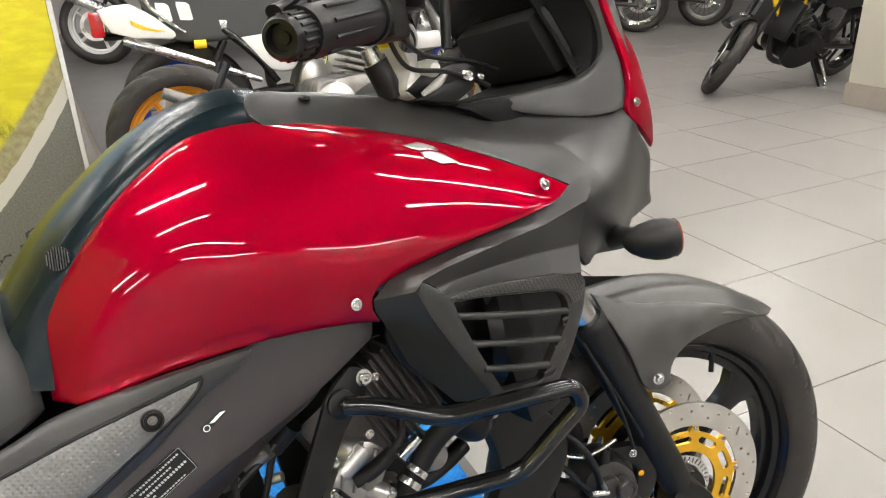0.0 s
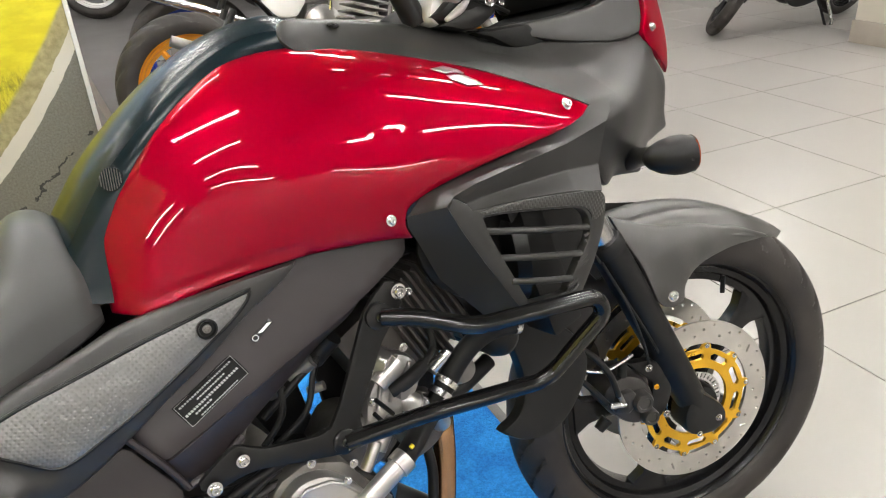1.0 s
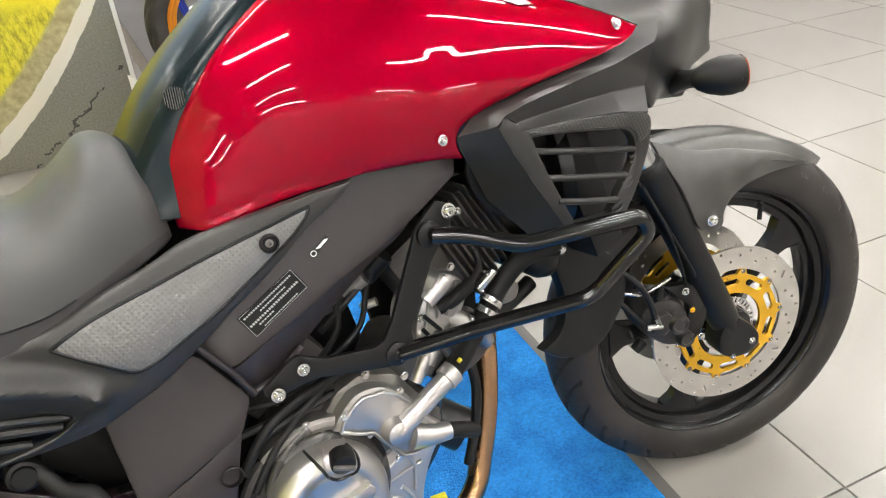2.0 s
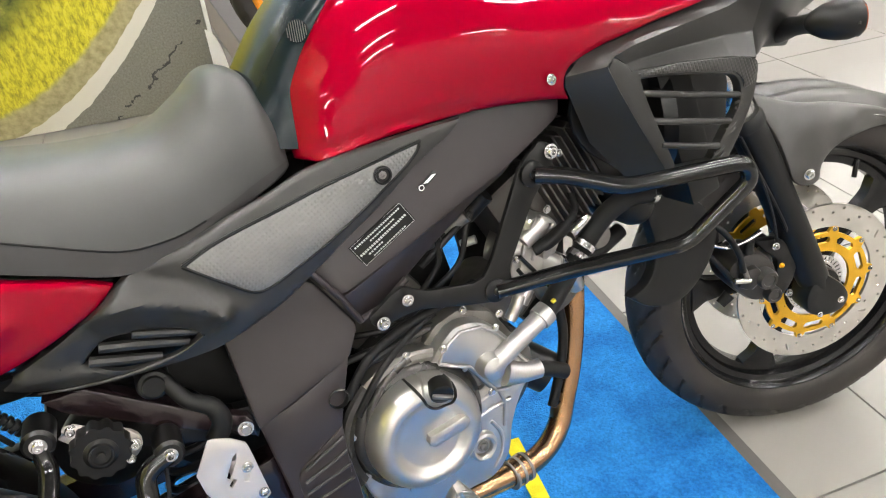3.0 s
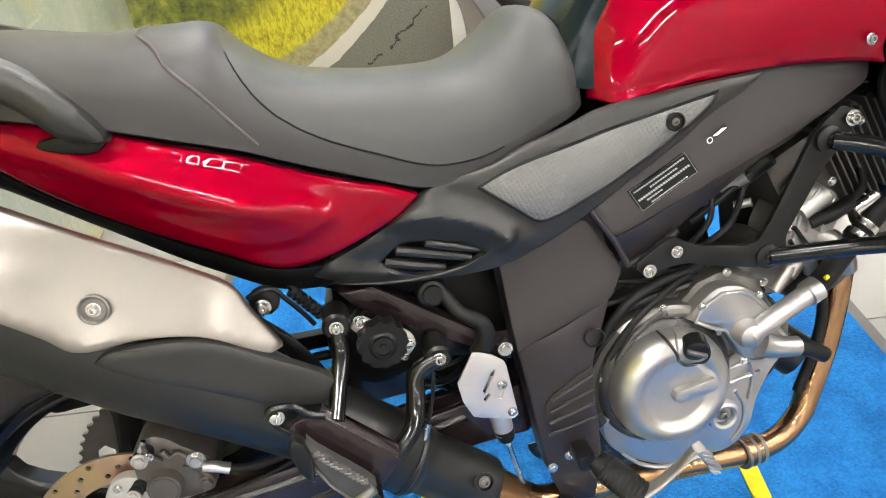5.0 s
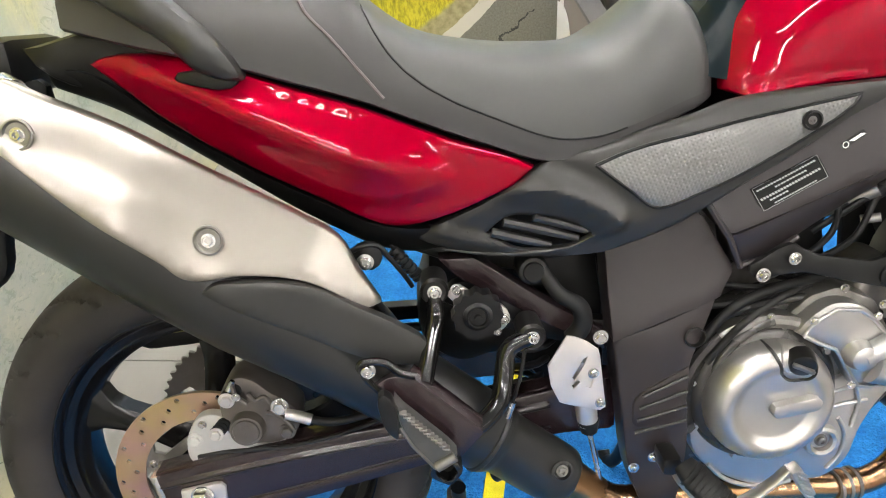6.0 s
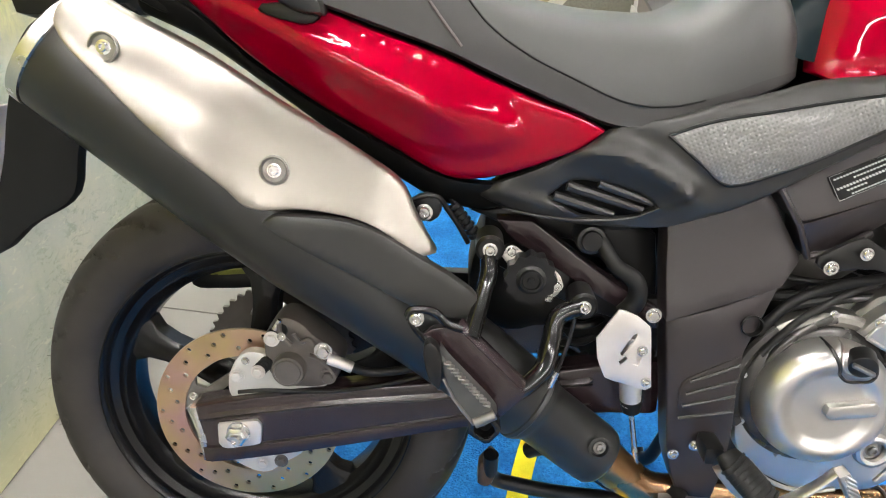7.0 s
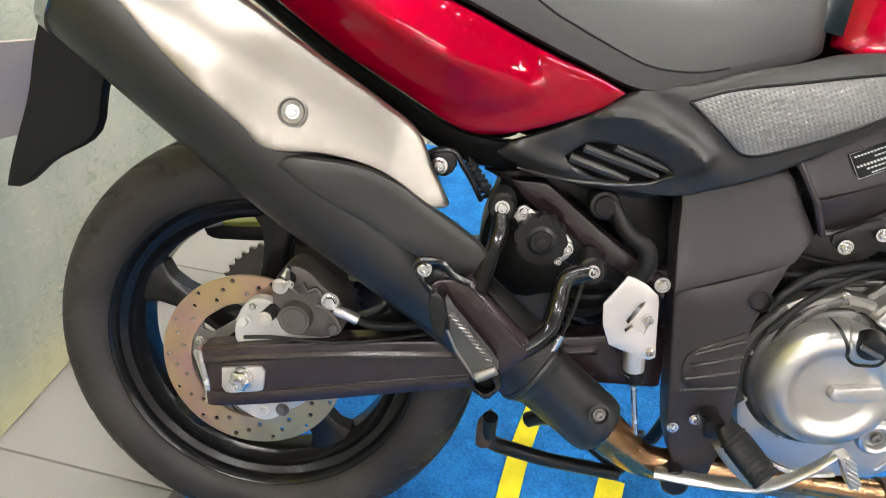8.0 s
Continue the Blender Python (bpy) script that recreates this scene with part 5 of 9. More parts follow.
def seat_and_tail():
    # seat: sections along x (x, top z in the middle, half width, lower edge z)
    st = [(-0.06, 0.672, 0.115, 0.600), (0.03, 0.659, 0.140, 0.575), (0.12, 0.642, 0.155, 0.552), (0.20, 0.640, 0.162, 0.526), (0.248, 0.634, 0.165, 0.510), (0.275, 0.606, 0.166, 0.500), (0.325, 0.571, 0.168, 0.478), (0.40, 0.552, 0.168, 0.447), (0.467, 0.545, 0.166, 0.424),
          (0.53, 0.546, 0.160, 0.432), (0.58, 0.572, 0.150, 0.446), (0.62, 0.598, 0.135, 0.458), (0.650, 0.588, 0.125, 0.468), (0.668, 0.545, 0.110, 0.476)]
    q = np.array(spline(st, False, 8, 100))
    line = [(0.26, 0.02), (0.262, 0.2), (0.270, 0.4), (0.282, 0.58), (0.295, 0.70), (0.312, 0.78), (0.335, 0.84), (0.365, 0.885), (0.40, 0.91), (0.44, 0.93), (0.48, 0.955), (0.524, 0.975), (0.60, 0.985)]

    def on_seat(i, frac, up=0.0):
        x, zt, w, zb = q[i]
        a = frac * math.pi / 2
        return (float(x), -float(w * math.sin(a) ** 0.75) - up, float(zb + (zt - zb) * math.cos(a) ** 0.62) + up * 0.6)
    rows, cut = [], 12
    for i in range(len(q)):
        fr = float(np.interp(q[i][0], [a for a, _ in line], [b for _, b in line]))
        half = [on_seat(i, fr * k / cut)[1:] for k in range(cut + 1)] + [on_seat(i, fr + (1 - fr) * k / 9)[1:] for k in range(1, 10)]
        half.append((-q[i][2] * 0.93, q[i][3] - 0.004))
        rows.append([(float(q[i][0]), y, z) for y, z in reversed(half)] + [(float(q[i][0]), -y, z) for y, z in half[1:]])
    k = len(rows[0])
    mid = k // 2
    v = [p for r in rows for p in r]
    top, side = [], []
    for i in range(len(rows) - 1):
        for j in range(k - 1):
            rider = mid - cut <= j < mid + cut and q[i][0] > 0.262
            (top if rider else side).append((i * k + j, i * k + j + 1, (i + 1) * k + j + 1, (i + 1) * k + j))
    side += [(i * k, (i + 1) * k, (i + 1) * k + k - 1, i * k + k - 1) for i in range(len(rows) - 1)]
    side += [tuple(range(k)), tuple(range((len(rows) - 1) * k, len(rows) * k))]
    for nm, fs, mt, lab in (("seat", top, SEAT, "grey vinyl rider seat"), ("seat_skirt", side, SEATSIDE, "dark vinyl seat flanks and pillion pad")):
        bm = bm_from(v, fs)
        bmesh.ops.delete(bm, geom=[a for a in bm.verts if not a.link_faces], context="VERTS")
        part(nm, bm, mt, bike, lab, 60)
    seam = [rows[i][mid - cut] for i in range(len(rows)) if 0.268 < q[i][0] < 0.56]
    part("seam", tube([(x, y - 0.0004, z) for x, y, z in seam], 0.0013, 6, 2), RUBBER, bike, "dark stitched seam")

    def at(x, frac):
        return on_seat(int(np.argmin(np.abs(q[:, 0] - x))), frac, 0.0006)
    seam = [at(x, fr) for x, fr in ((0.285, 0.985), (0.262, 0.92), (0.238, 0.82), (0.215, 0.68), (0.196, 0.5), (0.184, 0.3), (0.18, 0.02))]
    part("piping", tube(seam, 0.0020, 6), PIPING, bike, "grey-pink stitched piping")
    tail = [(-0.041, -0.110, 0.559), (-0.024, -0.112, 0.566), (0.062, -0.128, 0.562), (0.132, -0.145, 0.542), (0.188, -0.155, 0.522), (0.261, -0.163, 0.497), (0.323, -0.168, 0.470), (0.372, -0.168, 0.450), (0.422, -0.168, 0.432), (0.450, -0.167, 0.418), (0.426, -0.167, 0.399), (0.392, -0.167, 0.384),
            (0.347, -0.166, 0.368), (0.309, -0.162, 0.359), (0.283, -0.157, 0.358), (0.257, -0.152, 0.366), (0.212, -0.147, 0.390), (0.116, -0.132, 0.441), (0.040, -0.120, 0.490), (-0.010, -0.110, 0.531)]
    tin = [(0.25, -0.176, 0.445), (0.31, -0.172, 0.41), (0.20, -0.168, 0.47), (0.33, -0.176, 0.43), (0.27, -0.163, 0.395), (0.12, -0.150, 0.49), (0.20, -0.156, 0.43)]
    tbase = surface([*tail, *tin], 2e-3)
    swell = np.array(spline([(0.02, 0.560), (0.142, 0.520), (0.244, 0.487), (0.310, 0.453), (0.347, 0.430), (0.358, 0.412), (0.341, 0.398), (0.284, 0.385), (0.221, 0.396), (0.10, 0.462), (0.0, 0.530)], True, 6, 100))
    ridge = [(0.020, 0.545), (0.078, 0.522), (0.139, 0.495), (0.200, 0.466), (0.260, 0.441), (0.318, 0.424)]

    def tail_face(p):
        return tbase(p) - 0.0050 * soft(depth_in(p, swell), -0.006, 0.016) - 0.0105 * np.exp(-(line_distance(p, ridge) / 0.017) ** 2) * soft(0.335 - p[:, 0], 0.0, 0.09)
    t = part("tail_cover", slab(tail, 0.010, 0.006, res=0.0065, f=tail_face), RED, bike, "candy red tail side cover")
    mirrored(t, bike)
    t = part("tail_inner", slab([(x, y + 0.012, z) for x, y, z in tail], 0.012, 0.004, res=0.016, lift=-0.004), PLASTIC2, bike)
    mirrored(t, bike)
    und = [(-0.10, -0.090, 0.560), (-0.043, -0.105, 0.548), (0.040, -0.112, 0.484), (0.116, -0.124, 0.436), (0.212, -0.139, 0.385), (0.257, -0.144, 0.362), (0.31, -0.15, 0.352), (0.36, -0.15, 0.352), (0.34, -0.125, 0.318), (0.28, -0.118, 0.316), (0.212, -0.112, 0.348), (0.10, -0.10, 0.420), (-0.02, -0.09, 0.500), (-0.10, -0.08, 0.535)]
    t = part("tail_underside", slab(und, 0.02, 0.006, res=0.013), PLASTIC2, bike, "black tail underside")
    mirrored(t, bike)
    part("subframe_core", slab([(-0.12, 0, 0.58), (0.02, 0, 0.60), (0.30, 0, 0.47), (0.46, 0, 0.43), (0.62, 0, 0.46), (0.62, 0, 0.40), (0.40, 0, 0.36), (0.26, 0, 0.37), (0.05, 0, 0.50), (-0.10, 0, 0.55)], 0.19, 0.01, res=0.03, lift=0.095), PLASTIC2, bike)
    grab = [(-0.10, -0.100, 0.690), (-0.02, -0.128, 0.668), (0.060, -0.152, 0.628), (0.088, -0.156, 0.606), (0.116, -0.158, 0.579), (0.138, -0.158, 0.546), (0.140, -0.157, 0.534), (0.118, -0.156, 0.536), (0.090, -0.155, 0.548), (0.066, -0.153, 0.574), (0.046, -0.150, 0.590), (-0.02, -0.128, 0.628), (-0.10, -0.10, 0.655)]
    t = part("grab_rail", slab([(x, y - 0.014, z) for x, y, z in grab], 0.034, 0.010, [(0.05, -0.174, 0.608), (0.10, -0.180, 0.572)], 0.008), PLASTIC, bike, "dark grey grab rail")
    mirrored(t, bike)
    t = part("grab_rail_mount", slab([(0.068, -0.148, 0.546), (0.135, -0.157, 0.534), (0.124, -0.155, 0.526), (0.085, -0.151, 0.531), (0.062, -0.147, 0.538)], 0.02, 0.003, res=0.010, lift=0.003, per=3), PLASTIC2, bike)
    mirrored(t, bike)
    # side cover with the dimpled inset and the vent
    side = [(0.463, -0.166, 0.423), (0.528, -0.167, 0.436), (0.577, -0.167, 0.451), (0.633, -0.163, 0.464), (0.671, -0.158, 0.475), (0.740, -0.165, 0.483), (0.811, -0.170, 0.487), (0.870, -0.174, 0.489), (0.864, -0.174, 0.481), (0.804, -0.170, 0.447), (0.753, -0.170, 0.415), (0.695, -0.170, 0.383), (0.662, -0.170, 0.364),
            (0.613, -0.168, 0.337), (0.561, -0.164, 0.317), (0.526, -0.160, 0.306), (0.461, -0.150, 0.303), (0.399, -0.142, 0.307), (0.342, -0.138, 0.320), (0.296, -0.137, 0.341), (0.335, -0.150, 0.355), (0.383, -0.160, 0.376), (0.426, -0.164, 0.400)]
    sin_ = [(0.57, -0.178, 0.40), (0.66, -0.178, 0.41), (0.74, -0.176, 0.44), (0.45, -0.156, 0.345), (0.40, -0.152, 0.345), (0.50, -0.170, 0.395), (0.47, -0.152, 0.325), (0.37, -0.147, 0.34), (0.437, -0.174, 0.392), (0.471, -0.177, 0.379), (0.505, -0.177, 0.362), (0.539, -0.174, 0.345), (0.415, -0.159, 0.374), (0.454, -0.160, 0.364), (0.493, -0.161, 0.348), (0.526, -0.161, 0.331)]
    sbase = surface([*side, *sin_])
    crest = [(0.4169, 0.3943), (0.4473, 0.3998), (0.4823, 0.3907), (0.5137, 0.3747), (0.5399, 0.3553)]
    keel = [(0.3355, 0.3420), (0.3797, 0.3296), (0.4324, 0.3210), (0.4808, 0.3236), (0.5169, 0.3341), (0.5412, 0.3507)]
    dip = [(0.4459, 0.4115), (0.4848, 0.4079), (0.5286, 0.3856), (0.5671, 0.3639)]

    def sf(p):
        d1, d2, d3 = line_distance(p, crest), line_distance(p, keel), line_distance(p, dip)
        return sbase(p) - 0.0100 * np.exp(-(d1 / 0.0125) ** 2) - 0.0070 * np.exp(-(d2 / 0.009) ** 2) + 0.0060 * np.exp(-(d3 / 0.013) ** 2)
    vents = [[(0.394, 0.3400), (0.418, 0.3585), (0.450, 0.3570), (0.482, 0.3500), (0.514, 0.3345), (0.494, 0.3205), (0.462, 0.3165), (0.428, 0.3190)]]
    s = part("side_cover", slab(side, 0.010, 0.006, f=sf, res=0.0065, holes=vents), PLASTIC, bike, "black moulded side cover with a vent")
    mirrored(s, bike)
    part("vent_backing", slab([(0.37, 0, 0.34), (0.43, 0, 0.38), (0.54, 0, 0.345), (0.51, 0, 0.300), (0.42, 0, 0.305)], 0.004, 0.001, f=sf, res=0.02, lift=-0.022), PLASTIC2, bike)
    for a, b, r in (((0.398, 0.3400), (0.468, 0.3190), 0.0058), ((0.412, 0.3530), (0.500, 0.3265), 0.0060), ((0.447, 0.3570), (0.510, 0.3355), 0.0050)):
        mid = ((a[0] + b[0]) / 2, (a[1] + b[1]) / 2)
        part("vent_slat", tube([(p[0], float(sf(np.array([p]))[0]) + e, p[1]) for p, e in ((a, 0.001), (mid, 0.003), (b, 0.008))], [r, r, r * 0.7], 8), PLASTIC, bike)
    part("vent_lip", tube([(p[0], float(sf(np.array([p]))[0]) - 0.001, p[1]) for p in ((0.340, 0.3200), (0.390, 0.3120), (0.440, 0.3120), (0.490, 0.3180), (0.516, 0.3330))], [0.001, 0.0022, 0.0026, 0.0024, 0.001], 8), PLASTIC, bike)
    inset = [(0.517, 0, 0.4155), (0.556, 0, 0.430), (0.638, 0, 0.4455), (0.724, 0, 0.461), (0.812, 0, 0.4745), (0.803, 0, 0.462), (0.744, 0, 0.427), (0.680, 0, 0.394), (0.634, 0, 0.376), (0.597, 0, 0.3635), (0.582, 0, 0.3635), (0.556, 0, 0.384)]
    part("textured_inset", slab(inset, 0.003, 0.002, f=sf, res=0.012, lift=0.0025), DIMPLE, bike, "grey inset with a dimpled grip texture")
    ring = np.array(spline([(a, c) for a, _, c in inset], True, 5, 60))
    part("inset_edge", tube([(a, float(sf(np.array([[a, c]]))[0]) - 0.0012, c) for a, c in [*ring, ring[0]]], 0.0024, 6, smooth=False, ends=False), PLASTIC2, bike)
    part("screw_cup", move(lathe([(0.0112, 0), (0.0112, 0.003), (0.0092, 0.0035), (0.008, 0.001), (0, 0.001)], 28), axis_pose((0.755, -0.1778, 0.450), (0, -1, 0))), PLASTIC2, bike)
    bolt(bike, (0.755, -0.1790, 0.450), 0.0052, mat=ALUDARK)
    bolt(bike, (0.367, -0.1455, 0.343), 0.0075, mat=PLASTIC2)


def frame_and_brackets():
    top = [(0.650, -0.150, 0.353), (0.678, -0.166, 0.318), (0.753, -0.169, 0.346), (0.842, -0.169, 0.380), (0.923, -0.169, 0.410), (1.012, -0.162, 0.452), (1.020, -0.158, 0.480), (0.97, -0.156, 0.492), (0.90, -0.156, 0.50), (0.80, -0.152, 0.46), (0.70, -0.150, 0.40)]
    low = [(0.679, -0.166, 0.317), (0.693, -0.150, 0.276), (0.724, -0.148, 0.280), (0.803, -0.146, 0.328), (0.884, -0.146, 0.376), (0.955, -0.148, 0.419), (1.015, -0.150, 0.447), (1.030, -0.152, 0.446), (1.012, -0.162, 0.454), (0.923, -0.169, 0.411), (0.842, -0.169, 0.381), (0.753, -0.169, 0.347)]
    sf = surface(top)
    s = part("frame_spar", slab(top, 0.05, 0.003, f=sf, res=0.014, per=3, corner=30), FRAME, bike, "black cast frame spar")
    mirrored(s, bike)
    s = part("frame_spar_edge", slab(low, 0.05, 0.003, res=0.012, per=3, corner=30), FRAME, bike)
    mirrored(s, bike)
    # raised web at the spar's rear
    part("frame_web", tube([(0.650, -0.162, 0.358), (0.676, -0.166, 0.316), (0.694, -0.160, 0.276)], 0.0042, 8, smooth=False), FRAME, bike)
    part("frame_web", tube([(0.694, -0.158, 0.277), (0.724, -0.156, 0.282), (0.765, -0.153, 0.306)], 0.0045, 8, smooth=False), FRAME, bike)
    piv = [(0.535, -0.145, 0.305), (0.600, -0.150, 0.335), (0.648, -0.152, 0.345), (0.690, -0.155, 0.272), (0.672, -0.160, 0.235), (0.650, -0.164, 0.190), (0.634, -0.166, 0.14), (0.638, -0.166, 0.05), (0.634, -0.166, -0.01), (0.624, -0.164, -0.062), (0.582, -0.160, -0.055), (0.565, -0.160, -0.006), (0.552, -0.160, 0.097), (0.545, -0.155, 0.185), (0.537, -0.150, 0.249)]
    pf = surface([*piv, (0.60, -0.170, 0.18), (0.60, -0.160, 0.27), (0.60, -0.172, 0.08)])
    up = [(0.535, -0.142, 0.305), (0.600, -0.146, 0.335), (0.648, -0.150, 0.345), (0.690, -0.156, 0.272), (0.668, -0.167, 0.2395), (0.605, -0.168, 0.216), (0.540, -0.165, 0.190), (0.537, -0.150, 0.249)]
    s = part("pivot_plate", slab(up, 0.045, 0.003, res=0.014, per=3, corner=30), FRAME, bike, "plum-black frame pivot plate")
    mirrored(s, bike)
    dn = [(0.542, -0.165, 0.189), (0.605, -0.168, 0.215), (0.668, -0.167, 0.2385), (0.650, -0.164, 0.190), (0.634, -0.164, 0.14), (0.638, -0.164, 0.05), (0.634, -0.164, -0.01), (0.624, -0.162, -0.062), (0.582, -0.158, -0.055), (0.565, -0.158, -0.006), (0.552, -0.158, 0.097)]
    s = part("pivot_plate_lower", slab(dn, 0.045, 0.003, f=pf, res=0.014, per=3, corner=40), FRAME, bike)
    mirrored(s, bike)
    part("pivot_hole", move(lathe([(0.0135, 0), (0.0135, 0.001), (0.012, 0.002), (0.011, -0.006), (0, -0.008)], 28), axis_pose((0.640, -0.1700, 0.192), (0, -1, 0))), PLATE, bike)
    tri = [(0.568, 0, 0.110), (0.600, 0, 0.135), (0.636, 0, 0.152), (0.630, 0, 0.075), (0.566, 0, 0.070)]
    part("heel_pad", slab(tri, 0.004, 0.002, f=pf, res=0.015, lift=0.003), FRAME, bike)
    for k in range(4):
        z = 0.128 - 0.017 * k
        part("heel_pad_rib", tube([(0.575 - 0.003 * k, -0.1745, z - 0.010), (0.632, -0.1730, z + 0.013 - 0.004 * k)], 0.0022, 6, smooth=False), PLASTIC, bike)
    # crash bar with its bracket
    br = [(0.936, -0.173, 0.402), (0.951, -0.173, 0.417), (0.971, -0.173, 0.430), (0.984, -0.173, 0.427), (0.991, -0.173, 0.415), (0.987, -0.173, 0.395), (0.971, -0.173, 0.379), (0.950, -0.173, 0.357), (0.901, -0.173, 0.278), (0.902, -0.173, 0.252), (0.886, -0.173, 0.238), (0.862, -0.173, 0.241),
          (0.771, -0.170, 0.266), (0.750, -0.168, 0.266), (0.715, -0.167, 0.260), (0.704, -0.167, 0.268), (0.704, -0.167, 0.279), (0.738, -0.167, 0.299), (0.755, -0.168, 0.304), (0.765, -0.168, 0.296), (0.783, -0.170, 0.287), (0.846, -0.173, 0.275), (0.862, -0.173, 0.278), (0.879, -0.173, 0.300)]
    part("crash_bar_bracket", slab(br, 0.007, 0.0012, res=0.012, per=1, corner=10), PLATE, bike, "flat black crash bar bracket")
    part("crash_bar", tube(fillet([(0.952, -0.183, 0.393), (0.985, -0.200, 0.386), (1.046, -0.240, 0.360), (1.200, -0.288, 0.357), (1.212, -0.287, 0.330), (1.136, -0.247, 0.254), (0.98, -0.192, 0.252), (0.875, -0.174, 0.254)], 0.022), 0.0114, 18, smooth=False), GLOSS, bike, "gloss black engine crash bar")
    part("lower_shroud", slab([(1.1630, -0.1250, 0.2931), (1.2615, -0.1250, 0.2574), (1.3108, -0.1250, 0.1802), (1.2729, -0.1250, 0.1145), (1.2198, -0.1250, 0.0866), (1.1590, -0.1250, 0.1024), (1.1276, -0.1250, 0.1287), (1.1672, -0.1250, 0.1454), (1.1837, -0.1250, 0.1918), (1.1747, -0.1250, 0.2428)], 0.020, 0.005, res=0.014, per=3), PLASTIC2, bike, "black lower radiator shroud")
    for p, r in (((0.985, -0.163, 0.414), 0.011), ((0.951, -0.1785, 0.394), 0.009), ((0.754, -0.168, 0.286), 0.0085), ((0.717, -0.168, 0.268), 0.0095), ((0.875, -0.172, 0.255), 0.009), ((1.004, -0.16, 0.405), 0.006)):
        bolt(bike, (p[0], p[1] - (0.012 if p[0] == 0.985 else 0.004), p[2]), r, mat=PLATE if r == 0.009 else None)
    part("bar_flange", lathe([(0, 0), (0.016, 0), (0.016, -0.006), (0.012, -0.008), (0, -0.008)], 24, Matrix.Translation((0.875, -0.170, 0.255))), PLATE, bike)
    part("bar_flange", lathe([(0, 0), (0.017, 0), (0.017, -0.006), (0.012, -0.008), (0, -0.008)], 24, Matrix.Translation((0.951, -0.1755, 0.394))), PLATE, bike)
    # maker's plate and small sticker: bars stand in for the writing
    a, b = np.array((0.7005, 0.3705)), np.array((0.775, 0.4075))
    u = (b - a) / np.linalg.norm(b - a)
    w = np.array((u[1], -u[0]))
    L = float(np.linalg.norm(b - a))
    pl = [a, b, b + w * 0.029, a + w * 0.029]
    tag = part("type_plate", slab([(p[0], 0, p[1]) for p in pl], 0.0012, 0.0004, f=sf, res=0.015, lift=0.0022, per=1), COCKPIT, bike, "black type plate with pale bars")
    for q0, q1 in zip(pl, pl[1:] + pl[:1]):
        c = (pl[0] + pl[2]) / 2
        q0, q1 = c + (q0 - c) * 0.96, c + (q1 - c) * 0.96
        part("plate_border", tube([(q0[0], float(sf(q0[None])[0]) - 0.0024, q0[1]), (q1[0], float(sf(q1[None])[0]) - 0.0024, q1[1])], 0.00025, 4, smooth=False), PALEBAR, tag)
    for r, (s0, s1) in enumerate(((0.06, 0.94), (0.30, 0.78), (0.05, 0.95), (0.16, 0.44), (0.20, 0.84))):
        hgt = (0.0019, 0.0017, 0.0026, 0.0018, 0.0014)[r]
        c0 = a + w * (0.004 + 0.0053 * r)
        q = [c0 + u * L * s0, c0 + u * L * s1, c0 + u * L * s1 + w * hgt, c0 + u * L * s0 + w * hgt]
        k = max(3, int((s1 - s0) * 24))
        for i in range(k):
            e0, e1 = s0 + (s1 - s0) * i / k, s0 + (s1 - s0) * (i + 0.72) / k
            qq = [c0 + u * L * e0, c0 + u * L * e1, c0 + u * L * e1 + w * hgt, c0 + u * L * e0 + w * hgt]
            part("bar", slab([(p[0], 0, p[1]) for p in qq], 0.0006, 0.0, f=sf, res=0.02, lift=0.0027, per=1), PALEBAR, tag)
    a2, b2 = np.array((0.800, 0.4165)), np.array((0.826, 0.4325))
    u2 = (b2 - a2) / np.linalg.norm(b2 - a2)
    w2 = np.array((u2[1], -u2[0]))
    st = part("sticker", slab([(p[0], 0, p[1]) for p in (a2, b2, b2 + w2 * 0.007, a2 + w2 * 0.007)], 0.0008, 0.0002, f=sf, res=0.01, lift=0.0018, per=1), PLATE, bike)
    part("bar", slab([(p[0], 0, p[1]) for p in (a2 + u2 * 0.010 + w2 * 0.002, b2 - u2 * 0.001 + w2 * 0.002, b2 - u2 * 0.001 + w2 * 0.005, a2 + u2 * 0.010 + w2 * 0.005)], 0.0006, 0.0, f=sf, res=0.01, lift=0.0025, per=1), WHITE, st)
    c2 = a2 + u2 * 0.0045 + w2 * 0.0035
    part("ring", tube([(c2[0] + 0.0034 * math.cos(t), float(sf(c2[None])[0]) - 0.0024, c2[1] + 0.0034 * math.sin(t)) for t in np.linspace(0, 2 * math.pi, 17)], 0.0005, 4, smooth=False, ends=False), WHITE, st)


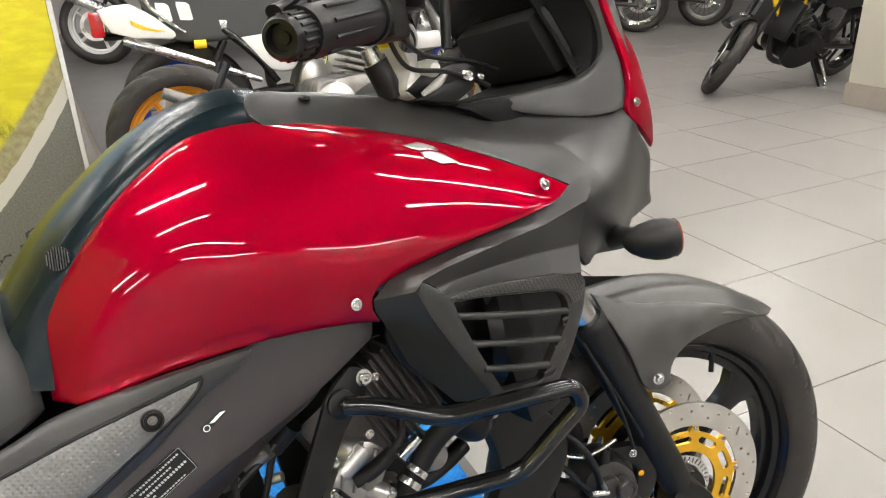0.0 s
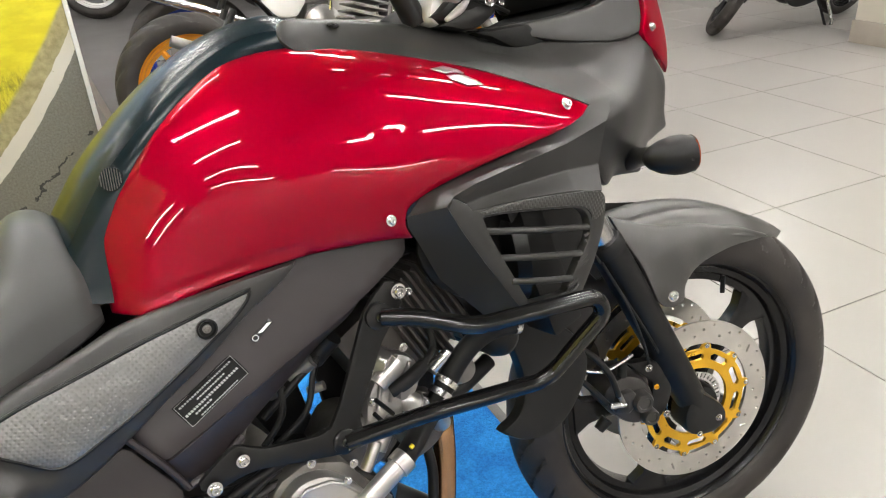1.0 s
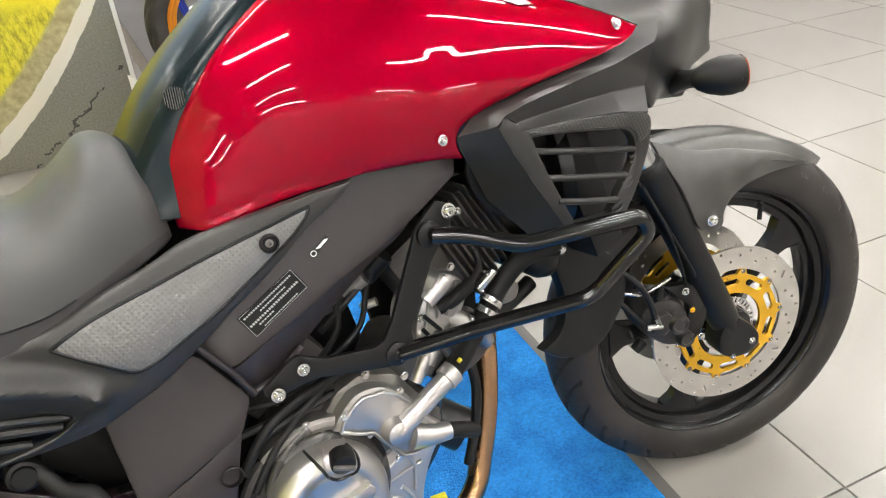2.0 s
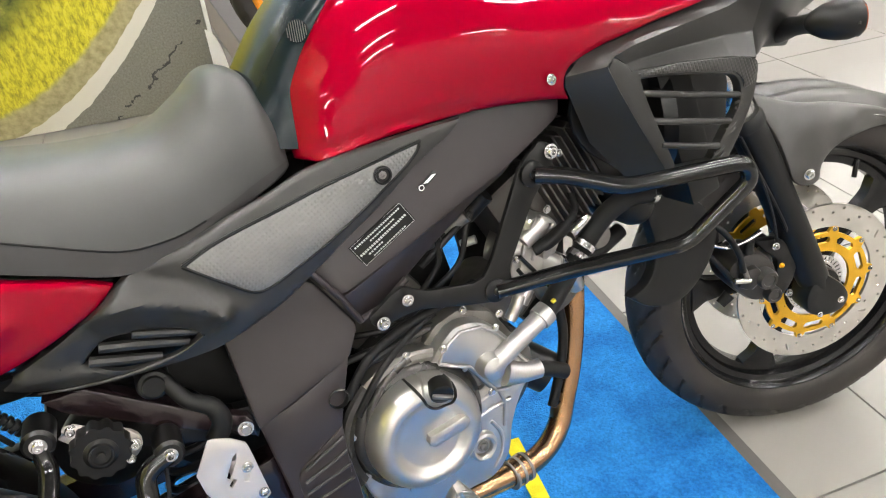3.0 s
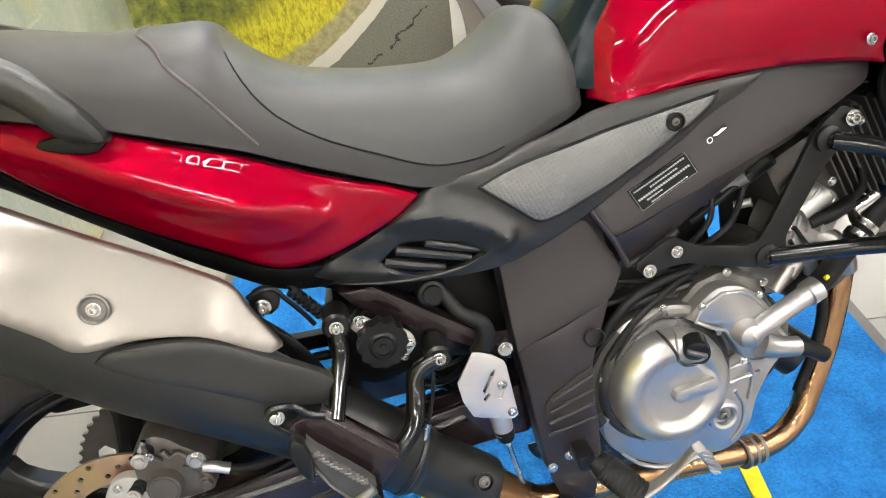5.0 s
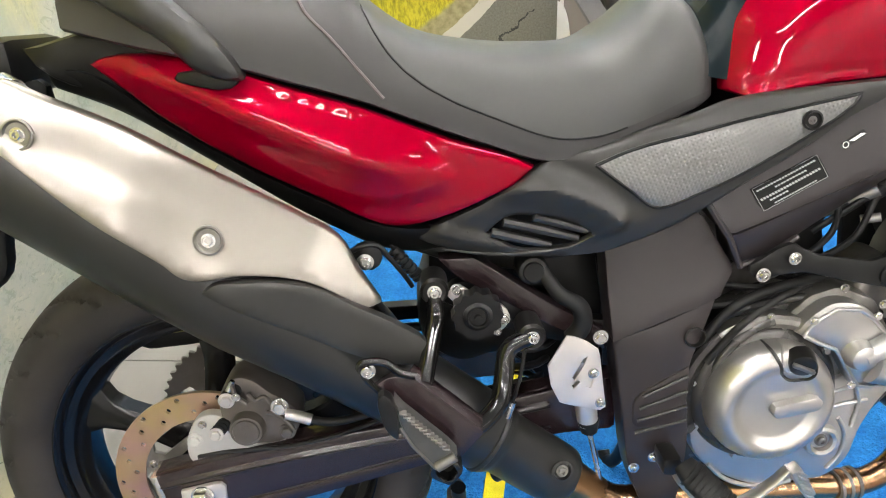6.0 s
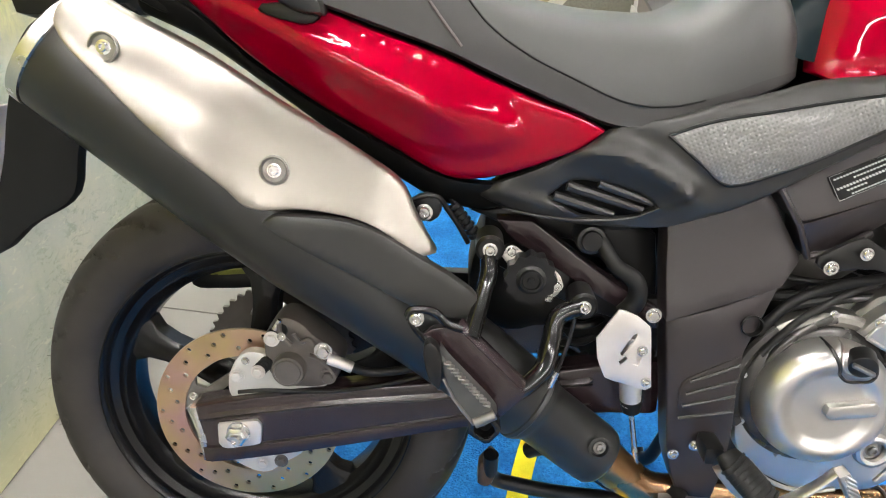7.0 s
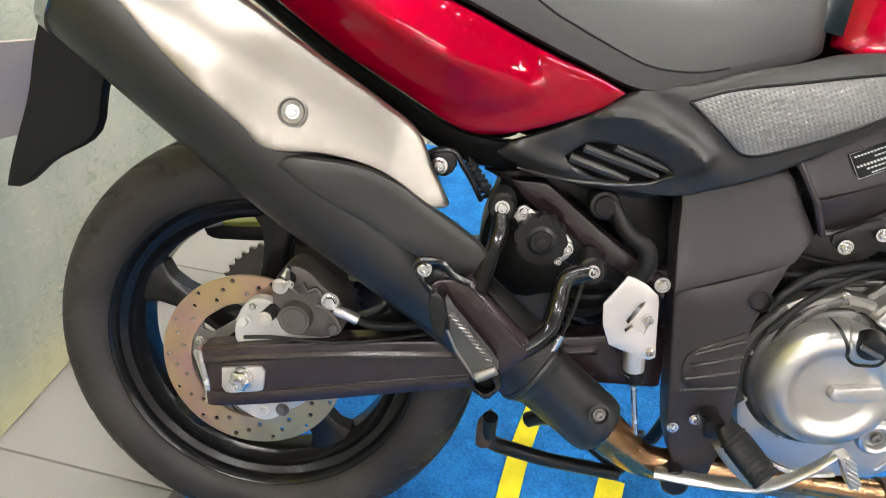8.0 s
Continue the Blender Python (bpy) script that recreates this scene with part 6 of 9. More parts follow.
def engine():
    case = [(0.659, -0.125, 0.127), (0.678, -0.125, 0.162), (0.718, -0.125, 0.200), (0.780, -0.125, 0.216), (0.823, -0.125, 0.214), (0.895, -0.125, 0.185), (0.940, -0.12, 0.130), (0.940, -0.12, 0.070), (0.890, -0.125, 0.015), (0.862, -0.125, -0.044), (0.806, -0.125, -0.066), (0.749, -0.125, -0.070), (0.66, -0.125, -0.040), (0.648, -0.125, 0.024)]
    part("crankcase", slab(case, 0.25, 0.010, res=0.025), CASEDARK, bike, "dark grey painted crankcase")
    part("case_rim", tube([(x, -0.131, z) for x, _, z in case[:6]], 0.0055, 10), CASEDARK, bike)
    part("case_rim", tube([(0.668, -0.150, 0.120), (0.684, -0.152, 0.155), (0.716, -0.152, 0.186), (0.745, -0.152, 0.197)], 0.0065, 10), CASEDARK, bike)
    lower = [(0.650, -0.145, 0.10), (0.654, -0.145, 0.012), (0.681, -0.145, -0.020), (0.757, -0.145, -0.055), (0.80, -0.145, -0.050), (0.835, -0.145, -0.048), (0.866, -0.145, -0.022), (0.882, -0.143, 0.025), (0.908, -0.140, 0.068), (0.925, -0.14, 0.085), (0.86, -0.145, 0.11), (0.80, -0.15, 0.09)]
    part("side_casting", slab(lower, 0.03, 0.005, res=0.014), ALU, bike, "silver engine side casting")
    ring = lathe([(0.084, -0.10), (0.097, -0.12), (0.098, -0.142), (0.094, -0.150), (0.087, -0.1535), (0.083, -0.155)], 64, Matrix.Translation((0.741, 0, 0.092)))
    part("clutch_cover_flange", ring, CASEDARK, bike, "dark grey clutch cover flange")
    part("clutch_casing", lathe([(0.098, -0.12), (0.114, -0.125), (0.1145, -0.150), (0.111, -0.1545), (0.104, -0.156), (0.096, -0.152)], 48, Matrix.Translation((0.741, 0, 0.092)), 80.0, 125.0), CASEDARK, bike)
    part("clutch_casing", lathe([(0.096, -0.12), (0.111, -0.125), (0.1115, -0.150), (0.108, -0.1545), (0.102, -0.156), (0.095, -0.152)], 32, Matrix.Translation((0.741, 0, 0.092)), 84.0, 41.0), ALUDARK, bike)
    prof = [(0, -0.1805), (0.042, -0.1805), (0.0465, -0.1815), (0.053, -0.1875), (0.058, -0.1900), (0.064, -0.1898), (0.071, -0.186), (0.078, -0.178), (0.082, -0.167), (0.083, -0.150), (0.083, -0.12)]
    part("clutch_cover", lathe(prof, 72, Matrix.Translation((0.741, 0, 0.092))), ALU, bike, "satin silver round clutch cover")
    bar = [(0.737, 0, 0.0985), (0.790, 0, 0.1075), (0.797, 0, 0.099), (0.793, 0, 0.0885), (0.740, 0, 0.081), (0.733, 0, 0.088)]
    part("clutch_cover_bar", slab([(a, -0.1930, c) for a, _, c in bar], 0.012, 0.0022, res=0.006, per=4, corner=50), ALU, bike)
    pr_r, pr_y = [r for r, _ in prof], [y for _, y in prof]

    def on_cover(x, z, up=0.0):
        return (x, float(np.interp(math.hypot(x - 0.741, z - 0.092), pr_r, pr_y)) - up, z)
    seam = spline([(0.715, 0.174), (0.728, 0.174), (0.737, 0.160), (0.746, 0.138), (0.756, 0.129), (0.770, 0.129), (0.783, 0.140), (0.786, 0.153), (0.780, 0.164)], False, 5, 60)
    part("filler_seam", tube([on_cover(q[0], q[1], 0.0006) for q in seam], 0.0022, 6, smooth=False), PLATE, bike, "dark seam round the oil filler")
    ring2 = [on_cover(0.763 + 0.0205 * math.cos(t), 0.158 + 0.0205 * math.sin(t), 0.0004) for t in np.linspace(0, 2 * math.pi, 33)]
    part("filler_ring", tube(ring2, 0.0020, 6, smooth=False, ends=False), ALU, bike)
    part("oil_cap", move(lathe([(0, -0.0085), (0.0130, -0.0085), (0.0155, -0.007), (0.0165, -0.003), (0.0165, 0.012)], 32), Matrix.Translation(on_cover(0.765, 0.157, 0.003)) @ Matrix.Rotation(0.30, 4, "X") @ Matrix.Rotation(-0.25, 4, "Z")), PLATE, bike, "black oil filler cap")
    part("oil_cap_grip", move(box((0, -0.011, 0), (0.028, 0.006, 0.005), 0.0015), Matrix.Translation(on_cover(0.765, 0.157, 0.003)) @ Matrix.Rotation(0.30, 4, "X") @ Matrix.Rotation(-0.25, 4, "Z") @ Matrix.Rotation(0.35, 4, "Y")), ALUDARK, bike)
    pump = [(0.772, -0.160, 0.181), (0.781, -0.161, 0.196), (0.794, -0.163, 0.209), (0.812, -0.164, 0.220), (0.845, -0.164, 0.216), (0.866, -0.163, 0.200), (0.886, -0.162, 0.176), (0.905, -0.161, 0.138), (0.927, -0.158, 0.110), (0.915, -0.158, 0.098), (0.899, -0.158, 0.095), (0.877, -0.159, 0.092), (0.855, -0.160, 0.098), (0.838, -0.161, 0.124), (0.818, -0.161, 0.157), (0.794, -0.160, 0.168)]
    part("water_pump", slab(pump, 0.05, 0.004, [(0.86, -0.168, 0.15), (0.84, -0.168, 0.18)], 0.009, per=4, corner=45), ALU, bike, "silver water pump housing")
    part("pump_rim", tube([(x + (0.852 - x) * 0.10, y - 0.003, z + (0.150 - z) * 0.10) for x, y, z in pump + pump[:1]], 0.0026, 8, smooth=False, ends=False), ALU, bike)
    back = [(0.775, -0.140, 0.200), (0.792, -0.142, 0.222), (0.830, -0.142, 0.232), (0.880, -0.140, 0.210), (0.905, -0.138, 0.165), (0.935, -0.135, 0.125), (0.93, -0.135, 0.085), (0.89, -0.138, 0.08), (0.82, -0.14, 0.10)]
    part("pump_backing", slab(back, 0.05, 0.004, res=0.014, per=1), ALUDARK, bike)
    part("pump_neck", lathe([(0, -0.188), (0.010, -0.1875), (0.016, -0.184), (0.019, -0.176), (0.021, -0.15)], 30, Matrix.Translation((0.849, 0, 0.150))), ALU, bike)
    part("coolant_pipe", tube([(0.848, -0.176, 0.149), (0.895, -0.172, 0.169), (0.942, -0.166, 0.187)], [0.0135, 0.0135, 0.0140], 20, smooth=False), ALU, bike, "silver coolant pipe")
    part("pipe_collar", tube([(0.936, -0.167, 0.185), (0.952, -0.165, 0.191)], 0.0172, 20, smooth=False), ALU, bike)
    part("coolant_hose", tube([(0.946, -0.165, 0.189), (0.975, -0.152, 0.199), (1.002, -0.137, 0.209), (1.030, -0.125, 0.223), (1.055, -0.121, 0.243), (1.076, -0.124, 0.266), (1.100, -0.130, 0.286), (1.125, -0.134, 0.296), (1.152, -0.134, 0.296), (1.178, -0.132, 0.290)], 0.0150, 18), RUBBER, bike, "black coolant hose")
    for p, q in (((1.037, -0.1235, 0.229), (1.044, -0.1225, 0.2345)), ((1.051, -0.1215, 0.240), (1.058, -0.1210, 0.2455)), ((1.170, -0.1325, 0.292), (1.179, -0.132, 0.290))):
        part("hose_clamp", tube([p, q], 0.0178, 20, smooth=False), STEEL, bike)
    part("paint_mark", tube([(1.082, -0.1355, 0.268), (1.088, -0.1350, 0.272)], 0.003, 8, smooth=False), BLUEMARK, bike, "blue paint mark")
    part("paint_mark", tube([(0.958, -0.172, 0.205), (0.963, -0.171, 0.207)], 0.003, 8, smooth=False), YELLOWP, bike, "yellow paint mark")
    part("coolant_hose", tube([(0.955, -0.100, 0.150), (0.995, -0.095, 0.18), (1.04, -0.085, 0.20), (1.10, -0.08, 0.205), (1.16, -0.07, 0.22)], 0.013, 14), RUBBER, bike)
    part("pump_outlet", tube([(0.872, -0.163, 0.126), (0.893, -0.166, 0.117), (0.925, -0.166, 0.110)], [0.020, 0.0155, 0.0135], 18), ALU, bike)
    part("bypass_hose", tube([(0.920, -0.166, 0.111), (0.945, -0.165, 0.100), (0.968, -0.163, 0.085)], 0.0115, 14), RUBBER, bike, "short black coolant hose")
    for p in ((0.868, -0.166, 0.199), (0.790, -0.164, 0.198), (0.848, -0.163, 0.104), (0.835, -0.146, 0.231), (0.905, -0.160, 0.102), (0.742, -0.152, 0.202), (0.888, -0.145, 0.205)):
        bolt(bike, p, 0.0062, style="hex", name="case_bolt")
    for a in (35, 78, 120, 165, 205, 250, 292, 330):
        bolt(bike, (0.741 + 0.096 * math.cos(radians(a)), -0.148, 0.092 + 0.096 * math.sin(radians(a))), 0.0058, style="hex", name="case_bolt", mat=ALU)
    for pts in ([(0.826, -0.1475, 0.083), (0.862, -0.1475, 0.092), (0.898, -0.1455, 0.098)], [(0.822, -0.1475, 0.060), (0.850, -0.1475, 0.066), (0.884, -0.1455, 0.068)], [(0.846, -0.1475, 0.046), (0.858, -0.1475, 0.022), (0.856, -0.1475, -0.008), (0.838, -0.1475, -0.033)],
                [(0.675, -0.1475, -0.010), (0.70, -0.1475, -0.036), (0.745, -0.1475, -0.052), (0.79, -0.1475, -0.047)], [(0.862, -0.1475, 0.100), (0.872, -0.1475, 0.070), (0.866, -0.1475, 0.030)]):
        part("casting_rib", tube([(x, y + 0.0015, z) for x, y, z in pts], 0.0032, 8), ALU, bike)
    part("boss_ring", lathe([(0.014, -0.146), (0.014, -0.156), (0.018, -0.158), (0.022, -0.156), (0.024, -0.146)], 28, Matrix.Translation((0.824, 0, 0.016))), ALU, bike)
    part("drain_boss", lathe([(0, -0.150), (0.011, -0.150), (0.013, -0.149), (0.014, -0.14)], 20, Matrix.Translation((0.824, 0, 0.016))), ALU, bike)
    bolt(bike, (0.824, -0.150, 0.016), 0.0095, mat=ALUDARK)
    # front cylinder: stacked cooling fins on an inclined axis
    ax = Vector((0.90, 0, 0.43)).normalized()
    cyl = Matrix.Translation((0.938, 0, 0.289)) @ ax.to_track_quat("Z", "X").to_matrix().to_4x4()
    part("cylinder_barrel", move(box((0, 0, 0.10), (0.13, 0.20, 0.19), 0.012), cyl), FIN, bike, "front cylinder barrel")
    for k in range(9):
        part("cooling_fin", move(box((0.010 if k % 2 else 0, 0, 0.082 + 0.0105 * k), (0.150 - 0.003 * k, 0.235, 0.0032), 0.001, seg=1), cyl), FIN, bike)
    part("cylinder_head", move(box((0, 0, 0.205), (0.15, 0.21, 0.06), 0.015), cyl), PLATE, bike)
    for u, v in ((0.048, 0.100), (0.040, 0.128), (-0.052, 0.118), (0.052, 0.155)):
        part("fin_post", move(tube([(u, -0.1215, v - 0.010), (u, -0.1215, v + 0.010)], 0.005, 10, smooth=False), cyl), ALUDARK, bike)
    head = [(0.9241, -0.1220, 0.2298), (0.9332, -0.1220, 0.2616), (0.9561, -0.1220, 0.2944), (0.9864, -0.1220, 0.3130), (1.0112, -0.1220, 0.2989), (1.0200, -0.1220, 0.2748), (1.0094, -0.1220, 0.2494), (0.9836, -0.1220, 0.2276), (0.9502, -0.1220, 0.2210)]
    ribs_at = [(0.9509, -0.1280, 0.2849), (0.9852, -0.1280, 0.3064), (0.9429, -0.1280, 0.2662), (0.9634, -0.1280, 0.2362), (0.9368, -0.1280, 0.2484), (0.9505, -0.1280, 0.2246)]
    part("cam_chain_cover", slab(head, 0.08, 0.009, res=0.010), ALU, bike, "silver cylinder side casting")
    part("casting_barrel", tube(ribs_at[:2], [0.012, 0.015], 18, smooth=False), ALU, bike)
    # Black bars on the casting stand in for the shade in its grooves.
    for k in (2, 4):
        part("groove_shade", tube(ribs_at[k:k + 2], 0.0032, 8, smooth=False), PLATE, bike)
    part("casting_boss", tube([(0.958, -0.095, 0.315), (0.975, -0.125, 0.300)], [0.020, 0.019], 20, smooth=False), ALU, bike)
    part("casting_boss", tube([(0.975, -0.11, 0.270), (0.985, -0.135, 0.262)], [0.013, 0.012], 18, smooth=False), ALU, bike)
    part("sensor_plug", tube([(0.966, -0.128, 0.268), (0.990, -0.134, 0.276), (1.020, -0.135, 0.290)], [0.009, 0.0105, 0.0095], 14), RUBBER, bike, "black sensor plug")
    part("sensor_lead", tube([(1.018, -0.135, 0.290), (1.040, -0.13, 0.305), (1.05, -0.10, 0.34)], 0.005, 10), RUBBER, bike)
    for k in range(3):
        part("casting_rib", tube([(0.945 + 0.020 * k, -0.1235, 0.248 + 0.004 * k), (0.968 + 0.018 * k, -0.1235, 0.316 - 0.010 * k)], 0.0036, 8, smooth=False), ALU, bike)
    part("breather_nipple", tube([(1.040, -0.118, 0.270), (1.056, -0.126, 0.284), (1.064, -0.128, 0.290)], [0.010, 0.008, 0.007], 14, smooth=False), STEEL, bike)
    part("outlet_elbow", tube([(0.985, -0.105, 0.245), (1.005, -0.118, 0.228), (1.030, -0.112, 0.205), (1.045, -0.10, 0.175)], [0.016, 0.015, 0.014, 0.014], 16), ALU, bike)
    part("elbow_collar", tube([(1.002, -0.118, 0.231), (1.010, -0.118, 0.224)], 0.0185, 18, smooth=False), STEEL, bike)
    part("outlet_elbow", tube([(0.955, -0.110, 0.232), (0.968, -0.122, 0.212), (0.975, -0.120, 0.192)], [0.012, 0.011, 0.010], 14), ALUDARK, bike)
    part("engine_mount", slab([(0.94, -0.10, 0.24), (1.00, -0.10, 0.24), (1.06, -0.10, 0.21), (1.05, -0.10, 0.16), (0.97, -0.10, 0.14), (0.93, -0.10, 0.18)], 0.05, 0.006, res=0.016), FIN, bike)
    part("thermostat_housing", move(lathe([(0, -0.03), (0.018, -0.028), (0.024, -0.016), (0.026, 0.0), (0.024, 0.016), (0.014, 0.024), (0, 0.025)], 24), Matrix.Translation((1.092, -0.085, 0.243)) @ Matrix.Rotation(0.6, 4, "Y")), ALUDARK, bike)
    part("cylinder_foot", slab([(0.865, -0.115, 0.215), (0.90, -0.115, 0.250), (0.945, -0.115, 0.235), (0.975, -0.115, 0.20), (0.93, -0.115, 0.165), (0.88, -0.115, 0.185)], 0.08, 0.010, res=0.014), ALUDARK, bike)
    for p in ((0.948, -0.122, 0.300), (1.000, -0.122, 0.318), (1.008, -0.122, 0.270), (0.940, -0.122, 0.262)):
        bolt(bike, p, 0.0065, style="hex", name="case_bolt")
    part("small_pipe", tube([(0.900, -0.150, 0.192), (0.914, -0.150, 0.210), (0.922, -0.148, 0.222)], 0.0085, 14), ALU, bike)
    part("small_pipe", tube([(0.925, -0.140, 0.205), (0.940, -0.138, 0.222)], 0.0120, 14, smooth=False), ALU, bike)
    # rear cylinder, throttle bodies and dark clutter inside the frame
    ax2 = Vector((-0.55, 0, 0.83)).normalized()
    cyl2 = Matrix.Translation((0.77, 0.02, 0.20)) @ ax2.to_track_quat("Z", "X").to_matrix().to_4x4()
    part("rear_cylinder", move(box((0, 0, 0.11), (0.13, 0.17, 0.22), 0.015), cyl2), ALUDARK, bike, "rear cylinder barrel")
    part("throttle_body", tube([(0.83, -0.06, 0.385), (0.845, -0.10, 0.372), (0.85, -0.118, 0.368)], [0.03, 0.026, 0.02], 18), PLATE, bike)
    part("throttle_pulley", lathe([(0, -0.125), (0.018, -0.125), (0.022, -0.12), (0.022, -0.10)], 24, Matrix.Translation((0.865, 0, 0.385))), STEEL, bike)
    part("injector_rail", tube([(0.80, -0.11, 0.352), (0.835, -0.125, 0.362), (0.872, -0.125, 0.388), (0.91, -0.115, 0.41)], 0.0070, 12), PLATE, bike)
    for p, q, r, mt in (((0.845, -0.115, 0.335), (0.872, -0.130, 0.352), 0.010, ALUDARK), ((0.880, -0.110, 0.345), (0.905, -0.128, 0.372), 0.014, PLATE), ((0.815, -0.115, 0.322), (0.830, -0.128, 0.330), 0.006, ALUDARK), ((0.862, -0.118, 0.310), (0.880, -0.130, 0.315), 0.006, ALU),
                        ((0.752, -0.120, 0.262), (0.772, -0.125, 0.315), 0.009, ALUDARK), ((0.900, -0.118, 0.398), (0.912, -0.128, 0.405), 0.005, YELLOWP)):
        part("fuel_fitting", tube([p, q], r, 12, smooth=False), mt, bike)
    part("throttle_cable", tube([(0.79, -0.125, 0.268), (0.82, -0.130, 0.300), (0.83, -0.128, 0.345), (0.875, -0.125, 0.395)], 0.0042, 8), RUBBER, bike)
    part("throttle_cable", tube([(0.80, -0.120, 0.258), (0.85, -0.128, 0.290), (0.875, -0.125, 0.340), (0.91, -0.12, 0.385)], 0.0042, 8), RUBBER, bike)
    part("wiring_loom", tube([(0.655, -0.150, 0.175), (0.690, -0.150, 0.215), (0.735, -0.146, 0.235), (0.80, -0.140, 0.246), (0.87, -0.12, 0.25)], 0.0065, 10), RUBBER, bike)
    part("wiring_loom", tube([(0.660, -0.158, 0.150), (0.700, -0.158, 0.196), (0.750, -0.150, 0.226), (0.79, -0.14, 0.240)], 0.0048, 10), RUBBER, bike)
    part("airbox", box((0.86, 0.03, 0.46), (0.30, 0.22, 0.10), 0.02), PLASTIC2, bike)
    # Added dark sheet stands for the shade inside the frame and hides the carpet.
    part("engine_gap_sheet", slab([(0.64, 0, 0.18), (0.64, 0, 0.46), (1.10, 0, 0.46), (1.17, 0, 0.36), (1.16, 0, 0.27), (1.10, 0, 0.24), (1.10, 0, 0.19), (1.06, 0, 0.13), (0.98, 0, 0.10), (0.93, 0, 0.13), (0.912, 0, 0.278), (0.905, 0, 0.290), (0.890, 0, 0.286), (0.884, 0, 0.268), (0.908, 0, 0.16), (0.75, 0, 0.15)], 0.012, 0.003, res=0.03, lift=0.0, per=2), PLASTIC2, bike)
    for k, (p0, p1, p2) in enumerate((((0.69, -0.11, 0.235), (0.76, -0.125, 0.232), (0.83, -0.12, 0.255)), ((0.66, -0.13, 0.215), (0.72, -0.14, 0.222), (0.80, -0.13, 0.235)), ((0.70, -0.10, 0.26), (0.78, -0.09, 0.30), (0.86, -0.10, 0.33)),
                                      ((0.80, -0.12, 0.30), (0.84, -0.13, 0.33), (0.90, -0.12, 0.36)), ((0.68, -0.14, 0.20), (0.705, -0.15, 0.215), (0.76, -0.146, 0.222)))):
        part("cable", tube([p0, p1, p2], 0.0045 + 0.001 * (k % 3), 8), RUBBER, bike)
    # exhaust header
    part("header_pipe", tube([(1.075, -0.055, 0.20), (1.062, -0.065, 0.150), (1.055, -0.067, 0.107), (1.037, -0.069, 0.030), (1.012, -0.072, -0.035), (0.995, -0.077, -0.068), (0.968, -0.083, -0.092), (0.935, -0.090, -0.102), (0.899, -0.097, -0.101), (0.83, -0.107, -0.092), (0.74, -0.117, -0.080), (0.60, -0.135, -0.066), (0.53, -0.15, -0.052)], 0.0185, 22, 8), COPPER, bike, "heat-tinted copper-brown exhaust header")
    part("link_pipe", tube([(0.482, -0.1500, -0.010), (0.515, -0.150, -0.036), (0.545, -0.148, -0.054), (0.60, -0.136, -0.066)], [0.030, 0.026, 0.0225, 0.0215], 22), COPPER, bike)
    part("header_clamp", tube([(0.915, -0.0945, -0.1015), (0.882, -0.0995, -0.0995)], 0.0232, 22, smooth=False), COPPER, bike)
    for x in (0.913, 0.899, 0.885):
        part("clamp_band", tube([(x, -0.097 - (0.899 - x) * 0.15, -0.101), (x - 0.005, -0.0978 - (0.899 - x) * 0.15, -0.1008)], 0.0240, 22, smooth=False), ALUDARK, bike)
    part("oil_line", tube([(1.02, -0.075, 0.17), (1.025, -0.08, 0.10), (1.005, -0.085, 0.03), (0.98, -0.09, -0.02)], 0.008, 12), RUBBER, bike)
    part("oil_filter", tube([(0.955, -0.05, 0.06), (0.99, -0.07, 0.03)], 0.035, 24, smooth=False), PLATE, bike)
    part("sump", slab([(0.64, -0.10, -0.05), (0.80, -0.10, -0.07), (0.87, -0.10, -0.05), (0.83, -0.10, -0.11), (0.68, -0.10, -0.11)], 0.2, 0.01, res=0.03), ALUDARK, bike)


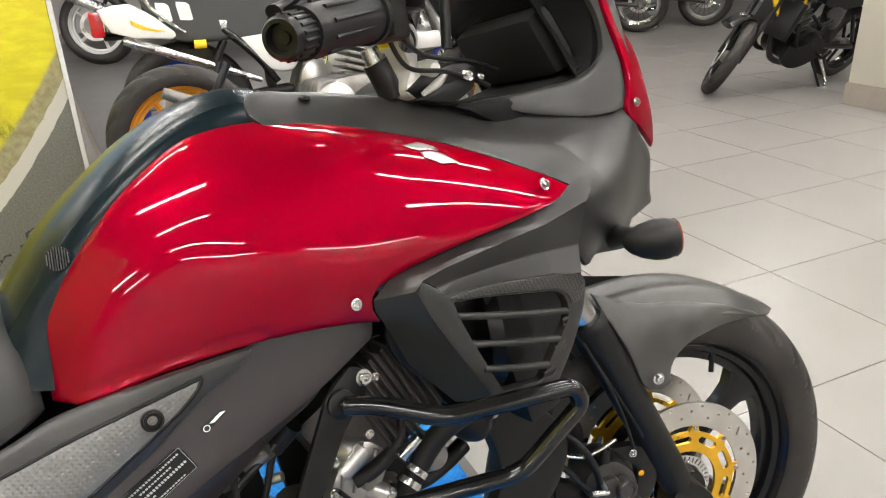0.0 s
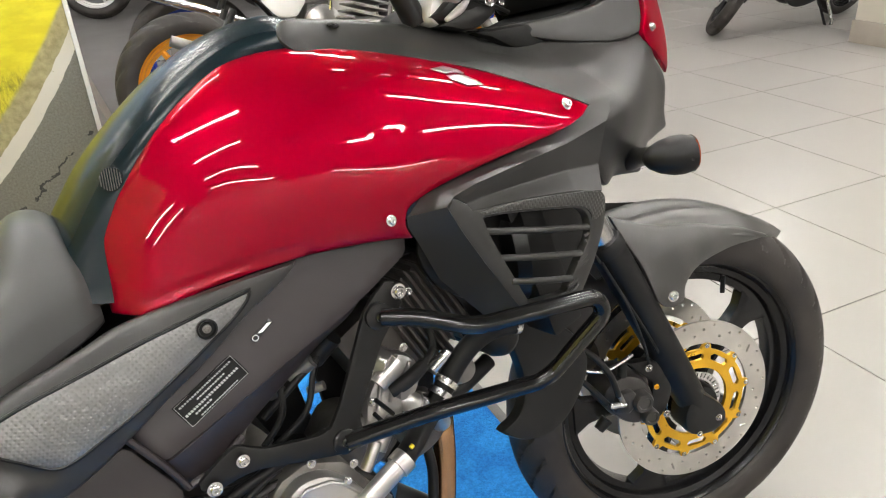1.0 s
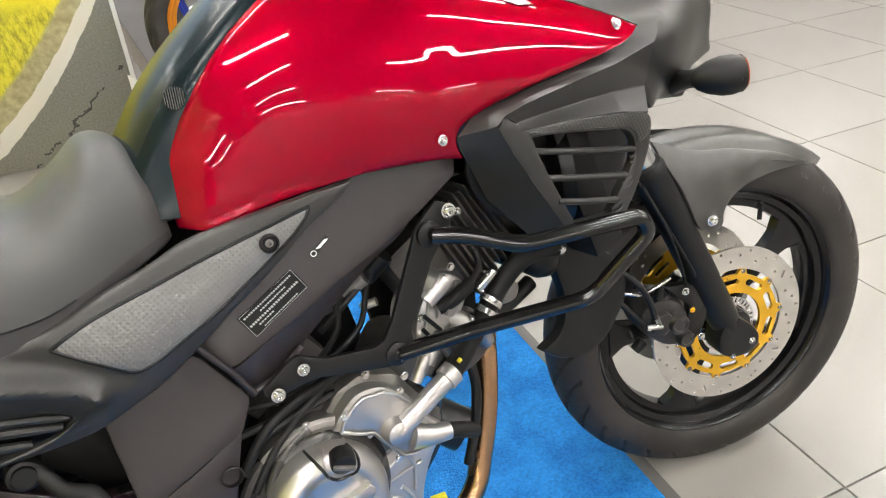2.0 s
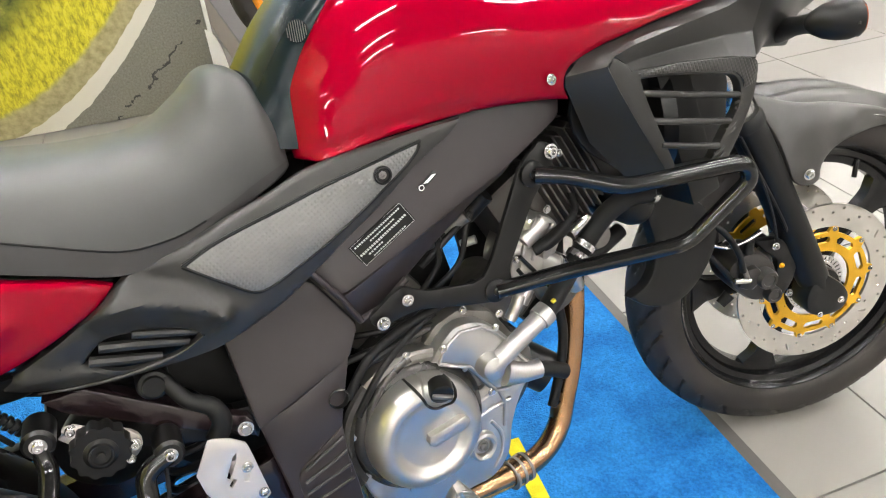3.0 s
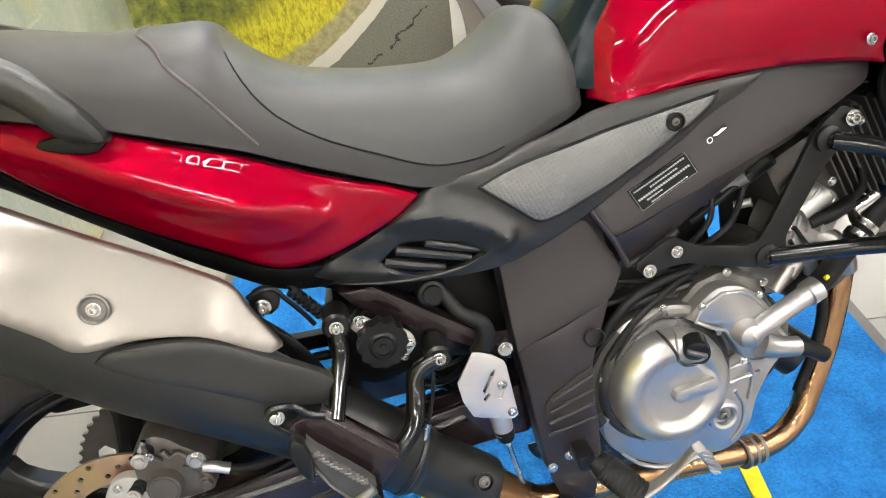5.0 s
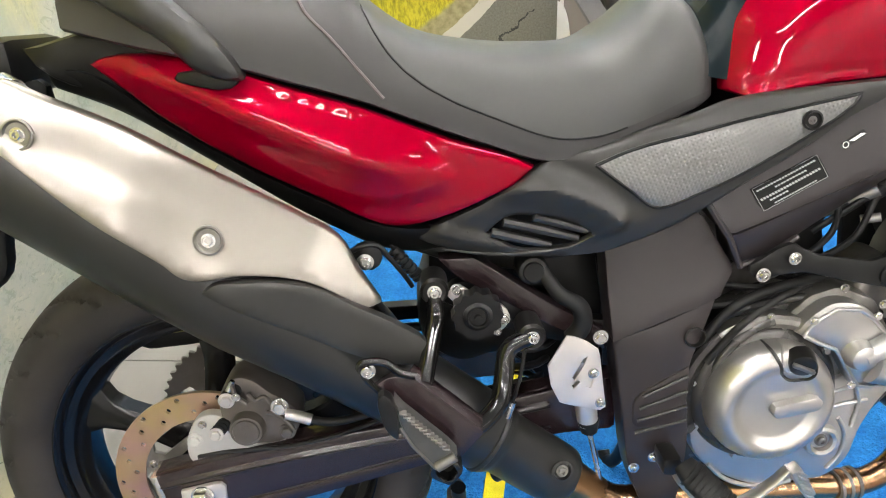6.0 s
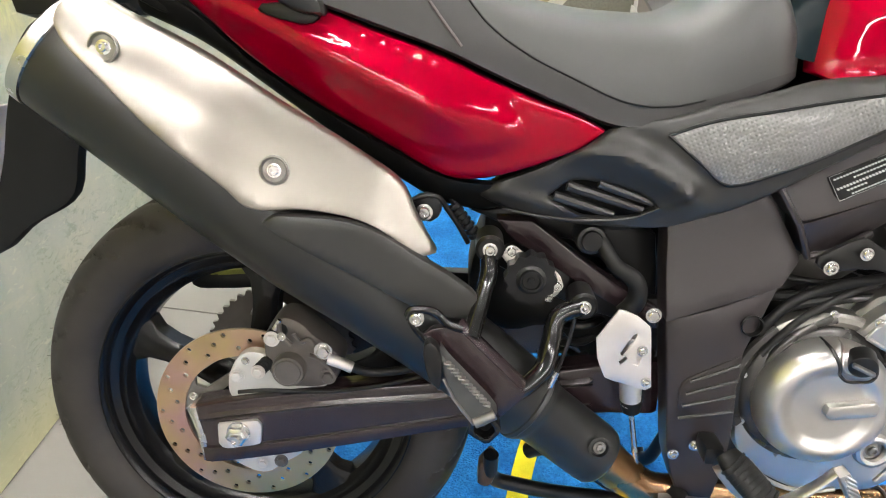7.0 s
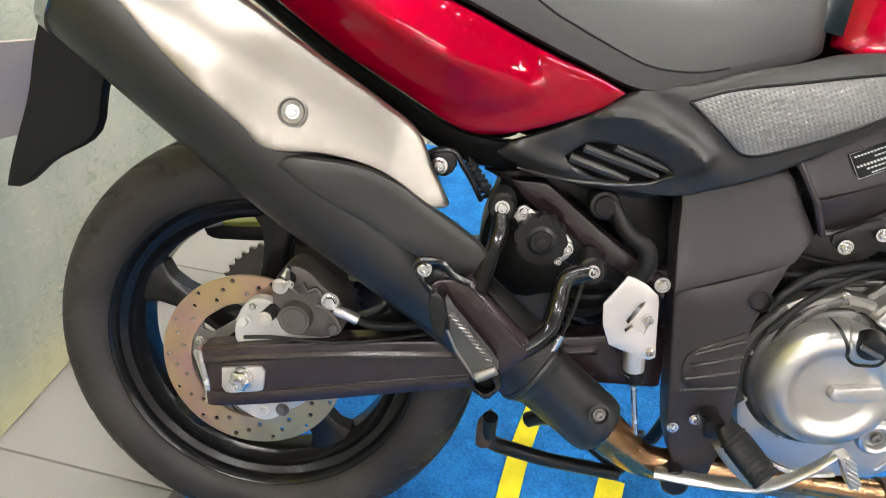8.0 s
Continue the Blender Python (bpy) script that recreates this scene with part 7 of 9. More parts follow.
def rear_end():
    arm = [(-0.062, -0.130, 0.030), (0.0, -0.131, 0.044), (0.13, -0.131, 0.064), (0.279, -0.124, 0.078), (0.47, -0.110, 0.100), (0.56, -0.105, 0.11), (0.56, -0.105, 0.03), (0.47, -0.110, 0.030), (0.306, -0.124, 0.015), (0.132, -0.131, -0.018), (0.0, -0.131, -0.044), (-0.051, -0.130, -0.052)]
    s = part("swingarm", slab(arm, 0.038, 0.004, res=0.014, per=4), PLUM, bike, "black box-section swingarm")
    mirrored(s, bike)
    top = [(-0.062, -0.122, 0.031), (0.0, -0.122, 0.045), (0.13, -0.122, 0.065), (0.279, -0.115, 0.079), (0.47, -0.102, 0.101), (0.47, -0.114, 0.078), (0.29, -0.128, 0.058), (0.13, -0.135, 0.044), (0.0, -0.135, 0.024), (-0.058, -0.134, 0.012)]
    part("swingarm_top", slab(top, 0.012, 0.0015, res=0.014, per=3, corner=30), PLUM, bike)
    foot = [(-0.053, -0.134, -0.030), (0.0, -0.135, -0.024), (0.13, -0.135, 0.000), (0.30, -0.128, 0.030), (0.47, -0.114, 0.046), (0.47, -0.113, 0.031), (0.306, -0.127, 0.014), (0.132, -0.135, -0.019), (0.0, -0.135, -0.045), (-0.051, -0.134, -0.053)]
    part("swingarm_foot", slab(foot, 0.012, 0.0015, res=0.014, per=3, corner=30), PLUM, bike)
    part("swingarm_ridge", tube([(-0.055, -0.1305, 0.012), (0.13, -0.1315, 0.042), (0.29, -0.1245, 0.056), (0.47, -0.1105, 0.075)], 0.0016, 6), PLATE, bike)
    part("swingarm_ridge", tube([(-0.05, -0.1305, -0.034), (0.13, -0.1315, 0.000), (0.30, -0.1245, 0.030), (0.47, -0.1105, 0.045)], 0.0016, 6), PLATE, bike)
    part("swingarm_cap", slab([(-0.067, -0.132, 0.030), (-0.059, -0.132, 0.031), (-0.050, -0.132, -0.010), (-0.046, -0.132, -0.052), (-0.054, -0.132, -0.052), (-0.060, -0.132, -0.008)], 0.04, 0.0015, res=0.012), STEEL, bike, "bright chain adjuster end cap")
    part("adjuster_plate", slab([(-0.028, -0.139, 0.010), (0.024, -0.139, 0.019), (0.031, -0.139, 0.012), (0.029, -0.139, -0.014), (0.027, -0.139, -0.018), (-0.022, -0.139, -0.027), (-0.029, -0.139, -0.02)], 0.007, 0.0015, res=0.012, per=1), BRACKET, bike, "stainless axle adjuster plate")
    part("axle_nut", join(lathe([(0, -0.139), (0.016, -0.139), (0.016, -0.142), (0, -0.142)], 24), lathe([(0, -0.142), (0.0145, -0.142), (0.0145, -0.152), (0.011, -0.155), (0, -0.155)], 6), lathe([(0, -0.155), (0.008, -0.155), (0.008, -0.163), (0.004, -0.163), (0.004, -0.159), (0, -0.159)], 16)), STEEL, bike)
    cal = [(0.0388, -0.1220, 0.1361), (0.0509, -0.1220, 0.1548), (0.0658, -0.1220, 0.1626), (0.0868, -0.1220, 0.1553), (0.1035, -0.1220, 0.1388), (0.1264, -0.1220, 0.1212), (0.1381, -0.1220, 0.1047), (0.1306, -0.1220, 0.0743), (0.1086, -0.1220, 0.0619), (0.0856, -0.1220, 0.0610), (0.0547, -0.1220, 0.0627), (0.0401, -0.1220, 0.0835), (0.0356, -0.1220, 0.1117)]
    part("rear_caliper", slab(cal, 0.050, 0.007, res=0.008, per=4), CALIPER, bike, "brown-grey rear brake caliper")
    part("caliper_bracket", slab([(-0.0168, -0.1180, 0.0546), (-0.0083, -0.1180, 0.0890), (0.0075, -0.1180, 0.1071), (0.0267, -0.1180, 0.1091), (0.0435, -0.1180, 0.0986), (0.0496, -0.1180, 0.0661), (0.0959, -0.1180, 0.0753), (0.1193, -0.1180, 0.0612), (0.1156, -0.1180, 0.0507), (0.0104, -0.1180, 0.0389), (-0.0131, -0.1180, 0.0414)], 0.016, 0.003, res=0.009, per=3), SILVER, bike, "silver caliper bracket")
    part("caliper_bracket", slab([(-0.0352, -0.1180, -0.0435), (-0.0148, -0.1180, -0.0366), (0.0255, -0.1180, -0.0363), (0.0814, -0.1180, -0.0207), (0.0855, -0.1180, -0.0336), (0.0536, -0.1180, -0.0600), (0.0251, -0.1180, -0.0771), (-0.0113, -0.1180, -0.0633)], 0.012, 0.003, res=0.009, per=3), SILVER, bike)
    cx, _, cz = (0.0701, -0.1360, 0.0914)
    part("caliper_piston_cap", lathe([(0, -0.1385), (0.0165, -0.1385), (0.0175, -0.1370), (0.0205, -0.1370), (0.0225, -0.133), (0.0225, -0.11)], 32, Matrix.Translation((cx, 0, cz))), CALIPER, bike)
    for web in ([(0.0785, -0.1270, 0.1421), (0.0861, -0.1270, 0.1310), (0.0973, -0.1270, 0.1346), (0.1049, -0.1270, 0.1250)], [(0.0598, -0.1270, 0.1560), (0.0614, -0.1270, 0.1404), (0.0749, -0.1270, 0.1259)], [(0.0976, -0.1270, 0.1122), (0.1128, -0.1270, 0.1058), (0.1283, -0.1270, 0.0871)]):
        part("caliper_web", tube(web, 0.0034, 8), CALIPER, bike)
    for (x, y, z), r in (((0.0284, -0.1240, 0.0856), 0.0095), ((0.0492, -0.1240, 0.1340), 0.0105)):
        for k in range(4):
            part("pin_boot", lathe([(0, -0.003), (r * 0.8, -0.003), (r, 0), (r * 0.8, 0.003), (0, 0.003)], 16, Matrix.Translation((x + 0.0035 * k, y + 0.001 * k, z + 0.0035 * k))), RUBBER, bike)
        bolt(bike, (x, y - 0.003, z), r * 1.05, style="hex", name="caliper_bolt", mat=BRACKET)
    for q, r, mt in (((-0.0017, -0.1220, 0.0765), 0.0105, SILVER), ((0.1169, -0.1300, 0.1211), 0.0125, STEEL), ((0.1211, -0.1280, 0.0827), 0.0115, CALIPER), ((0.0630, -0.1300, 0.1393), 0.006, STEEL), ((0.0110, -0.1220, 0.0985), 0.006, STEEL), ((0.0235, -0.1200, -0.0597), 0.008, BRACKET), ((0.0502, -0.1200, -0.0546), 0.010, CALIPER)):
        bolt(bike, q, r, style="hex", name="caliper_bolt", mat=mt)
    part("bleed_nipple", tube([(0.0537, -0.1240, 0.1464), (0.0604, -0.1240, 0.1596)], [0.0055, 0.0035], 10, smooth=False), STEEL, bike)
    part("hose_sleeve", tube([(0.1233, -0.1340, 0.1115), (0.1383, -0.1340, 0.1067), (0.1549, -0.1340, 0.0996)], [0.0070, 0.0075, 0.0075], 12), BRACKET, bike)
    part("brake_hose", tube([(0.1512, -0.1300, 0.0991), (0.1701, -0.1300, 0.0930), (0.2037, -0.1300, 0.0942), (0.2466, -0.1150, 0.0970)], 0.0058, 10), RUBBER, bike)
    part("sensor_cable", tube([(0.0022, -0.1340, 0.0584), (0.0391, -0.1340, 0.0625), (0.0849, -0.1340, 0.0626), (0.1304, -0.1340, 0.0643), (0.1903, -0.1340, 0.0750), (0.2479, -0.1200, 0.0846)], 0.0028, 8), RUBBER, bike)
    # chain side
    part("chain_guard", slab([(-0.146, 0.100, 0.125), (-0.10, 0.100, 0.138), (0.08, 0.100, 0.150), (0.35, 0.100, 0.150), (0.35, 0.100, 0.125), (0.05, 0.100, 0.122), (-0.10, 0.100, 0.110), (-0.14, 0.100, 0.113)], 0.022, 0.004, res=0.016), PLASTIC2, bike, "black chain guard")
    # Olive-coloured strip along the upper edge of the guard.
    part("chain_guard_strip", slab([(-0.115, 0.099, 0.139), (-0.05, 0.099, 0.147), (0.10, 0.099, 0.155), (0.10, 0.099, 0.145), (-0.05, 0.099, 0.137), (-0.115, 0.099, 0.132)], 0.024, 0.002, res=0.016), OLIVE, bike, "dull olive strip on the chain guard")
    part("chain", tube([(0.0, 0.094, 0.122), (0.30, 0.094, 0.115), (0.58, 0.094, 0.10)], 0.008, 8), PLATE, bike)
    part("chain", tube([(0.0, 0.094, -0.122), (0.30, 0.094, -0.03), (0.58, 0.094, 0.02)], 0.008, 8), PLATE, bike)
    # silencer with its heat shield
    sil = empty("silencer", bike)
    d = Vector((0.585, -0.012, -0.455)).normalized()
    o = Vector((-0.175, -0.137, 0.500))
    m = Matrix.Translation(o) @ d.to_track_quat("Y", "Z").to_matrix().to_4x4()
    body = [(0.058, 0.004), (0.070, 0.0), (0.075, 0.010), (0.0755, 0.06), (0.0755, 0.26), (0.072, 0.36), (0.062, 0.46), (0.055, 0.56), (0.052, 0.66), (0.0505, 0.712), (0.0465, 0.718), (0.0425, 0.726), (0.0415, 0.815), (0.040, 0.826), (0.036, 0.831), (0.028, 0.832), (0, 0.830)]
    part("body", lathe(body, 56, m), MUFFLER, sil, "satin black silencer body")
    part("end_cap", lathe([(0, 0.016), (0.026, 0.016), (0.028, 0.002), (0.030, -0.006), (0.034, -0.006), (0.038, 0.010), (0.056, 0.008), (0.066, 0.000), (0.0775, 0.004), (0.0775, 0.018), (0.074, 0.020)], 56, m), STEEL, sil, "bright silencer end cap")
    part("seam_ring", lathe([(0.0500, 0.700), (0.0525, 0.702), (0.0525, 0.707), (0.0500, 0.709)], 48, m), MUFFLER, sil)
    sh = [(-0.136, -0.205, 0.533), (-0.127, -0.195, 0.548), (-0.108, -0.180, 0.556), (-0.072, -0.176, 0.538), (0.011, -0.174, 0.495), (0.095, -0.176, 0.442), (0.184, -0.178, 0.388), (0.223, -0.180, 0.360), (0.244, -0.184, 0.318), (0.267, -0.192, 0.279), (0.243, -0.203, 0.277), (0.214, -0.212, 0.302), (0.184, -0.215, 0.319), (0.124, -0.219, 0.332), (0.058, -0.224, 0.335), (0.036, -0.224, 0.355), (-0.044, -0.222, 0.421), (-0.093, -0.220, 0.472), (-0.130, -0.213, 0.512)]
    sin2 = [(-0.084, -0.206, 0.500), (0.089, -0.210, 0.375), (0.0, -0.205, 0.450), (0.0, -0.216, 0.425), (0.17, -0.204, 0.345), (0.05, -0.196, 0.435)]
    part("heat_shield", slab(sh, 0.006, 0.005, sin2, 0.011), SHIELD, sil, "pale brushed metal heat shield")
    for p in ((-0.084, -0.207, 0.500), (0.089, -0.2115, 0.375)):
        # Darker metal puts the shade of the bolt recess into the cup's colour.
        part("shield_cup", move(lathe([(0.0165, 0.0), (0.0165, 0.003), (0.0145, 0.0035), (0.0125, 0.001), (0.0, 0.001)], 30), axis_pose(p, (0, -1, 0.12))), ALUDARK, sil)
        bolt(sil, (p[0], p[1] - 0.001, p[2]), 0.0085, (0, -1, 0.12), name="shield_bolt")
    cov = [(0.071, -0.217, 0.316), (0.085, -0.218, 0.326), (0.109, -0.218, 0.327), (0.171, -0.216, 0.321), (0.208, -0.212, 0.306), (0.239, -0.209, 0.285), (0.283, -0.203, 0.256), (0.312, -0.198, 0.230), (0.316, -0.198, 0.214), (0.300, -0.201, 0.203), (0.25, -0.209, 0.215), (0.17, -0.216, 0.258), (0.10, -0.219, 0.296)]
    part("silencer_cover", slab(cov, 0.012, 0.006, res=0.009, lift=0.003), PLASTIC, sil, "satin black cover")
    part("bolt_cup", move(lathe([(0.014, 0.0), (0.014, 0.001), (0.011, 0.0015), (0.010, -0.004), (0, -0.004)], 24), axis_pose((0.470, -0.1900, 0.030), (0.15, -1, 0.2))), MUFFLER, sil)
    bolt(sil, (0.470, -0.1890, 0.030), 0.0085, (0.15, -1, 0.2), name="silencer_bolt", mat=ALUDARK)
    part("hanger_tab", slab([(0.232, -0.150, 0.328), (0.246, -0.150, 0.338), (0.264, -0.150, 0.334), (0.268, -0.150, 0.318), (0.258, -0.150, 0.304), (0.236, -0.150, 0.306)], 0.010, 0.003, res=0.014), PLATE, bike)
    bolt(bike, (0.248, -0.158, 0.318), 0.011, name="hanger_bolt")
    part("hanger_wire", tube([(0.232, -0.150, 0.330), (0.262, -0.152, 0.336), (0.276, -0.150, 0.318), (0.290, -0.145, 0.296), (0.300, -0.14, 0.276)], 0.0032, 8), PLATE, bike)
    for k in range(7):
        part("cable_boot", tube([(0.280 + 0.0045 * k, -0.120, 0.318 - 0.006 * k), (0.2825 + 0.0045 * k, -0.120, 0.3145 - 0.006 * k)], 0.0085, 12, smooth=False), RUBBER, bike)
    part("inner_cable", tube([(0.270, -0.120, 0.345), (0.296, -0.120, 0.297), (0.330, -0.11, 0.255)], 0.005, 8), RUBBER, bike)
    # passenger foot rest hanger
    hang = [(0.2500, -0.236, 0.1960), (0.2640, -0.236, 0.2060), (0.2900, -0.236, 0.2080), (0.3670, -0.236, 0.1309), (0.3706, -0.236, 0.1238), (0.3396, -0.236, 0.0923), (0.3204, -0.236, 0.0810), (0.2640, -0.236, 0.1720)]
    part("footrest_hanger", slab(hang, 0.010, 0.002, res=0.010, per=1), PLUM, bike, "plum-black passenger foot rest hanger")
    part("hanger_fold", slab([(0.2900, -0.2365, 0.2085), (0.3672, -0.2365, 0.1312), (0.3735, -0.226, 0.1345), (0.2965, -0.226, 0.2120)], 0.008, 0.001, res=0.010, per=1), PLUM, bike)
    part("hanger_loop", tube([(0.2359, -0.236, 0.2200), (0.2380, -0.2365, 0.2258), (0.2435, -0.2365, 0.2280), (0.2659, -0.2365, 0.2252), (0.2805, -0.236, 0.2115), (0.2963, -0.234, 0.2052)], 0.0048, 10), GLOSS, bike, "bent black wire loop")
    part("hanger_loop", tube([(0.2359, -0.236, 0.2200), (0.2441, -0.236, 0.2047), (0.2575, -0.236, 0.1886)], 0.0040, 10), GLOSS, bike)
    part("hanger_tube", tube([(0.325, -0.160, 0.272), (0.3255, -0.167, 0.2486), (0.3175, -0.192, 0.2208), (0.306, -0.228, 0.190)], 0.0105, 16), GLOSS, bike)
    part("hanger_tube", tube([(0.439, -0.164, 0.207), (0.411, -0.168, 0.1956), (0.403, -0.178, 0.1673), (0.392, -0.198, 0.138), (0.352, -0.226, 0.118)], 0.0118, 16), GLOSS, bike)
    bolt(bike, (0.2445, -0.238, 0.2185), 0.0105)
    pg = empty("passenger_footrest", bike)
    pg["label"] = "grey ribbed folding passenger foot rest"
    part("end_fin", slab([(0.2560, -0.274, 0.2017), (0.2620, -0.275, 0.2066), (0.2711, -0.276, 0.2003), (0.2758, -0.276, 0.1702), (0.2737, -0.275, 0.1482), (0.2624, -0.274, 0.1601), (0.2561, -0.273, 0.1830)], 0.016, 0.0022, res=0.006, per=2), PLATE, pg, "flat black end fin")
    part("bar", slab([(0.2728, -0.268, 0.1951), (0.2815, -0.268, 0.1819), (0.3278, -0.268, 0.1320), (0.3376, -0.268, 0.1182), (0.3245, -0.268, 0.1012), (0.3119, -0.268, 0.1028), (0.2873, -0.268, 0.1367), (0.2763, -0.268, 0.1667)], 0.022, 0.004, res=0.007, per=2), PEG, pg, "worn grey bar")
    for k in range(12):
        w = k / 11
        x, z = 0.2815 + 0.0440 * w, 0.1800 - 0.0480 * w
        part("tooth", box((x, -0.2685, z), (0.0085, 0.010, 0.0026), 0.0008, Matrix.Rotation(0.25, 4, "Y"), 1), ALUDARK, pg)
    part("ridge", tube([(0.2770, -0.2695, 0.1620), (0.2885, -0.2695, 0.1380), (0.3120, -0.2695, 0.1060)], 0.0018, 6, smooth=False), ALUDARK, pg)
    part("pivot", tube([(0.3130, -0.270, 0.1080), (0.3350, -0.268, 0.1190)], 0.0060, 12, smooth=False), ALUDARK, pg)
    blk = [(0.3055, -0.262, 0.1039), (0.3301, -0.262, 0.1180), (0.3440, -0.262, 0.0933), (0.3281, -0.262, 0.0745), (0.3060, -0.262, 0.0879)]
    part("bracket_block", slab(blk, 0.028, 0.0015, res=0.010, per=1, holes=[[(0.3130, 0.0995), (0.3280, 0.1080), (0.3370, 0.0935), (0.3270, 0.0815), (0.3120, 0.0905)]]), GLOSS, pg, "open black bracket block")
    part("block_back", box((0.325, -0.242, 0.094), (0.026, 0.006, 0.026), 0.001), COCKPIT, pg)
    # sub-frame rail, brake fluid reservoir, lever and rider's heel guard
    part("subframe_rail", slab([(0.335, -0.120, 0.300), (0.378, -0.120, 0.300), (0.494, -0.125, 0.2165), (0.540, -0.135, 0.195), (0.537, -0.137, 0.168), (0.4685, -0.125, 0.2025), (0.350, -0.116, 0.278)], 0.030, 0.003, res=0.014, per=2, corner=20), PLUM, bike, "black rear sub-frame rail")
    part("subframe_rail", slab([(0.36, -0.10, 0.262), (0.45, -0.11, 0.215), (0.55, -0.12, 0.20), (0.55, -0.12, 0.16), (0.44, -0.11, 0.185), (0.33, -0.10, 0.238)], 0.02, 0.004, res=0.014), PLATE, bike)
    star = [((0.030 + 0.0018 * math.cos(12 * t)) * math.cos(t), (0.030 + 0.0018 * math.cos(12 * t)) * math.sin(t)) for t in np.linspace(0, 2 * math.pi, 96, endpoint=False)]
    res = plate(star, [], 0.022, -0.162)
    part("spring_adjuster", move(res, Matrix.Translation((0.376, 0, 0.239))), PLASTIC2, bike, "black ribbed spring adjuster knob")
    part("adjuster_cap", lathe([(0, -0.169), (0.004, -0.169), (0.0045, -0.166), (0.010, -0.166), (0.011, -0.169), (0.013, -0.169), (0.014, -0.165), (0.018, -0.163), (0.018, -0.15)], 30, Matrix.Translation((0.376, 0, 0.239))), PLATE, bike)
    part("adjuster_plate", slab([(0.340, -0.142, 0.262), (0.356, -0.142, 0.274), (0.372, -0.142, 0.262), (0.415, -0.142, 0.234), (0.416, -0.142, 0.220), (0.400, -0.142, 0.206), (0.380, -0.142, 0.215)], 0.006, 0.002, res=0.01), BRACKET, bike)
    for p, r in (((0.326, -0.168, 0.277), 0.0095), ((0.353, -0.140, 0.267), 0.0085), ((0.440, -0.170, 0.209), 0.0095), ((0.409, -0.150, 0.228), 0.008), ((0.526, -0.158, 0.197), 0.010), ((0.400, -0.150, 0.212), 0.006)):
        bolt(bike, p, r, style="hex" if r >= 0.01 else "socket")
    for p, r in (((0.326, -0.152, 0.277), 0.017), ((0.440, -0.155, 0.209), 0.017)):
        part("hanger_boss", lathe([(0, -0.016), (r * 0.8, -0.016), (r, -0.012), (r, 0.03)], 24, Matrix.Translation(p)), PLATE, bike)
    part("fluid_hose", tube([(0.455, -0.130, 0.292), (0.464, -0.138, 0.275), (0.477, -0.152, 0.256), (0.500, -0.160, 0.240), (0.503, -0.158, 0.215), (0.490, -0.154, 0.196)], [0.009, 0.009, 0.0095, 0.011, 0.012, 0.012], 16), RUBBER, bike, "black brake fluid hose")
    part("fluid_reservoir", lathe([(0, -0.02), (0.012, -0.02), (0.013, -0.016), (0.017, -0.015), (0.019, -0.010), (0.019, 0.02), (0, 0.02)], 24, Matrix.Translation((0.448, -0.125, 0.283))), PLATE, bike)
    guard = [(0.4575, -0.172, 0.170), (0.481, -0.172, 0.208), (0.485, -0.172, 0.209), (0.505, -0.172, 0.200), (0.5215, -0.172, 0.186), (0.5295, -0.172, 0.106), (0.526, -0.172, 0.102), (0.516, -0.172, 0.1035), (0.472, -0.172, 0.117), (0.461, -0.172, 0.142)]
    part("heel_guard", slab(guard, 0.003, 0.001, res=0.012, per=1, holes=[slot(0.497, 0.163, 0.017, 0.0022, 1.05), slot(0.510, 0.143, 0.007, 0.003, 1.2), slot(0.492, 0.142, 0.006, 0.002, 0.8)]), BRACKET, bike, "brushed stainless heel guard")
    bolt(bike, (0.5135, -0.173, 0.156), 0.0075)
    bolt(bike, (0.522, -0.173, 0.114), 0.0070)
    part("master_cylinder", tube([(0.505, -0.158, 0.17), (0.508, -0.156, 0.10), (0.511, -0.154, 0.074)], [0.013, 0.014, 0.013], 18), BRACKET, bike)
    part("rod_boot", tube([(0.511, -0.154, 0.080), (0.513, -0.153, 0.062)], [0.015, 0.011], 16, smooth=False), RUBBER, bike)
    part("brake_rod", tube([(0.512, -0.153, 0.066), (0.530, -0.152, -0.03)], 0.0035, 10, smooth=False), STEEL, bike)
    part("clevis", join(box((0.533, -0.153, -0.048), (0.014, 0.014, 0.036), 0.002, Matrix.Rotation(-0.18, 4, "Y")), box((0.548, -0.153, -0.062), (0.040, 0.010, 0.018), 0.004)), ALU, bike)
    part("switch_lead", tube([(0.432, -0.165, 0.20), (0.424, -0.17, 0.16), (0.408, -0.172, 0.11)], 0.0025, 8), RUBBER, bike)
    part("switch_spring", tube([(0.413, -0.172, 0.125), (0.404, -0.172, 0.10)], 0.005, 10, smooth=False), STEEL, bike)
    # rider's foot rest and brake pedal
    part("foot_rest", tube([(0.612, -0.222, 0.050), (0.622, -0.236, 0.040), (0.652, -0.262, 0.012)], [0.016, 0.021, 0.020], 18, flat=0.62), RUBBER, bike, "ribbed rubber rider foot rest")
    for k in range(9):
        s = k / 8
        part("foot_rest_rib", tube([(0.617 + 0.033 * s, -0.231 - 0.029 * s, 0.044 - 0.030 * s), (0.6188 + 0.033 * s, -0.2325 - 0.029 * s, 0.0425 - 0.030 * s)], 0.0232, 18, smooth=False, flat=0.64), RUBBER, bike)
    part("foot_rest_bracket", slab([(0.628, -0.205, 0.022), (0.650, -0.225, -0.002), (0.668, -0.235, -0.012), (0.660, -0.235, -0.026), (0.636, -0.215, -0.018), (0.612, -0.195, 0.004)], 0.012, 0.003, res=0.01), ALU, bike)
    part("foot_rest_mount", box((0.604, -0.190, 0.036), (0.024, 0.040, 0.024), 0.006), PLATE, bike)
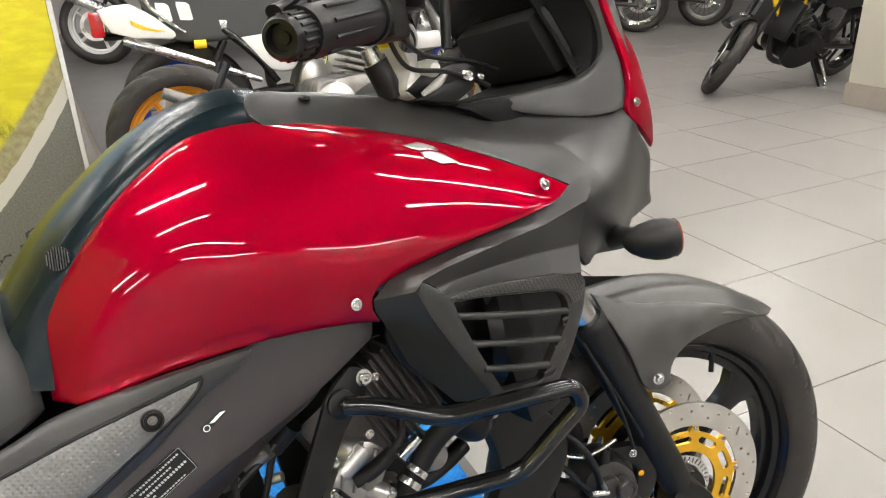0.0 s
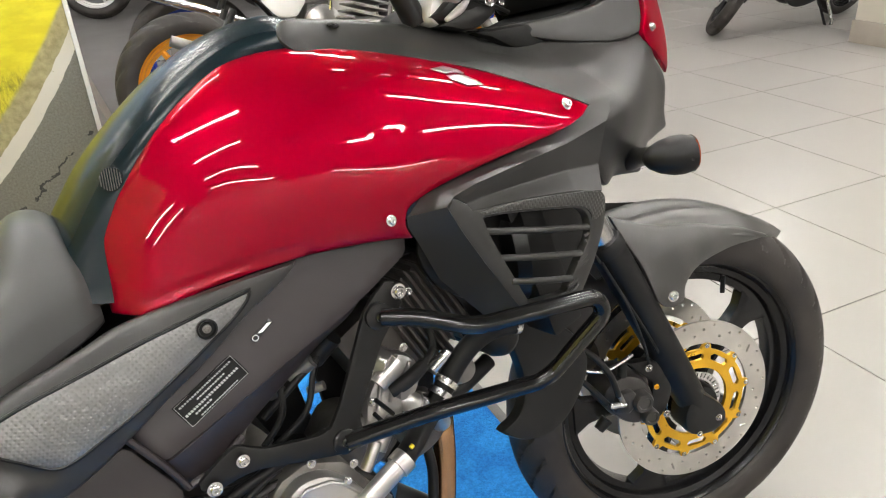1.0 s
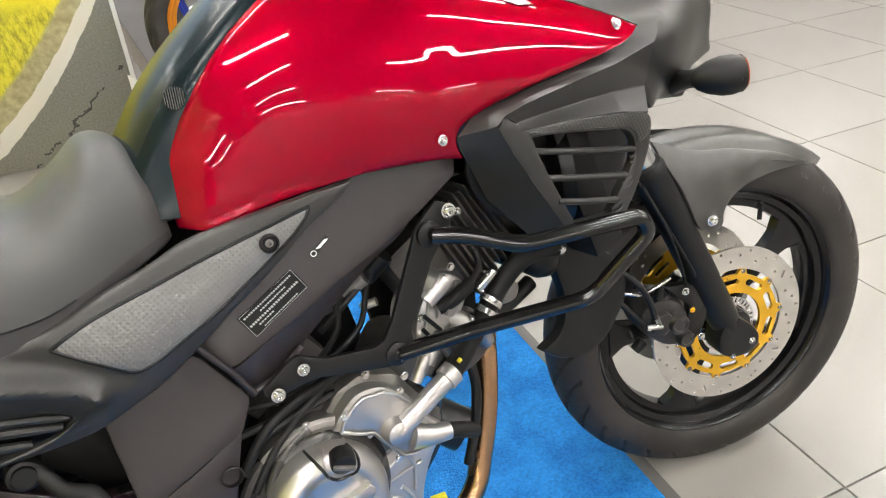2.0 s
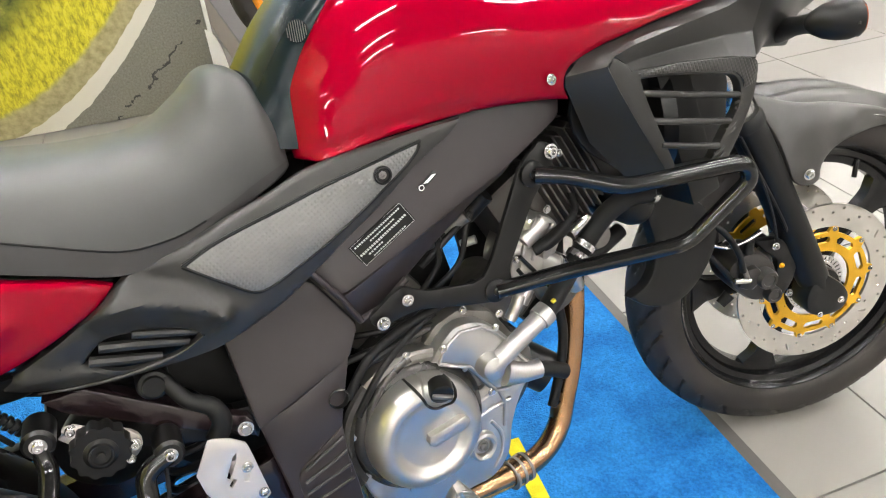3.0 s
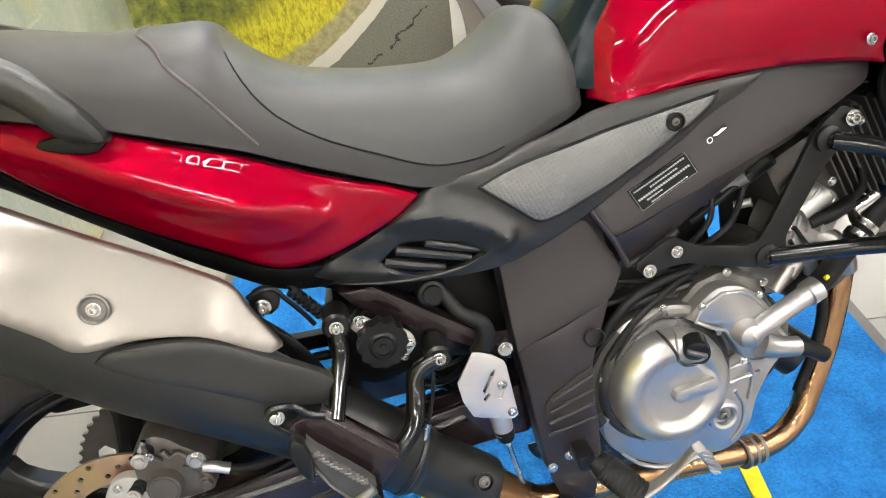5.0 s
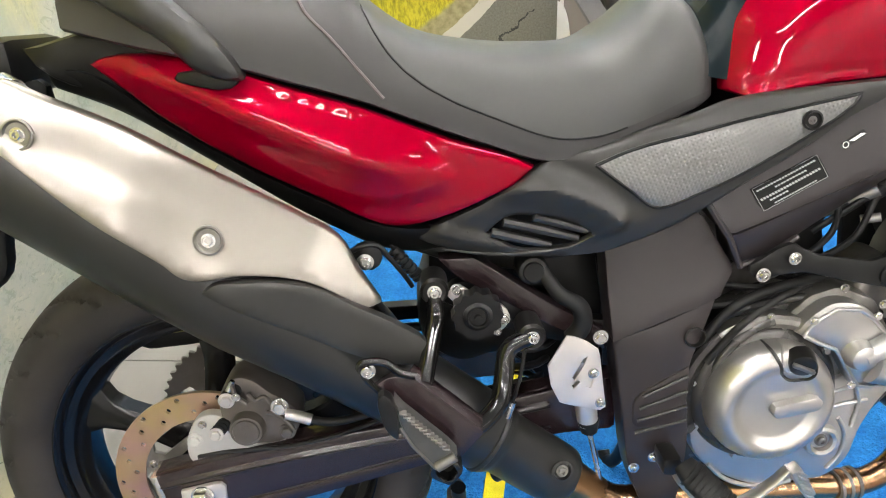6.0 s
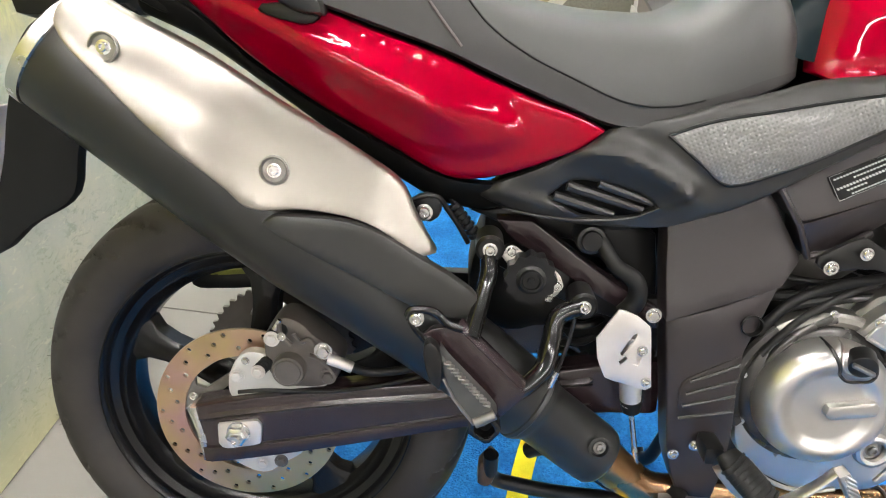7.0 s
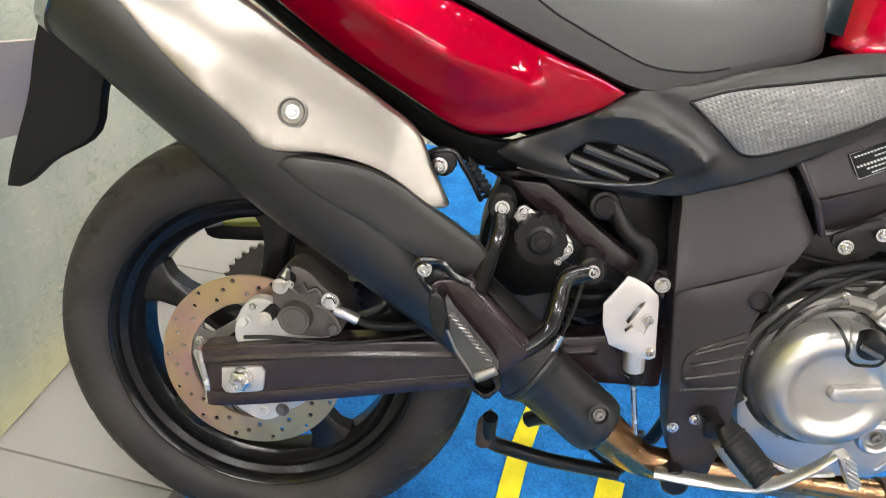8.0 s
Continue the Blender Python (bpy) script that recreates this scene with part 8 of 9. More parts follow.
    part("brake_pedal", tube([(0.555, -0.172, -0.055), (0.62, -0.190, -0.048), (0.68, -0.205, -0.035), (0.725, -0.214, 0.002), (0.746, -0.218, 0.028)], [0.013, 0.013, 0.012, 0.010, 0.009], 14, flat=0.5), ALU, bike, "silver rear brake pedal")
    for k in range(6):
        part("pedal_tooth", box((0.7545 + 0.0022 * k, -0.2335, 0.029 - 0.0065 * k), (0.016, 0.004, 0.0026), 0.0006, Matrix.Rotation(0.5, 4, "Y"), 1), ALU, bike)
    part("pedal_pad", move(box((0, 0, 0), (0.046, 0.020, 0.014), 0.003), Matrix.Translation((0.760, -0.222, 0.012)) @ Matrix.Rotation(1.05, 4, "Y")), ALU, bike, "knurled silver pedal pad")
    part("pedal_pivot", lathe([(0, -0.186), (0.014, -0.186), (0.018, -0.182), (0.018, -0.15)], 24, Matrix.Translation((0.580, 0, -0.062))), PLATE, bike)
    bolt(bike, (0.590, -0.176, 0.030), 0.0078)
    bolt(bike, (0.567, -0.170, 0.012), 0.0078)
    # centre stand foot, shock, inner clutter
    part("centre_stand", tube(fillet([(0.3388, -0.135, -0.0221), (0.3383, -0.12, -0.0709), (0.4192, -0.1, -0.1018), (0.5314, -0.07, -0.1334)], 0.02), 0.0105, 14, smooth=False), PLATE, bike, "folded black centre stand")
    part("centre_stand", tube([(0.40, -0.02, -0.09), (0.43, -0.04, -0.07), (0.47, -0.06, -0.08), (0.54, -0.06, -0.13)], 0.012, 12), PLATE, bike)
    part("stand_foot", slab([(0.3235, -0.134, -0.0400), (0.3390, -0.134, -0.0213), (0.3470, -0.134, -0.0300), (0.3440, -0.134, -0.0640), (0.3360, -0.134, -0.0750), (0.3222, -0.134, -0.0714)], 0.020, 0.003, res=0.008, per=2), BROWNSTEEL, bike, "scuffed brown stand foot")
    part("side_stand", tube([(0.70, 0.13, -0.08), (0.67, 0.18, -0.17), (0.64, 0.235, -0.265), (0.637, 0.250, -0.252)], 0.012, 12), PLATE, bike, "black side stand")
    part("shock_spring", tube([(0.44 + 0.06 * s + 0.032 * math.cos(s * 44), 0.032 * math.sin(s * 44), 0.05 + 0.19 * s) for s in np.linspace(0, 1, 90)], 0.006, 8, 1, smooth=False), SPRING, bike)
    part("battery_box", slab([(0.325, 0, 0.30), (0.42, 0, 0.33), (0.56, 0, 0.31), (0.57, 0, 0.02), (0.50, 0, 0.04), (0.42, 0, 0.115), (0.36, 0, 0.105), (0.31, 0, 0.14), (0.302, 0, 0.20), (0.32, 0, 0.26)], 0.10, 0.01, res=0.03, lift=0.02), PLASTIC2, bike, "black inner battery box")
    part("inner_fender", slab([(0.30, 0, 0.30), (0.40, 0, 0.31), (0.54, 0, 0.28), (0.55, 0, 0.20), (0.545, 0, 0.12), (0.46, 0, 0.25), (0.36, 0, 0.275)], 0.16, 0.01, res=0.03, lift=0.08), PLASTIC2, bike)
    part("rear_mudguard", slab([(-0.362, -0.06, 0.214), (-0.345, -0.06, 0.2655), (-0.315, -0.06, 0.345), (-0.296, -0.06, 0.42), (-0.25, -0.06, 0.52), (-0.12, -0.06, 0.545), (-0.12, -0.06, 0.50), (-0.18, -0.06, 0.43), (-0.208, -0.06, 0.360), (-0.224, -0.06, 0.299), (-0.290, -0.06, 0.256), (-0.348, -0.06, 0.212)], 0.02, 0.008, res=0.025), COCKPIT, bike, "black rear mudguard flap")
    part("number_plate", box((-0.350, 0.0, 0.345), (0.005, 0.17, 0.14), 0.001, Matrix.Rotation(0.30, 4, "Y")), PALEPINK, bike, "blank pale pinkish plate")
    part("tail_housing", box((-0.20, 0, 0.56), (0.12, 0.16, 0.07), 0.02), PLASTIC2, bike, "black tail housing")


def handlebar():
    hb = empty("handlebar", bike)
    part("bar_end", move(lathe([(0, -0.014), (0.005, -0.014), (0.0055, -0.012), (0.0105, -0.012), (0.0115, -0.020), (0.0145, -0.020), (0.0168, -0.016), (0.0172, -0.007), (0.0172, 0.020)], 32), Matrix.Translation((0.897, -0.383, 0.778)) @ Vector((0.70, 0.62, 0.14)).to_track_quat("Y", "Z").to_matrix().to_4x4()), PLATE, hb, "black bar end weight")
    part("grip", tube([(0.906, -0.375, 0.780), (0.96, -0.328, 0.790), (1.012, -0.282, 0.800)], [0.0210, 0.0222, 0.0240], 24), RUBBER, hb, "ribbed black rubber grip")
    for k in range(10):
        a = 2 * math.pi * k / 10
        e = 0.0214
        u = Vector((0.0, -0.2, 1.0)).normalized()
        w = Vector((0.70, 0.62, 0.14)).normalized().cross(u)
        o = u * math.cos(a) * e + w * math.sin(a) * e
        part("grip_ridge", tube([Vector((0.925, -0.3585, 0.784)) + o, Vector((0.995, -0.297, 0.797)) + o], 0.0022, 6, smooth=False), RUBBER, hb)
    part("grip_flange", tube([(1.010, -0.284, 0.800), (1.018, -0.277, 0.8015)], 0.027, 24, smooth=False), RUBBER, hb)
    part("bar_tube", tube([(1.01, -0.284, 0.800), (1.07, -0.225, 0.808), (1.13, -0.15, 0.805), (1.17, -0.08, 0.785), (1.18, 0.0, 0.775), (1.23, 0.09, 0.785), (1.29, 0.17, 0.81), (1.38, 0.30, 0.81)], 0.0125, 16), GLOSS, hb)
    part("switch_pod", box((1.045, -0.250, 0.808), (0.055, 0.05, 0.06), 0.010, Matrix.Rotation(0.75, 4, "Z")), PLASTIC2, hb, "black switch housing")
    part("brake_lever", tube([(1.10, -0.235, 0.818), (1.04, -0.310, 0.838), (0.96, -0.360, 0.828), (0.9000, -0.3750, 0.8024), (0.8875, -0.3800, 0.7967)], [0.010, 0.008, 0.0065, 0.006, 0.0085], 12, flat=0.7), PLASTIC2, hb)
    part("master_cylinder", box((1.105, -0.19, 0.835), (0.06, 0.05, 0.045), 0.010, Matrix.Rotation(0.75, 4, "Z")), PLASTIC2, hb)
    part("grip", tube([(1.38, 0.30, 0.81), (1.43, 0.42, 0.80)], 0.0195, 20, smooth=False), RUBBER, hb)
    # top yoke, clamps
    part("top_yoke", slab([(1.150, -0.105, 0.730), (1.19, -0.11, 0.752), (1.25, -0.105, 0.755), (1.27, -0.10, 0.740), (1.24, -0.10, 0.718), (1.17, -0.10, 0.715)], 0.20, 0.012, res=0.02), PLATE, hb, "black top yoke")
    riser = [(1.153, 0.801), (1.164, 0.806), (1.210, 0.801), (1.207, 0.779), (1.181, 0.774), (1.180, 0.757), (1.200, 0.747), (1.196, 0.726), (1.178, 0.716), (1.152, 0.722), (1.149, 0.733), (1.160, 0.758), (1.154, 0.782)]
    part("bar_clamp", slab([(x, -0.090 - 0.006 * (x < 1.17), z) for x, z in riser], 0.050, 0.009, res=0.006, per=3), SILVER, hb, "silver handlebar clamp")
    part("clamp_knob", lathe([(0, -0.030), (0.007, -0.029), (0.0125, -0.022), (0.0135, -0.012), (0.0135, 0.02)], 24, Matrix.Translation((1.188, -0.082, 0.752))), SILVER, hb)
    part("clamp_cap", box((1.188, -0.080, 0.789), (0.042, 0.050, 0.022), 0.005), SILVER, hb)
    part("clamp_cap", box((1.140, -0.080, 0.806), (0.030, 0.036, 0.020), 0.004, Matrix.Rotation(0.25, 4, "Y")), CASEDARK, hb)
    part("yoke_arm", slab([(1.160, -0.104, 0.716), (1.229, -0.104, 0.748), (1.250, -0.104, 0.738), (1.254, -0.104, 0.722), (1.213, -0.104, 0.704)], 0.03, 0.006, res=0.010, per=3), PLATE, hb)
    part("yoke_edge", tube([(1.166, -0.106, 0.722), (1.190, -0.108, 0.733), (1.206, -0.107, 0.744)], [0.003, 0.006, 0.003], 10), SILVER, hb)
    for k in range(18):
        a = 2 * math.pi * k / 18
        axis = Vector((0.70, 0.62, 0.14)).normalized()
        u = Vector((0.0, -0.2, 1.0))
        u = (u - axis * u.dot(axis)).normalized()
        o = Vector((0.897, -0.383, 0.778)) + (u * math.cos(a) + axis.cross(u) * math.sin(a)) * 0.0170
        part("bar_end_rib", tube([o - axis * 0.012, o + axis * 0.012], 0.0018, 6, smooth=False), RUBBER, hb)
    bolt(hb, (1.238, -0.107, 0.737), 0.009, (0.1, -1, 0.5))
    bolt(hb, (1.262, -0.104, 0.733), 0.005, (0.1, -1, 0.5))
    part("bar_clamp", tube([(1.215, 0.075, 0.745), (1.222, 0.075, 0.775), (1.226, 0.075, 0.80)], [0.022, 0.015, 0.020], 20), ALU, hb)
    part("preload_cap", tube([(1.148, -0.06, 0.725), (1.130, -0.06, 0.772)], 0.017, 20, smooth=False), PLATE, hb)
    part("preload_top", tube([(1.131, -0.06, 0.770), (1.124, -0.06, 0.790)], [0.013, 0.0125], 20, smooth=False), STEEL, hb)
    part("key_tag", box((1.146, -0.062, 0.792), (0.018, 0.004, 0.009), 0.001), YELLOWP, hb, "yellow key tag")
    part("cable", tube([(1.08, -0.21, 0.80), (1.16, -0.13, 0.77), (1.26, -0.09, 0.755), (1.33, -0.05, 0.74)], 0.0032, 10), PLASTIC2, hb)
    part("cable", tube([(1.06, -0.23, 0.795), (1.12, -0.16, 0.755), (1.20, -0.12, 0.745), (1.29, -0.08, 0.72)], 0.0030, 10), PLASTIC2, hb)
    part("mirror_stem", tube([(1.152, -0.20, 0.768), (1.160, -0.20, 0.83), (1.165, -0.205, 0.93), (1.15, -0.235, 1.02)], 0.0062, 12), PLASTIC2, hb)


wheels()
front_end()
bodywork()
seat_and_tail()
frame_and_brackets()
engine()
rear_end()
handlebar()


# ---------------------------------------------------------------- the other motorcycles in the showroom
WHITEP = material("white_gloss_paint", (0.74, 0.74, 0.72), 0.25, coat=0.6, vary=0.03, bump=0.0)
BLUEP = material("blue_gloss_paint", (0.02, 0.04, 0.28), 0.25, coat=0.6, vary=0.05, bump=0.0)
BLACKP = material("black_gloss_paint", (0.012, 0.012, 0.012), 0.22, coat=0.5, vary=0.05, bump=0.0)
YELP = material("yellow_gloss_paint", (0.78, 0.50, 0.01), 0.28, coat=0.5, vary=0.04, bump=0.0)
PLINTH = material("dark_grey_platform_covering", (0.105, 0.100, 0.100), 0.42, vary=0.08, scale=3, grain=200, bump=0.1)
CHROME = material("chromed_steel", (0.75, 0.75, 0.74), 0.12, 1.0, vary=0.05, bump=0.0)
ORANGERIM = material("orange_anodised_rim", (0.72, 0.28, 0.02), 0.3, 0.6, vary=0.06, bump=0.0)


def parked_bike(m, label, rim, tank, panel, seat=SEATSIDE, base=1.40, lean=-0.17, steer=0.25, spokes=12, rr=0.31, rf=0.315, chrome=STEEL, drop=0.0, tail=True, low=0.0, sil=0.046, back=0.0, bare=False, block=ALUDARK, stub=False):
    """A parked motorcycle, simpler than the red one; x ahead from under the rear axle, y to its left."""
    b = empty("parked_motorcycle", None, m @ Matrix.Rotation(lean, 4, "X"))
    tagged(b, label, "motorcycle", group="motorcycles parked in the showroom")
    for nm, mm, r, hw in (("rear_wheel", Matrix.Translation((0, 0, rr)), rr, 0.065), ("front_wheel", Matrix.Translation((base, 0, rf)) @ Matrix.Rotation(steer, 4, Vector((-0.42, 0, 0.91))), rf, 0.05)):
        w = empty(nm, b, mm)
        part("tyre", tyre_mesh(r, r - 0.085, hw, 120, 8, 90.0), TYRE, w, "", 50)
        part("rim", rim_mesh(r - 0.087, hw * 0.75), rim, w)
        sp = None
        for k in range(spokes):
            q = Matrix.Rotation(2 * math.pi * k / spokes, 4, "Y")
            if sp is None:
                sp = part("spoke", tube([(0.03, 0.012, 0), (r - 0.115, -0.008, 0)], 0.004 if spokes > 8 else 0.014, 6, smooth=False), CHROME if spokes > 8 else rim, w)
                sp.matrix_basis = q
            else:
                share("spoke", sp, w, q)
        part("hub", lathe([(0, -0.06), (0.035, -0.06), (0.05, -0.03), (0.05, 0.03), (0.035, 0.06), (0, 0.06)], 20), ALUDARK, w)
        part("brake_disc", plate(circle(0.12, 40), [circle(0.085, 30)], 0.005, -0.075), ROTOR, w)
    for s in (-1, 1):
        part("fork_leg", tube([(base, 0.09 * s, rf), (base - 0.30, 0.09 * s, rf + 0.62)], [0.024, 0.021], 12, smooth=False), chrome, b)
        part("swingarm", tube([(0, 0.10 * s, rr), (0.50, 0.09 * s, rr + 0.05)], 0.022, 10, smooth=False), FRAME, b)
        part("shock_absorber", tube([(0.06, 0.12 * s, rr + 0.06), (0.20, 0.11 * s, rr + 0.30)], 0.016, 10, smooth=False), PLATE, b)
        if bare or stub:
            continue
        o = part("side_panel", slab([(0.32, -0.12, 0.66), (0.52, -0.13, 0.70), (0.60, -0.13, 0.66), (0.50, -0.14, 0.52), (0.40, -0.14, 0.52)], 0.02, 0.01, res=0.03), panel, b) if s < 0 else mirrored(o, b)
        o.location = (-back, 0, -low)
    part("crankcase", slab([(0.48, -0.14, 0.30), (0.85, -0.14, 0.28), (0.92, -0.14, 0.38), (0.84, -0.14, 0.50), (0.55, -0.14, 0.50)], 0.28, 0.03, res=0.05), block, b)
    part("clutch_cover", lathe([(0, -0.18), (0.07, -0.18), (0.09, -0.165), (0.095, -0.13)], 30, Matrix.Translation((0.62, 0, 0.40))), ALU, b)
    for k in range(7):
        part("cooling_fin", box((0.76 + 0.012 * k, 0, 0.50 + 0.028 * k), (0.16, 0.22, 0.010), 0.002, Matrix.Rotation(0.3, 4, "Y"), 1), ALUDARK, b)
    part("cylinder_head", box((0.86, 0, 0.70), (0.15, 0.2, 0.06), 0.02, Matrix.Rotation(0.3, 4, "Y")), ALU, b)
    part("exhaust_header", tube([(0.92, -0.08, 0.64), (1.00, -0.12, 0.50), (0.93, -0.15, 0.32), (0.70, -0.16, 0.26), (0.45, -0.16, 0.30)], 0.021, 12), chrome, b)
    if not bare:
        part("silencer", tube([(0.46, -0.165, 0.30), (0.20, -0.18, 0.40), (-0.02, -0.19, 0.50)] + [(-0.07, -0.192, 0.523) if stub else (-0.24, -0.20, 0.60)], [0.6 * sil, 0.9 * sil, sil, 0.9 * sil], 16), chrome, b, "bright metal silencer")
    part("tank", slab([(0.60, 0, 0.80), (0.68, 0, 0.90), (0.82, 0, 0.97), (1.00, 0, 0.96), (1.08, 0, 0.88), (1.02, 0, 0.80), (0.80, 0, 0.77)], 0.26, 0.06, res=0.04, lift=0.13), tank, b)
    if tail:
        part("seat", slab([(-0.18, 0, 0.84), (0.05, 0, 0.86), (0.30, 0, 0.82), (0.52, 0, 0.80), (0.66, 0, 0.86), (0.64, 0, 0.72), (0.40, 0, 0.67), (0.10, 0, 0.69), (-0.16, 0, 0.75)], 0.24, 0.03, res=0.04, lift=0.12), seat, b).location.z = -drop - low
        part("tail_cowl", slab([(-0.34, 0, 0.82), (-0.16, 0, 0.84), (0.10, 0, 0.76), (0.22, 0, 0.70), (0.10, 0, 0.68), (-0.14, 0, 0.73), (-0.33, 0, 0.76)], 0.20, 0.02, res=0.04, lift=0.125), panel, b).location.z = -drop
        part("tail_lamp", box((-0.37, 0, 0.77 - drop), (0.07, 0.14, 0.11), 0.015), REDLENS, b)
        part("rear_mudguard", tube([(-0.33, 0, 0.74), (-0.18, 0, 0.70), (0.10, 0, 0.68)], 0.05, 12, flat=0.4), PLASTIC2, b)
    part("frame_tube", tube([(1.12, 0, 0.90), (0.80, 0, 0.80)] if stub else [(1.12, 0, 0.90), (0.80, 0, 0.80), (0.45, 0, 0.74), (0.02, 0, 0.74)], 0.03, 12), FRAME, b)
    part("frame_tube", tube([(1.12, 0, 0.85), (1.00, 0, 0.55), (0.88, 0, 0.26), (0.45, 0, 0.27), (0.42, 0, 0.45 if stub else 0.70)], 0.025, 12), FRAME, b)
    part("headlamp", move(lathe([(0, -0.06), (0.06, -0.05), (0.085, 0.0), (0.09, 0.04), (0.075, 0.055), (0, 0.06)], 24), axis_pose((base - 0.14, 0, 0.88), (1, 0, -0.1))), panel, b)
    part("handlebar", tube([(base - 0.42, -0.36, 1.03), (base - 0.36, -0.20, 1.06), (base - 0.30, 0, 1.0), (base - 0.36, 0.20, 1.06), (base - 0.42, 0.36, 1.03)], 0.012, 10), chrome, b)
    part("front_mudguard", tube([(base + 0.16, 0, rf + 0.28), (base, 0, rf + 0.33), (base - 0.18, 0, rf + 0.28)], 0.055, 12, flat=0.5), panel, b)
    part("side_stand", tube([(0.55, 0.12, 0.30), (0.50, 0.30, 0.058), (0.56, 0.33, 0.056)], 0.011, 8, smooth=False), chrome, b)
    return b


def other_bikes():
    def spot(x, y, deg, z=0.0, k=1.0):
        return Matrix.Translation((x, y, z)) @ Matrix.Rotation(radians(deg), 4, "Z") @ Matrix.Diagonal((k, k, k, 1))
    pl = empty("plinth", None, Matrix.Translation((1.06, 1.72, 0)) @ Matrix.Rotation(-0.07, 4, "Z"))
    part("top", box((0.9, 3.6, 0.25), (1.8, 7.2, 0.02), 0.003), PLINTH, pl)
    part("base", box((0.9, 3.6, 0.12), (1.76, 7.16, 0.24), 0.003), SKIRT, pl)
    tagged(pl, "low dark grey display platform under parked motorcycles", "plinth")
    w = parked_bike(spot(1.49, 2.60, -14, 0.285, 0.92), "white and yellow retro motorcycle with a dark seat", BLUEP, WHITEP, WHITEP, lean=-0.12, spokes=16, tail=False, bare=True)
    part("seat", slab([(-0.20, 0, 0.905), (0.20, 0, 0.905), (0.46, 0, 0.875), (0.66, 0, 0.88), (0.66, 0, 0.65), (0.46, 0, 0.615), (0.24, 0, 0.610), (-0.05, 0, 0.640), (-0.12, 0, 0.75)], 0.26, 0.012, res=0.03, lift=0.13), SEAT, w, "dark grey ribbed seat")
    part("tail_cowl", slab([(-0.33, 0, 0.775), (-0.19, 0, 0.795), (-0.005, 0, 0.655), (-0.02, 0, 0.632), (-0.08, 0, 0.635), (-0.285, 0, 0.675)], 0.24, 0.012, res=0.025, lift=0.136, per=2), WHITEP, w)
    part("stripe", slab([(-0.20, -0.137, 0.725), (-0.12, -0.137, 0.685), (-0.04, -0.137, 0.665), (-0.12, -0.137, 0.672), (-0.20, -0.137, 0.708)], 0.003, 0.0005, res=0.03, lift=0.001), YELP, w, "yellow stripe")
    part("seat_strap", tube([(-0.14, -0.142, 0.86), (-0.10, -0.145, 0.77), (0.03, -0.145, 0.655)], 0.008, 8), STEEL, w, "grey metal grab strap")
    part("tail_lamp", box((-0.345, 0, 0.715), (0.06, 0.14, 0.11), 0.012), REDLENS, w)
    part("lamp_trim", box((-0.312, 0, 0.725), (0.012, 0.15, 0.09), 0.004), CHROME, w)
    part("rear_mudguard", tube([(-0.33, 0, 0.66), (-0.18, 0, 0.66), (0.10, 0, 0.63)], 0.045, 12, flat=0.4), PLASTIC2, w)
    for y, dz in ((-0.19, 0.0), (0.19, 0.0)):
        part("silencer", tube([(0.34, y, 0.415 + dz), (0.10, y - 0.01, 0.510 + dz), (-0.18, y - 0.02, 0.615 + dz), (-0.235, y - 0.02, 0.636 + dz)], [0.012, 0.019, 0.022, 0.018], 16), STEEL, w, "chromed silencer")
    for sgn in (-1, 1):
        tri = part("side_panel", slab([(0.275, -0.15, 0.617), (0.43, -0.16, 0.630), (0.590, -0.15, 0.628), (0.505, -0.16, 0.455), (0.46, -0.16, 0.445), (0.39, -0.16, 0.465)], 0.02, 0.012, res=0.02, per=3), WHITEP, w, "white triangular side panel") if sgn < 0 else mirrored(tri, w)
    part("panel_screw", lathe([(0, -0.006), (0.010, -0.006), (0.012, 0.0), (0.012, 0.004)], 16, Matrix.Translation((0.415, -0.166, 0.555))), PLATE, w)
    for x in (-0.085, 0.005):
        part("bar", slab([(x + 0.012, -0.134, 0.712), (x + 0.070, -0.134, 0.705), (x + 0.060, -0.134, 0.785), (x, -0.134, 0.793)], 0.003, 0.0005, res=0.03, lift=0.002, per=1), WHITE, w, "pale seat marking")
    part("seat_buckle", slab([(0.185, -0.135, 0.70), (0.225, -0.135, 0.70), (0.215, -0.135, 0.655), (0.195, -0.135, 0.655)], 0.006, 0.002, res=0.02), STEEL, w)
    part("reservoir", tube([(0.06, -0.15, 0.600), (0.115, -0.15, 0.598)], 0.020, 14, smooth=False), YELP, w, "yellow shock reservoir")
    part("frame_tube", tube([(0.20, -0.12, 0.66), (0.34, -0.14, 0.52), (0.42, -0.14, 0.40)], 0.018, 10), GLOSS, w)
    part("engine_cover", slab([(0.66, -0.16, 0.50), (0.80, -0.16, 0.55), (0.90, -0.16, 0.48), (0.86, -0.16, 0.36), (0.70, -0.16, 0.34)], 0.05, 0.012, res=0.03), SILVER, w)
    part("oil_line", tube([(0.66, -0.165, 0.62), (0.665, -0.17, 0.50), (0.64, -0.17, 0.42)], 0.008, 8), CHROME, w)
    parked_bike(spot(1.33, 2.08, -9, 0.26, 0.92), "dark motorcycle with orange wheel rims", ORANGERIM, BLACKP, BLACKP, seat=PLASTIC2, lean=-0.12, spokes=6, tail=False, sil=0.024, chrome=ALUDARK, stub=True)
    b = parked_bike(spot(7.10, 2.90, 176), "black and yellow naked motorcycle on its side stand", RIM, BLACKP, BLACKP, seat=PLASTIC2, lean=-0.30, steer=0.72, spokes=5, chrome=PLASTIC2, block=PLATE)
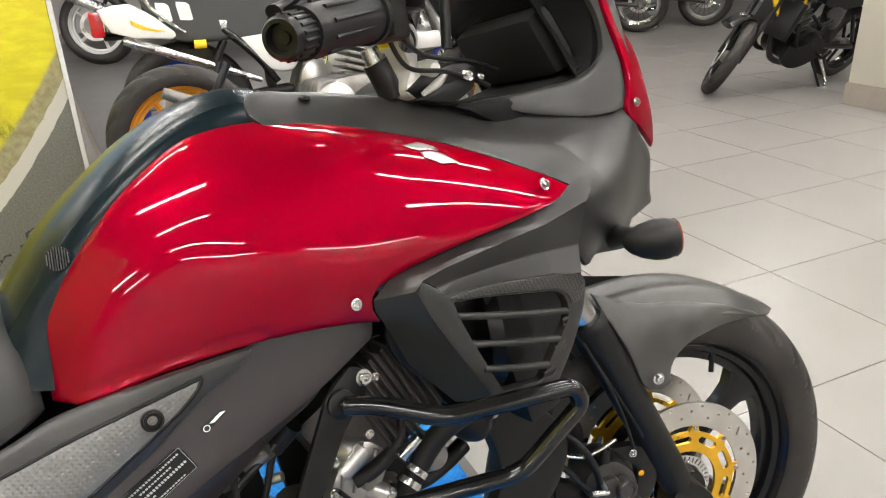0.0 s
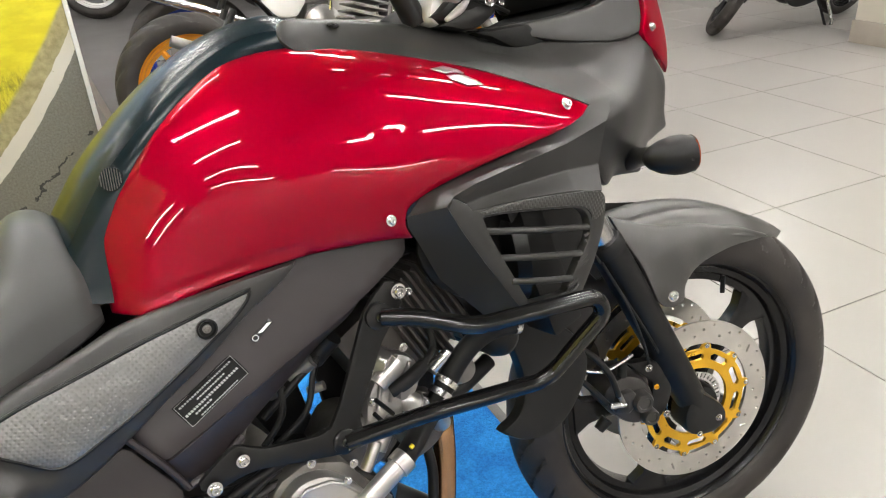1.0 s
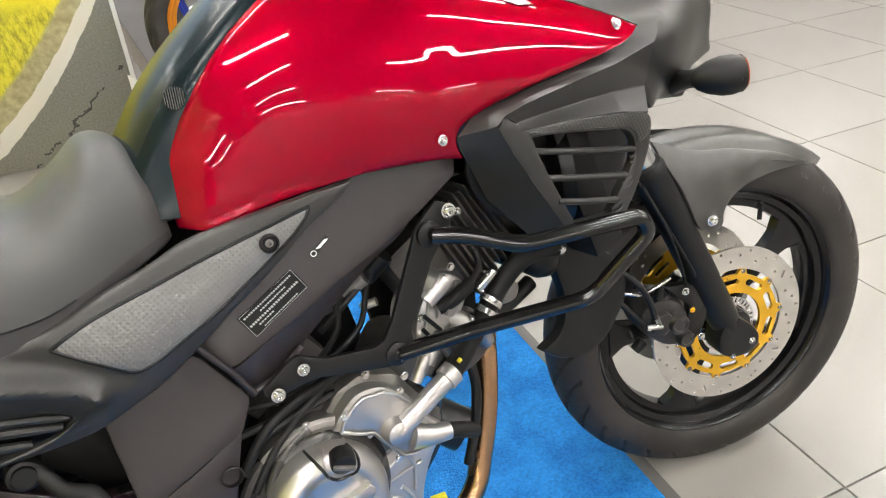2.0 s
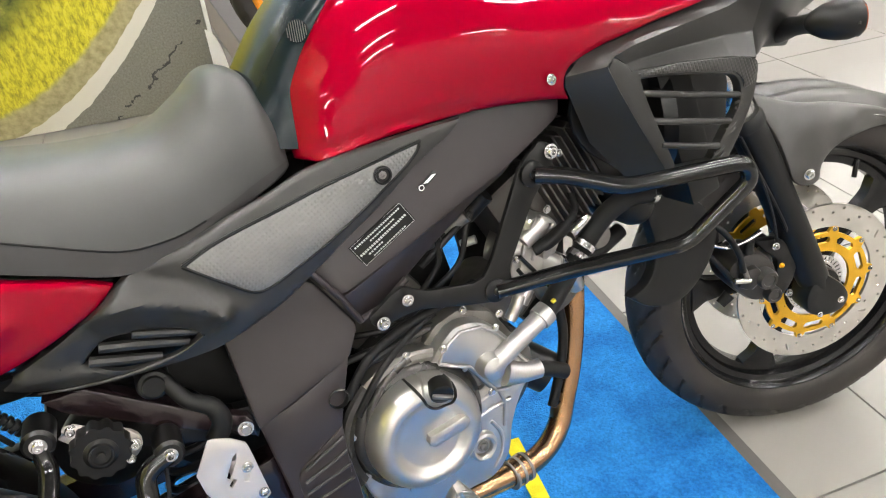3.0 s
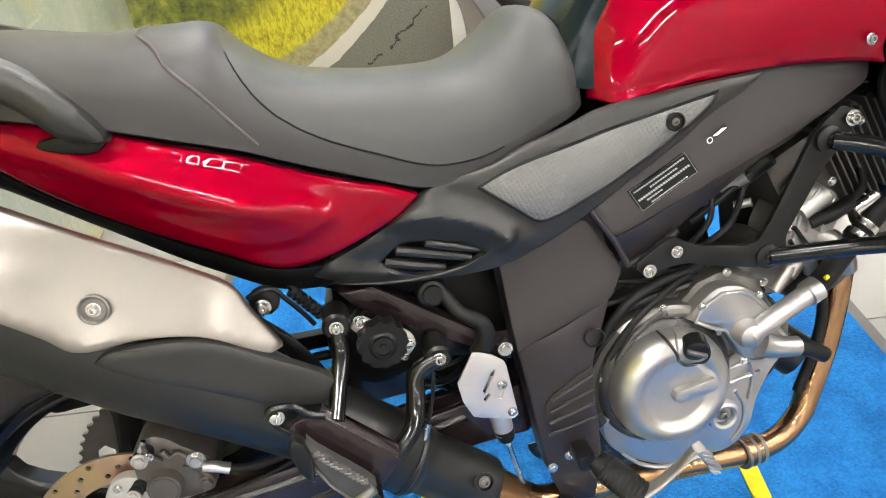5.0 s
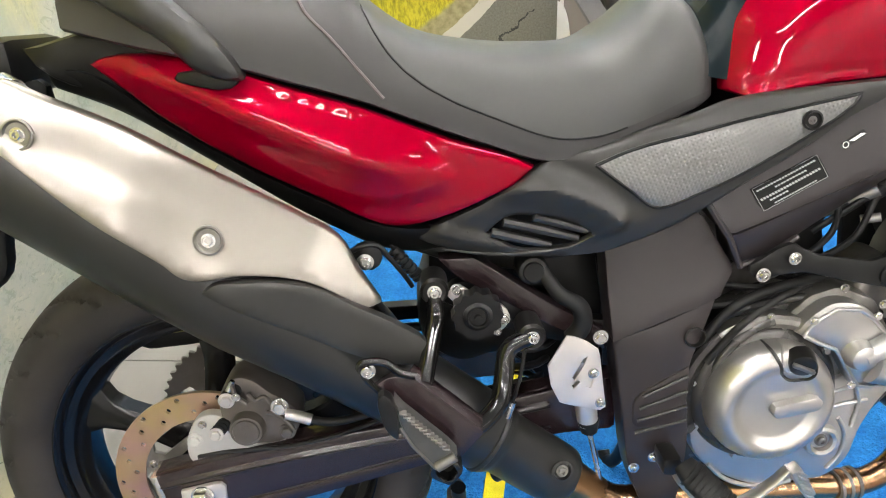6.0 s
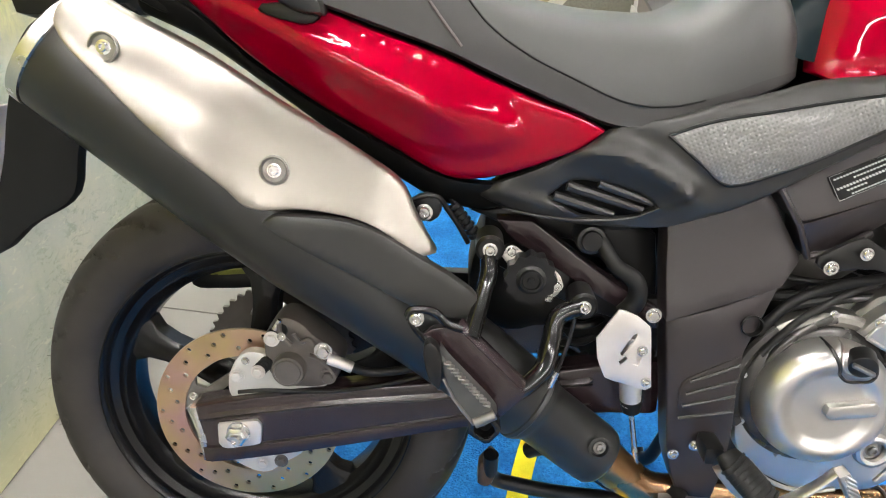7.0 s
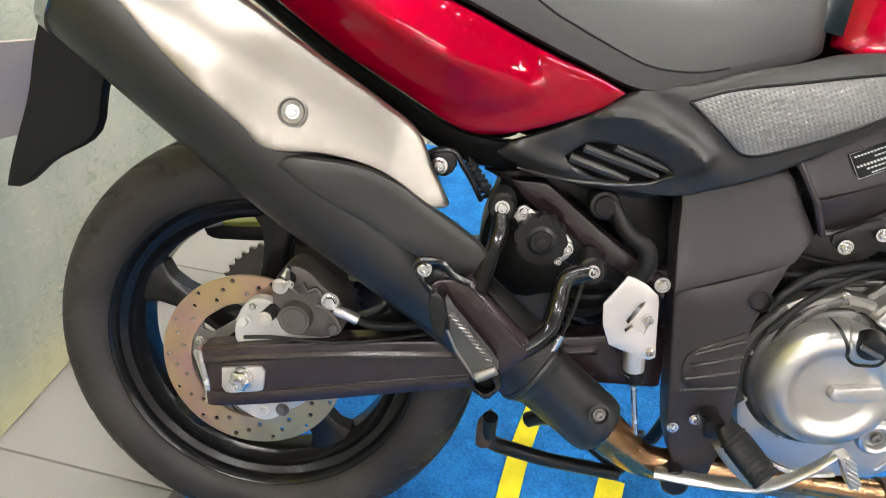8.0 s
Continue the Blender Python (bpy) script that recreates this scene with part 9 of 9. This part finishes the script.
    for pts in ([(1.14, 0.10, 0.66), (1.22, 0.10, 0.74), (1.30, 0.08, 0.86), (1.24, 0.08, 0.86), (1.16, 0.10, 0.74)], [(0.92, 0.15, 0.66), (0.98, 0.16, 0.80), (1.08, 0.14, 0.92), (1.02, 0.14, 0.92), (0.93, 0.15, 0.78)]):
        part("shroud_accent", move(slab([(x, -y, z) for x, y, z in pts], 0.015, 0.004, res=0.03), Matrix.Diagonal((1, -1, 1, 1))), YELP, b, "yellow shroud piece")
    part("engine_guard", slab([(0.50, 0.15, 0.34), (0.62, 0.15, 0.27), (0.88, 0.15, 0.25), (1.00, 0.15, 0.33), (0.98, 0.15, 0.44), (0.84, 0.15, 0.41), (0.70, 0.15, 0.46), (0.55, 0.15, 0.45)], 0.03, 0.012, res=0.03), PLASTIC2, b)
    part("alternator_cover", lathe([(0.095, 0.13), (0.09, 0.165), (0.07, 0.18), (0.05, 0.178), (0, 0.182)], 28, Matrix.Translation((0.66, 0, 0.42))), PLATE, b)
    part("radiator", box((1.00, 0.0, 0.62), (0.06, 0.34, 0.30), 0.01, Matrix.Rotation(-0.35, 4, "Y")), PLASTIC2, b)
    for pts in ([(0.60, 0.17, 0.36), (0.50, 0.19, 0.30), (0.40, 0.18, 0.34)], [(0.92, 0.15, 0.60), (0.88, 0.17, 0.45), (0.80, 0.16, 0.34)], [(0.52, 0.15, 0.60), (0.66, 0.17, 0.58), (0.80, 0.16, 0.66)]):
        part("hose", tube(pts, 0.014, 10), RUBBER, b)
    part("side_stand_leg", tube([(0.50, 0.15, 0.33), (0.44, 0.28, 0.12), (0.46, 0.30, 0.09)], 0.014, 10, smooth=False), STEEL, b, "bright side stand")
    parked_bike(spot(1.78, 6.75, -30, 0.26, 1.1), "blue sports motorcycle with pale wheels", SILVER, BLUEP, BLUEP, lean=-0.12, spokes=5)
    parked_bike(spot(8.32, 6.26, 132, 0, 1.2), "dark motorcycle with chromed spoked wheels", CHROME, BLACKP, BLACKP, lean=-0.15, steer=0.3, spokes=16)
    parked_bike(spot(9.42, 6.08, 128, 0, 1.15), "dark motorcycle with spoked wheels", ALUDARK, BLUEP, BLACKP, lean=-0.15, steer=0.3, spokes=16)


other_bikes()

tiles(floor)
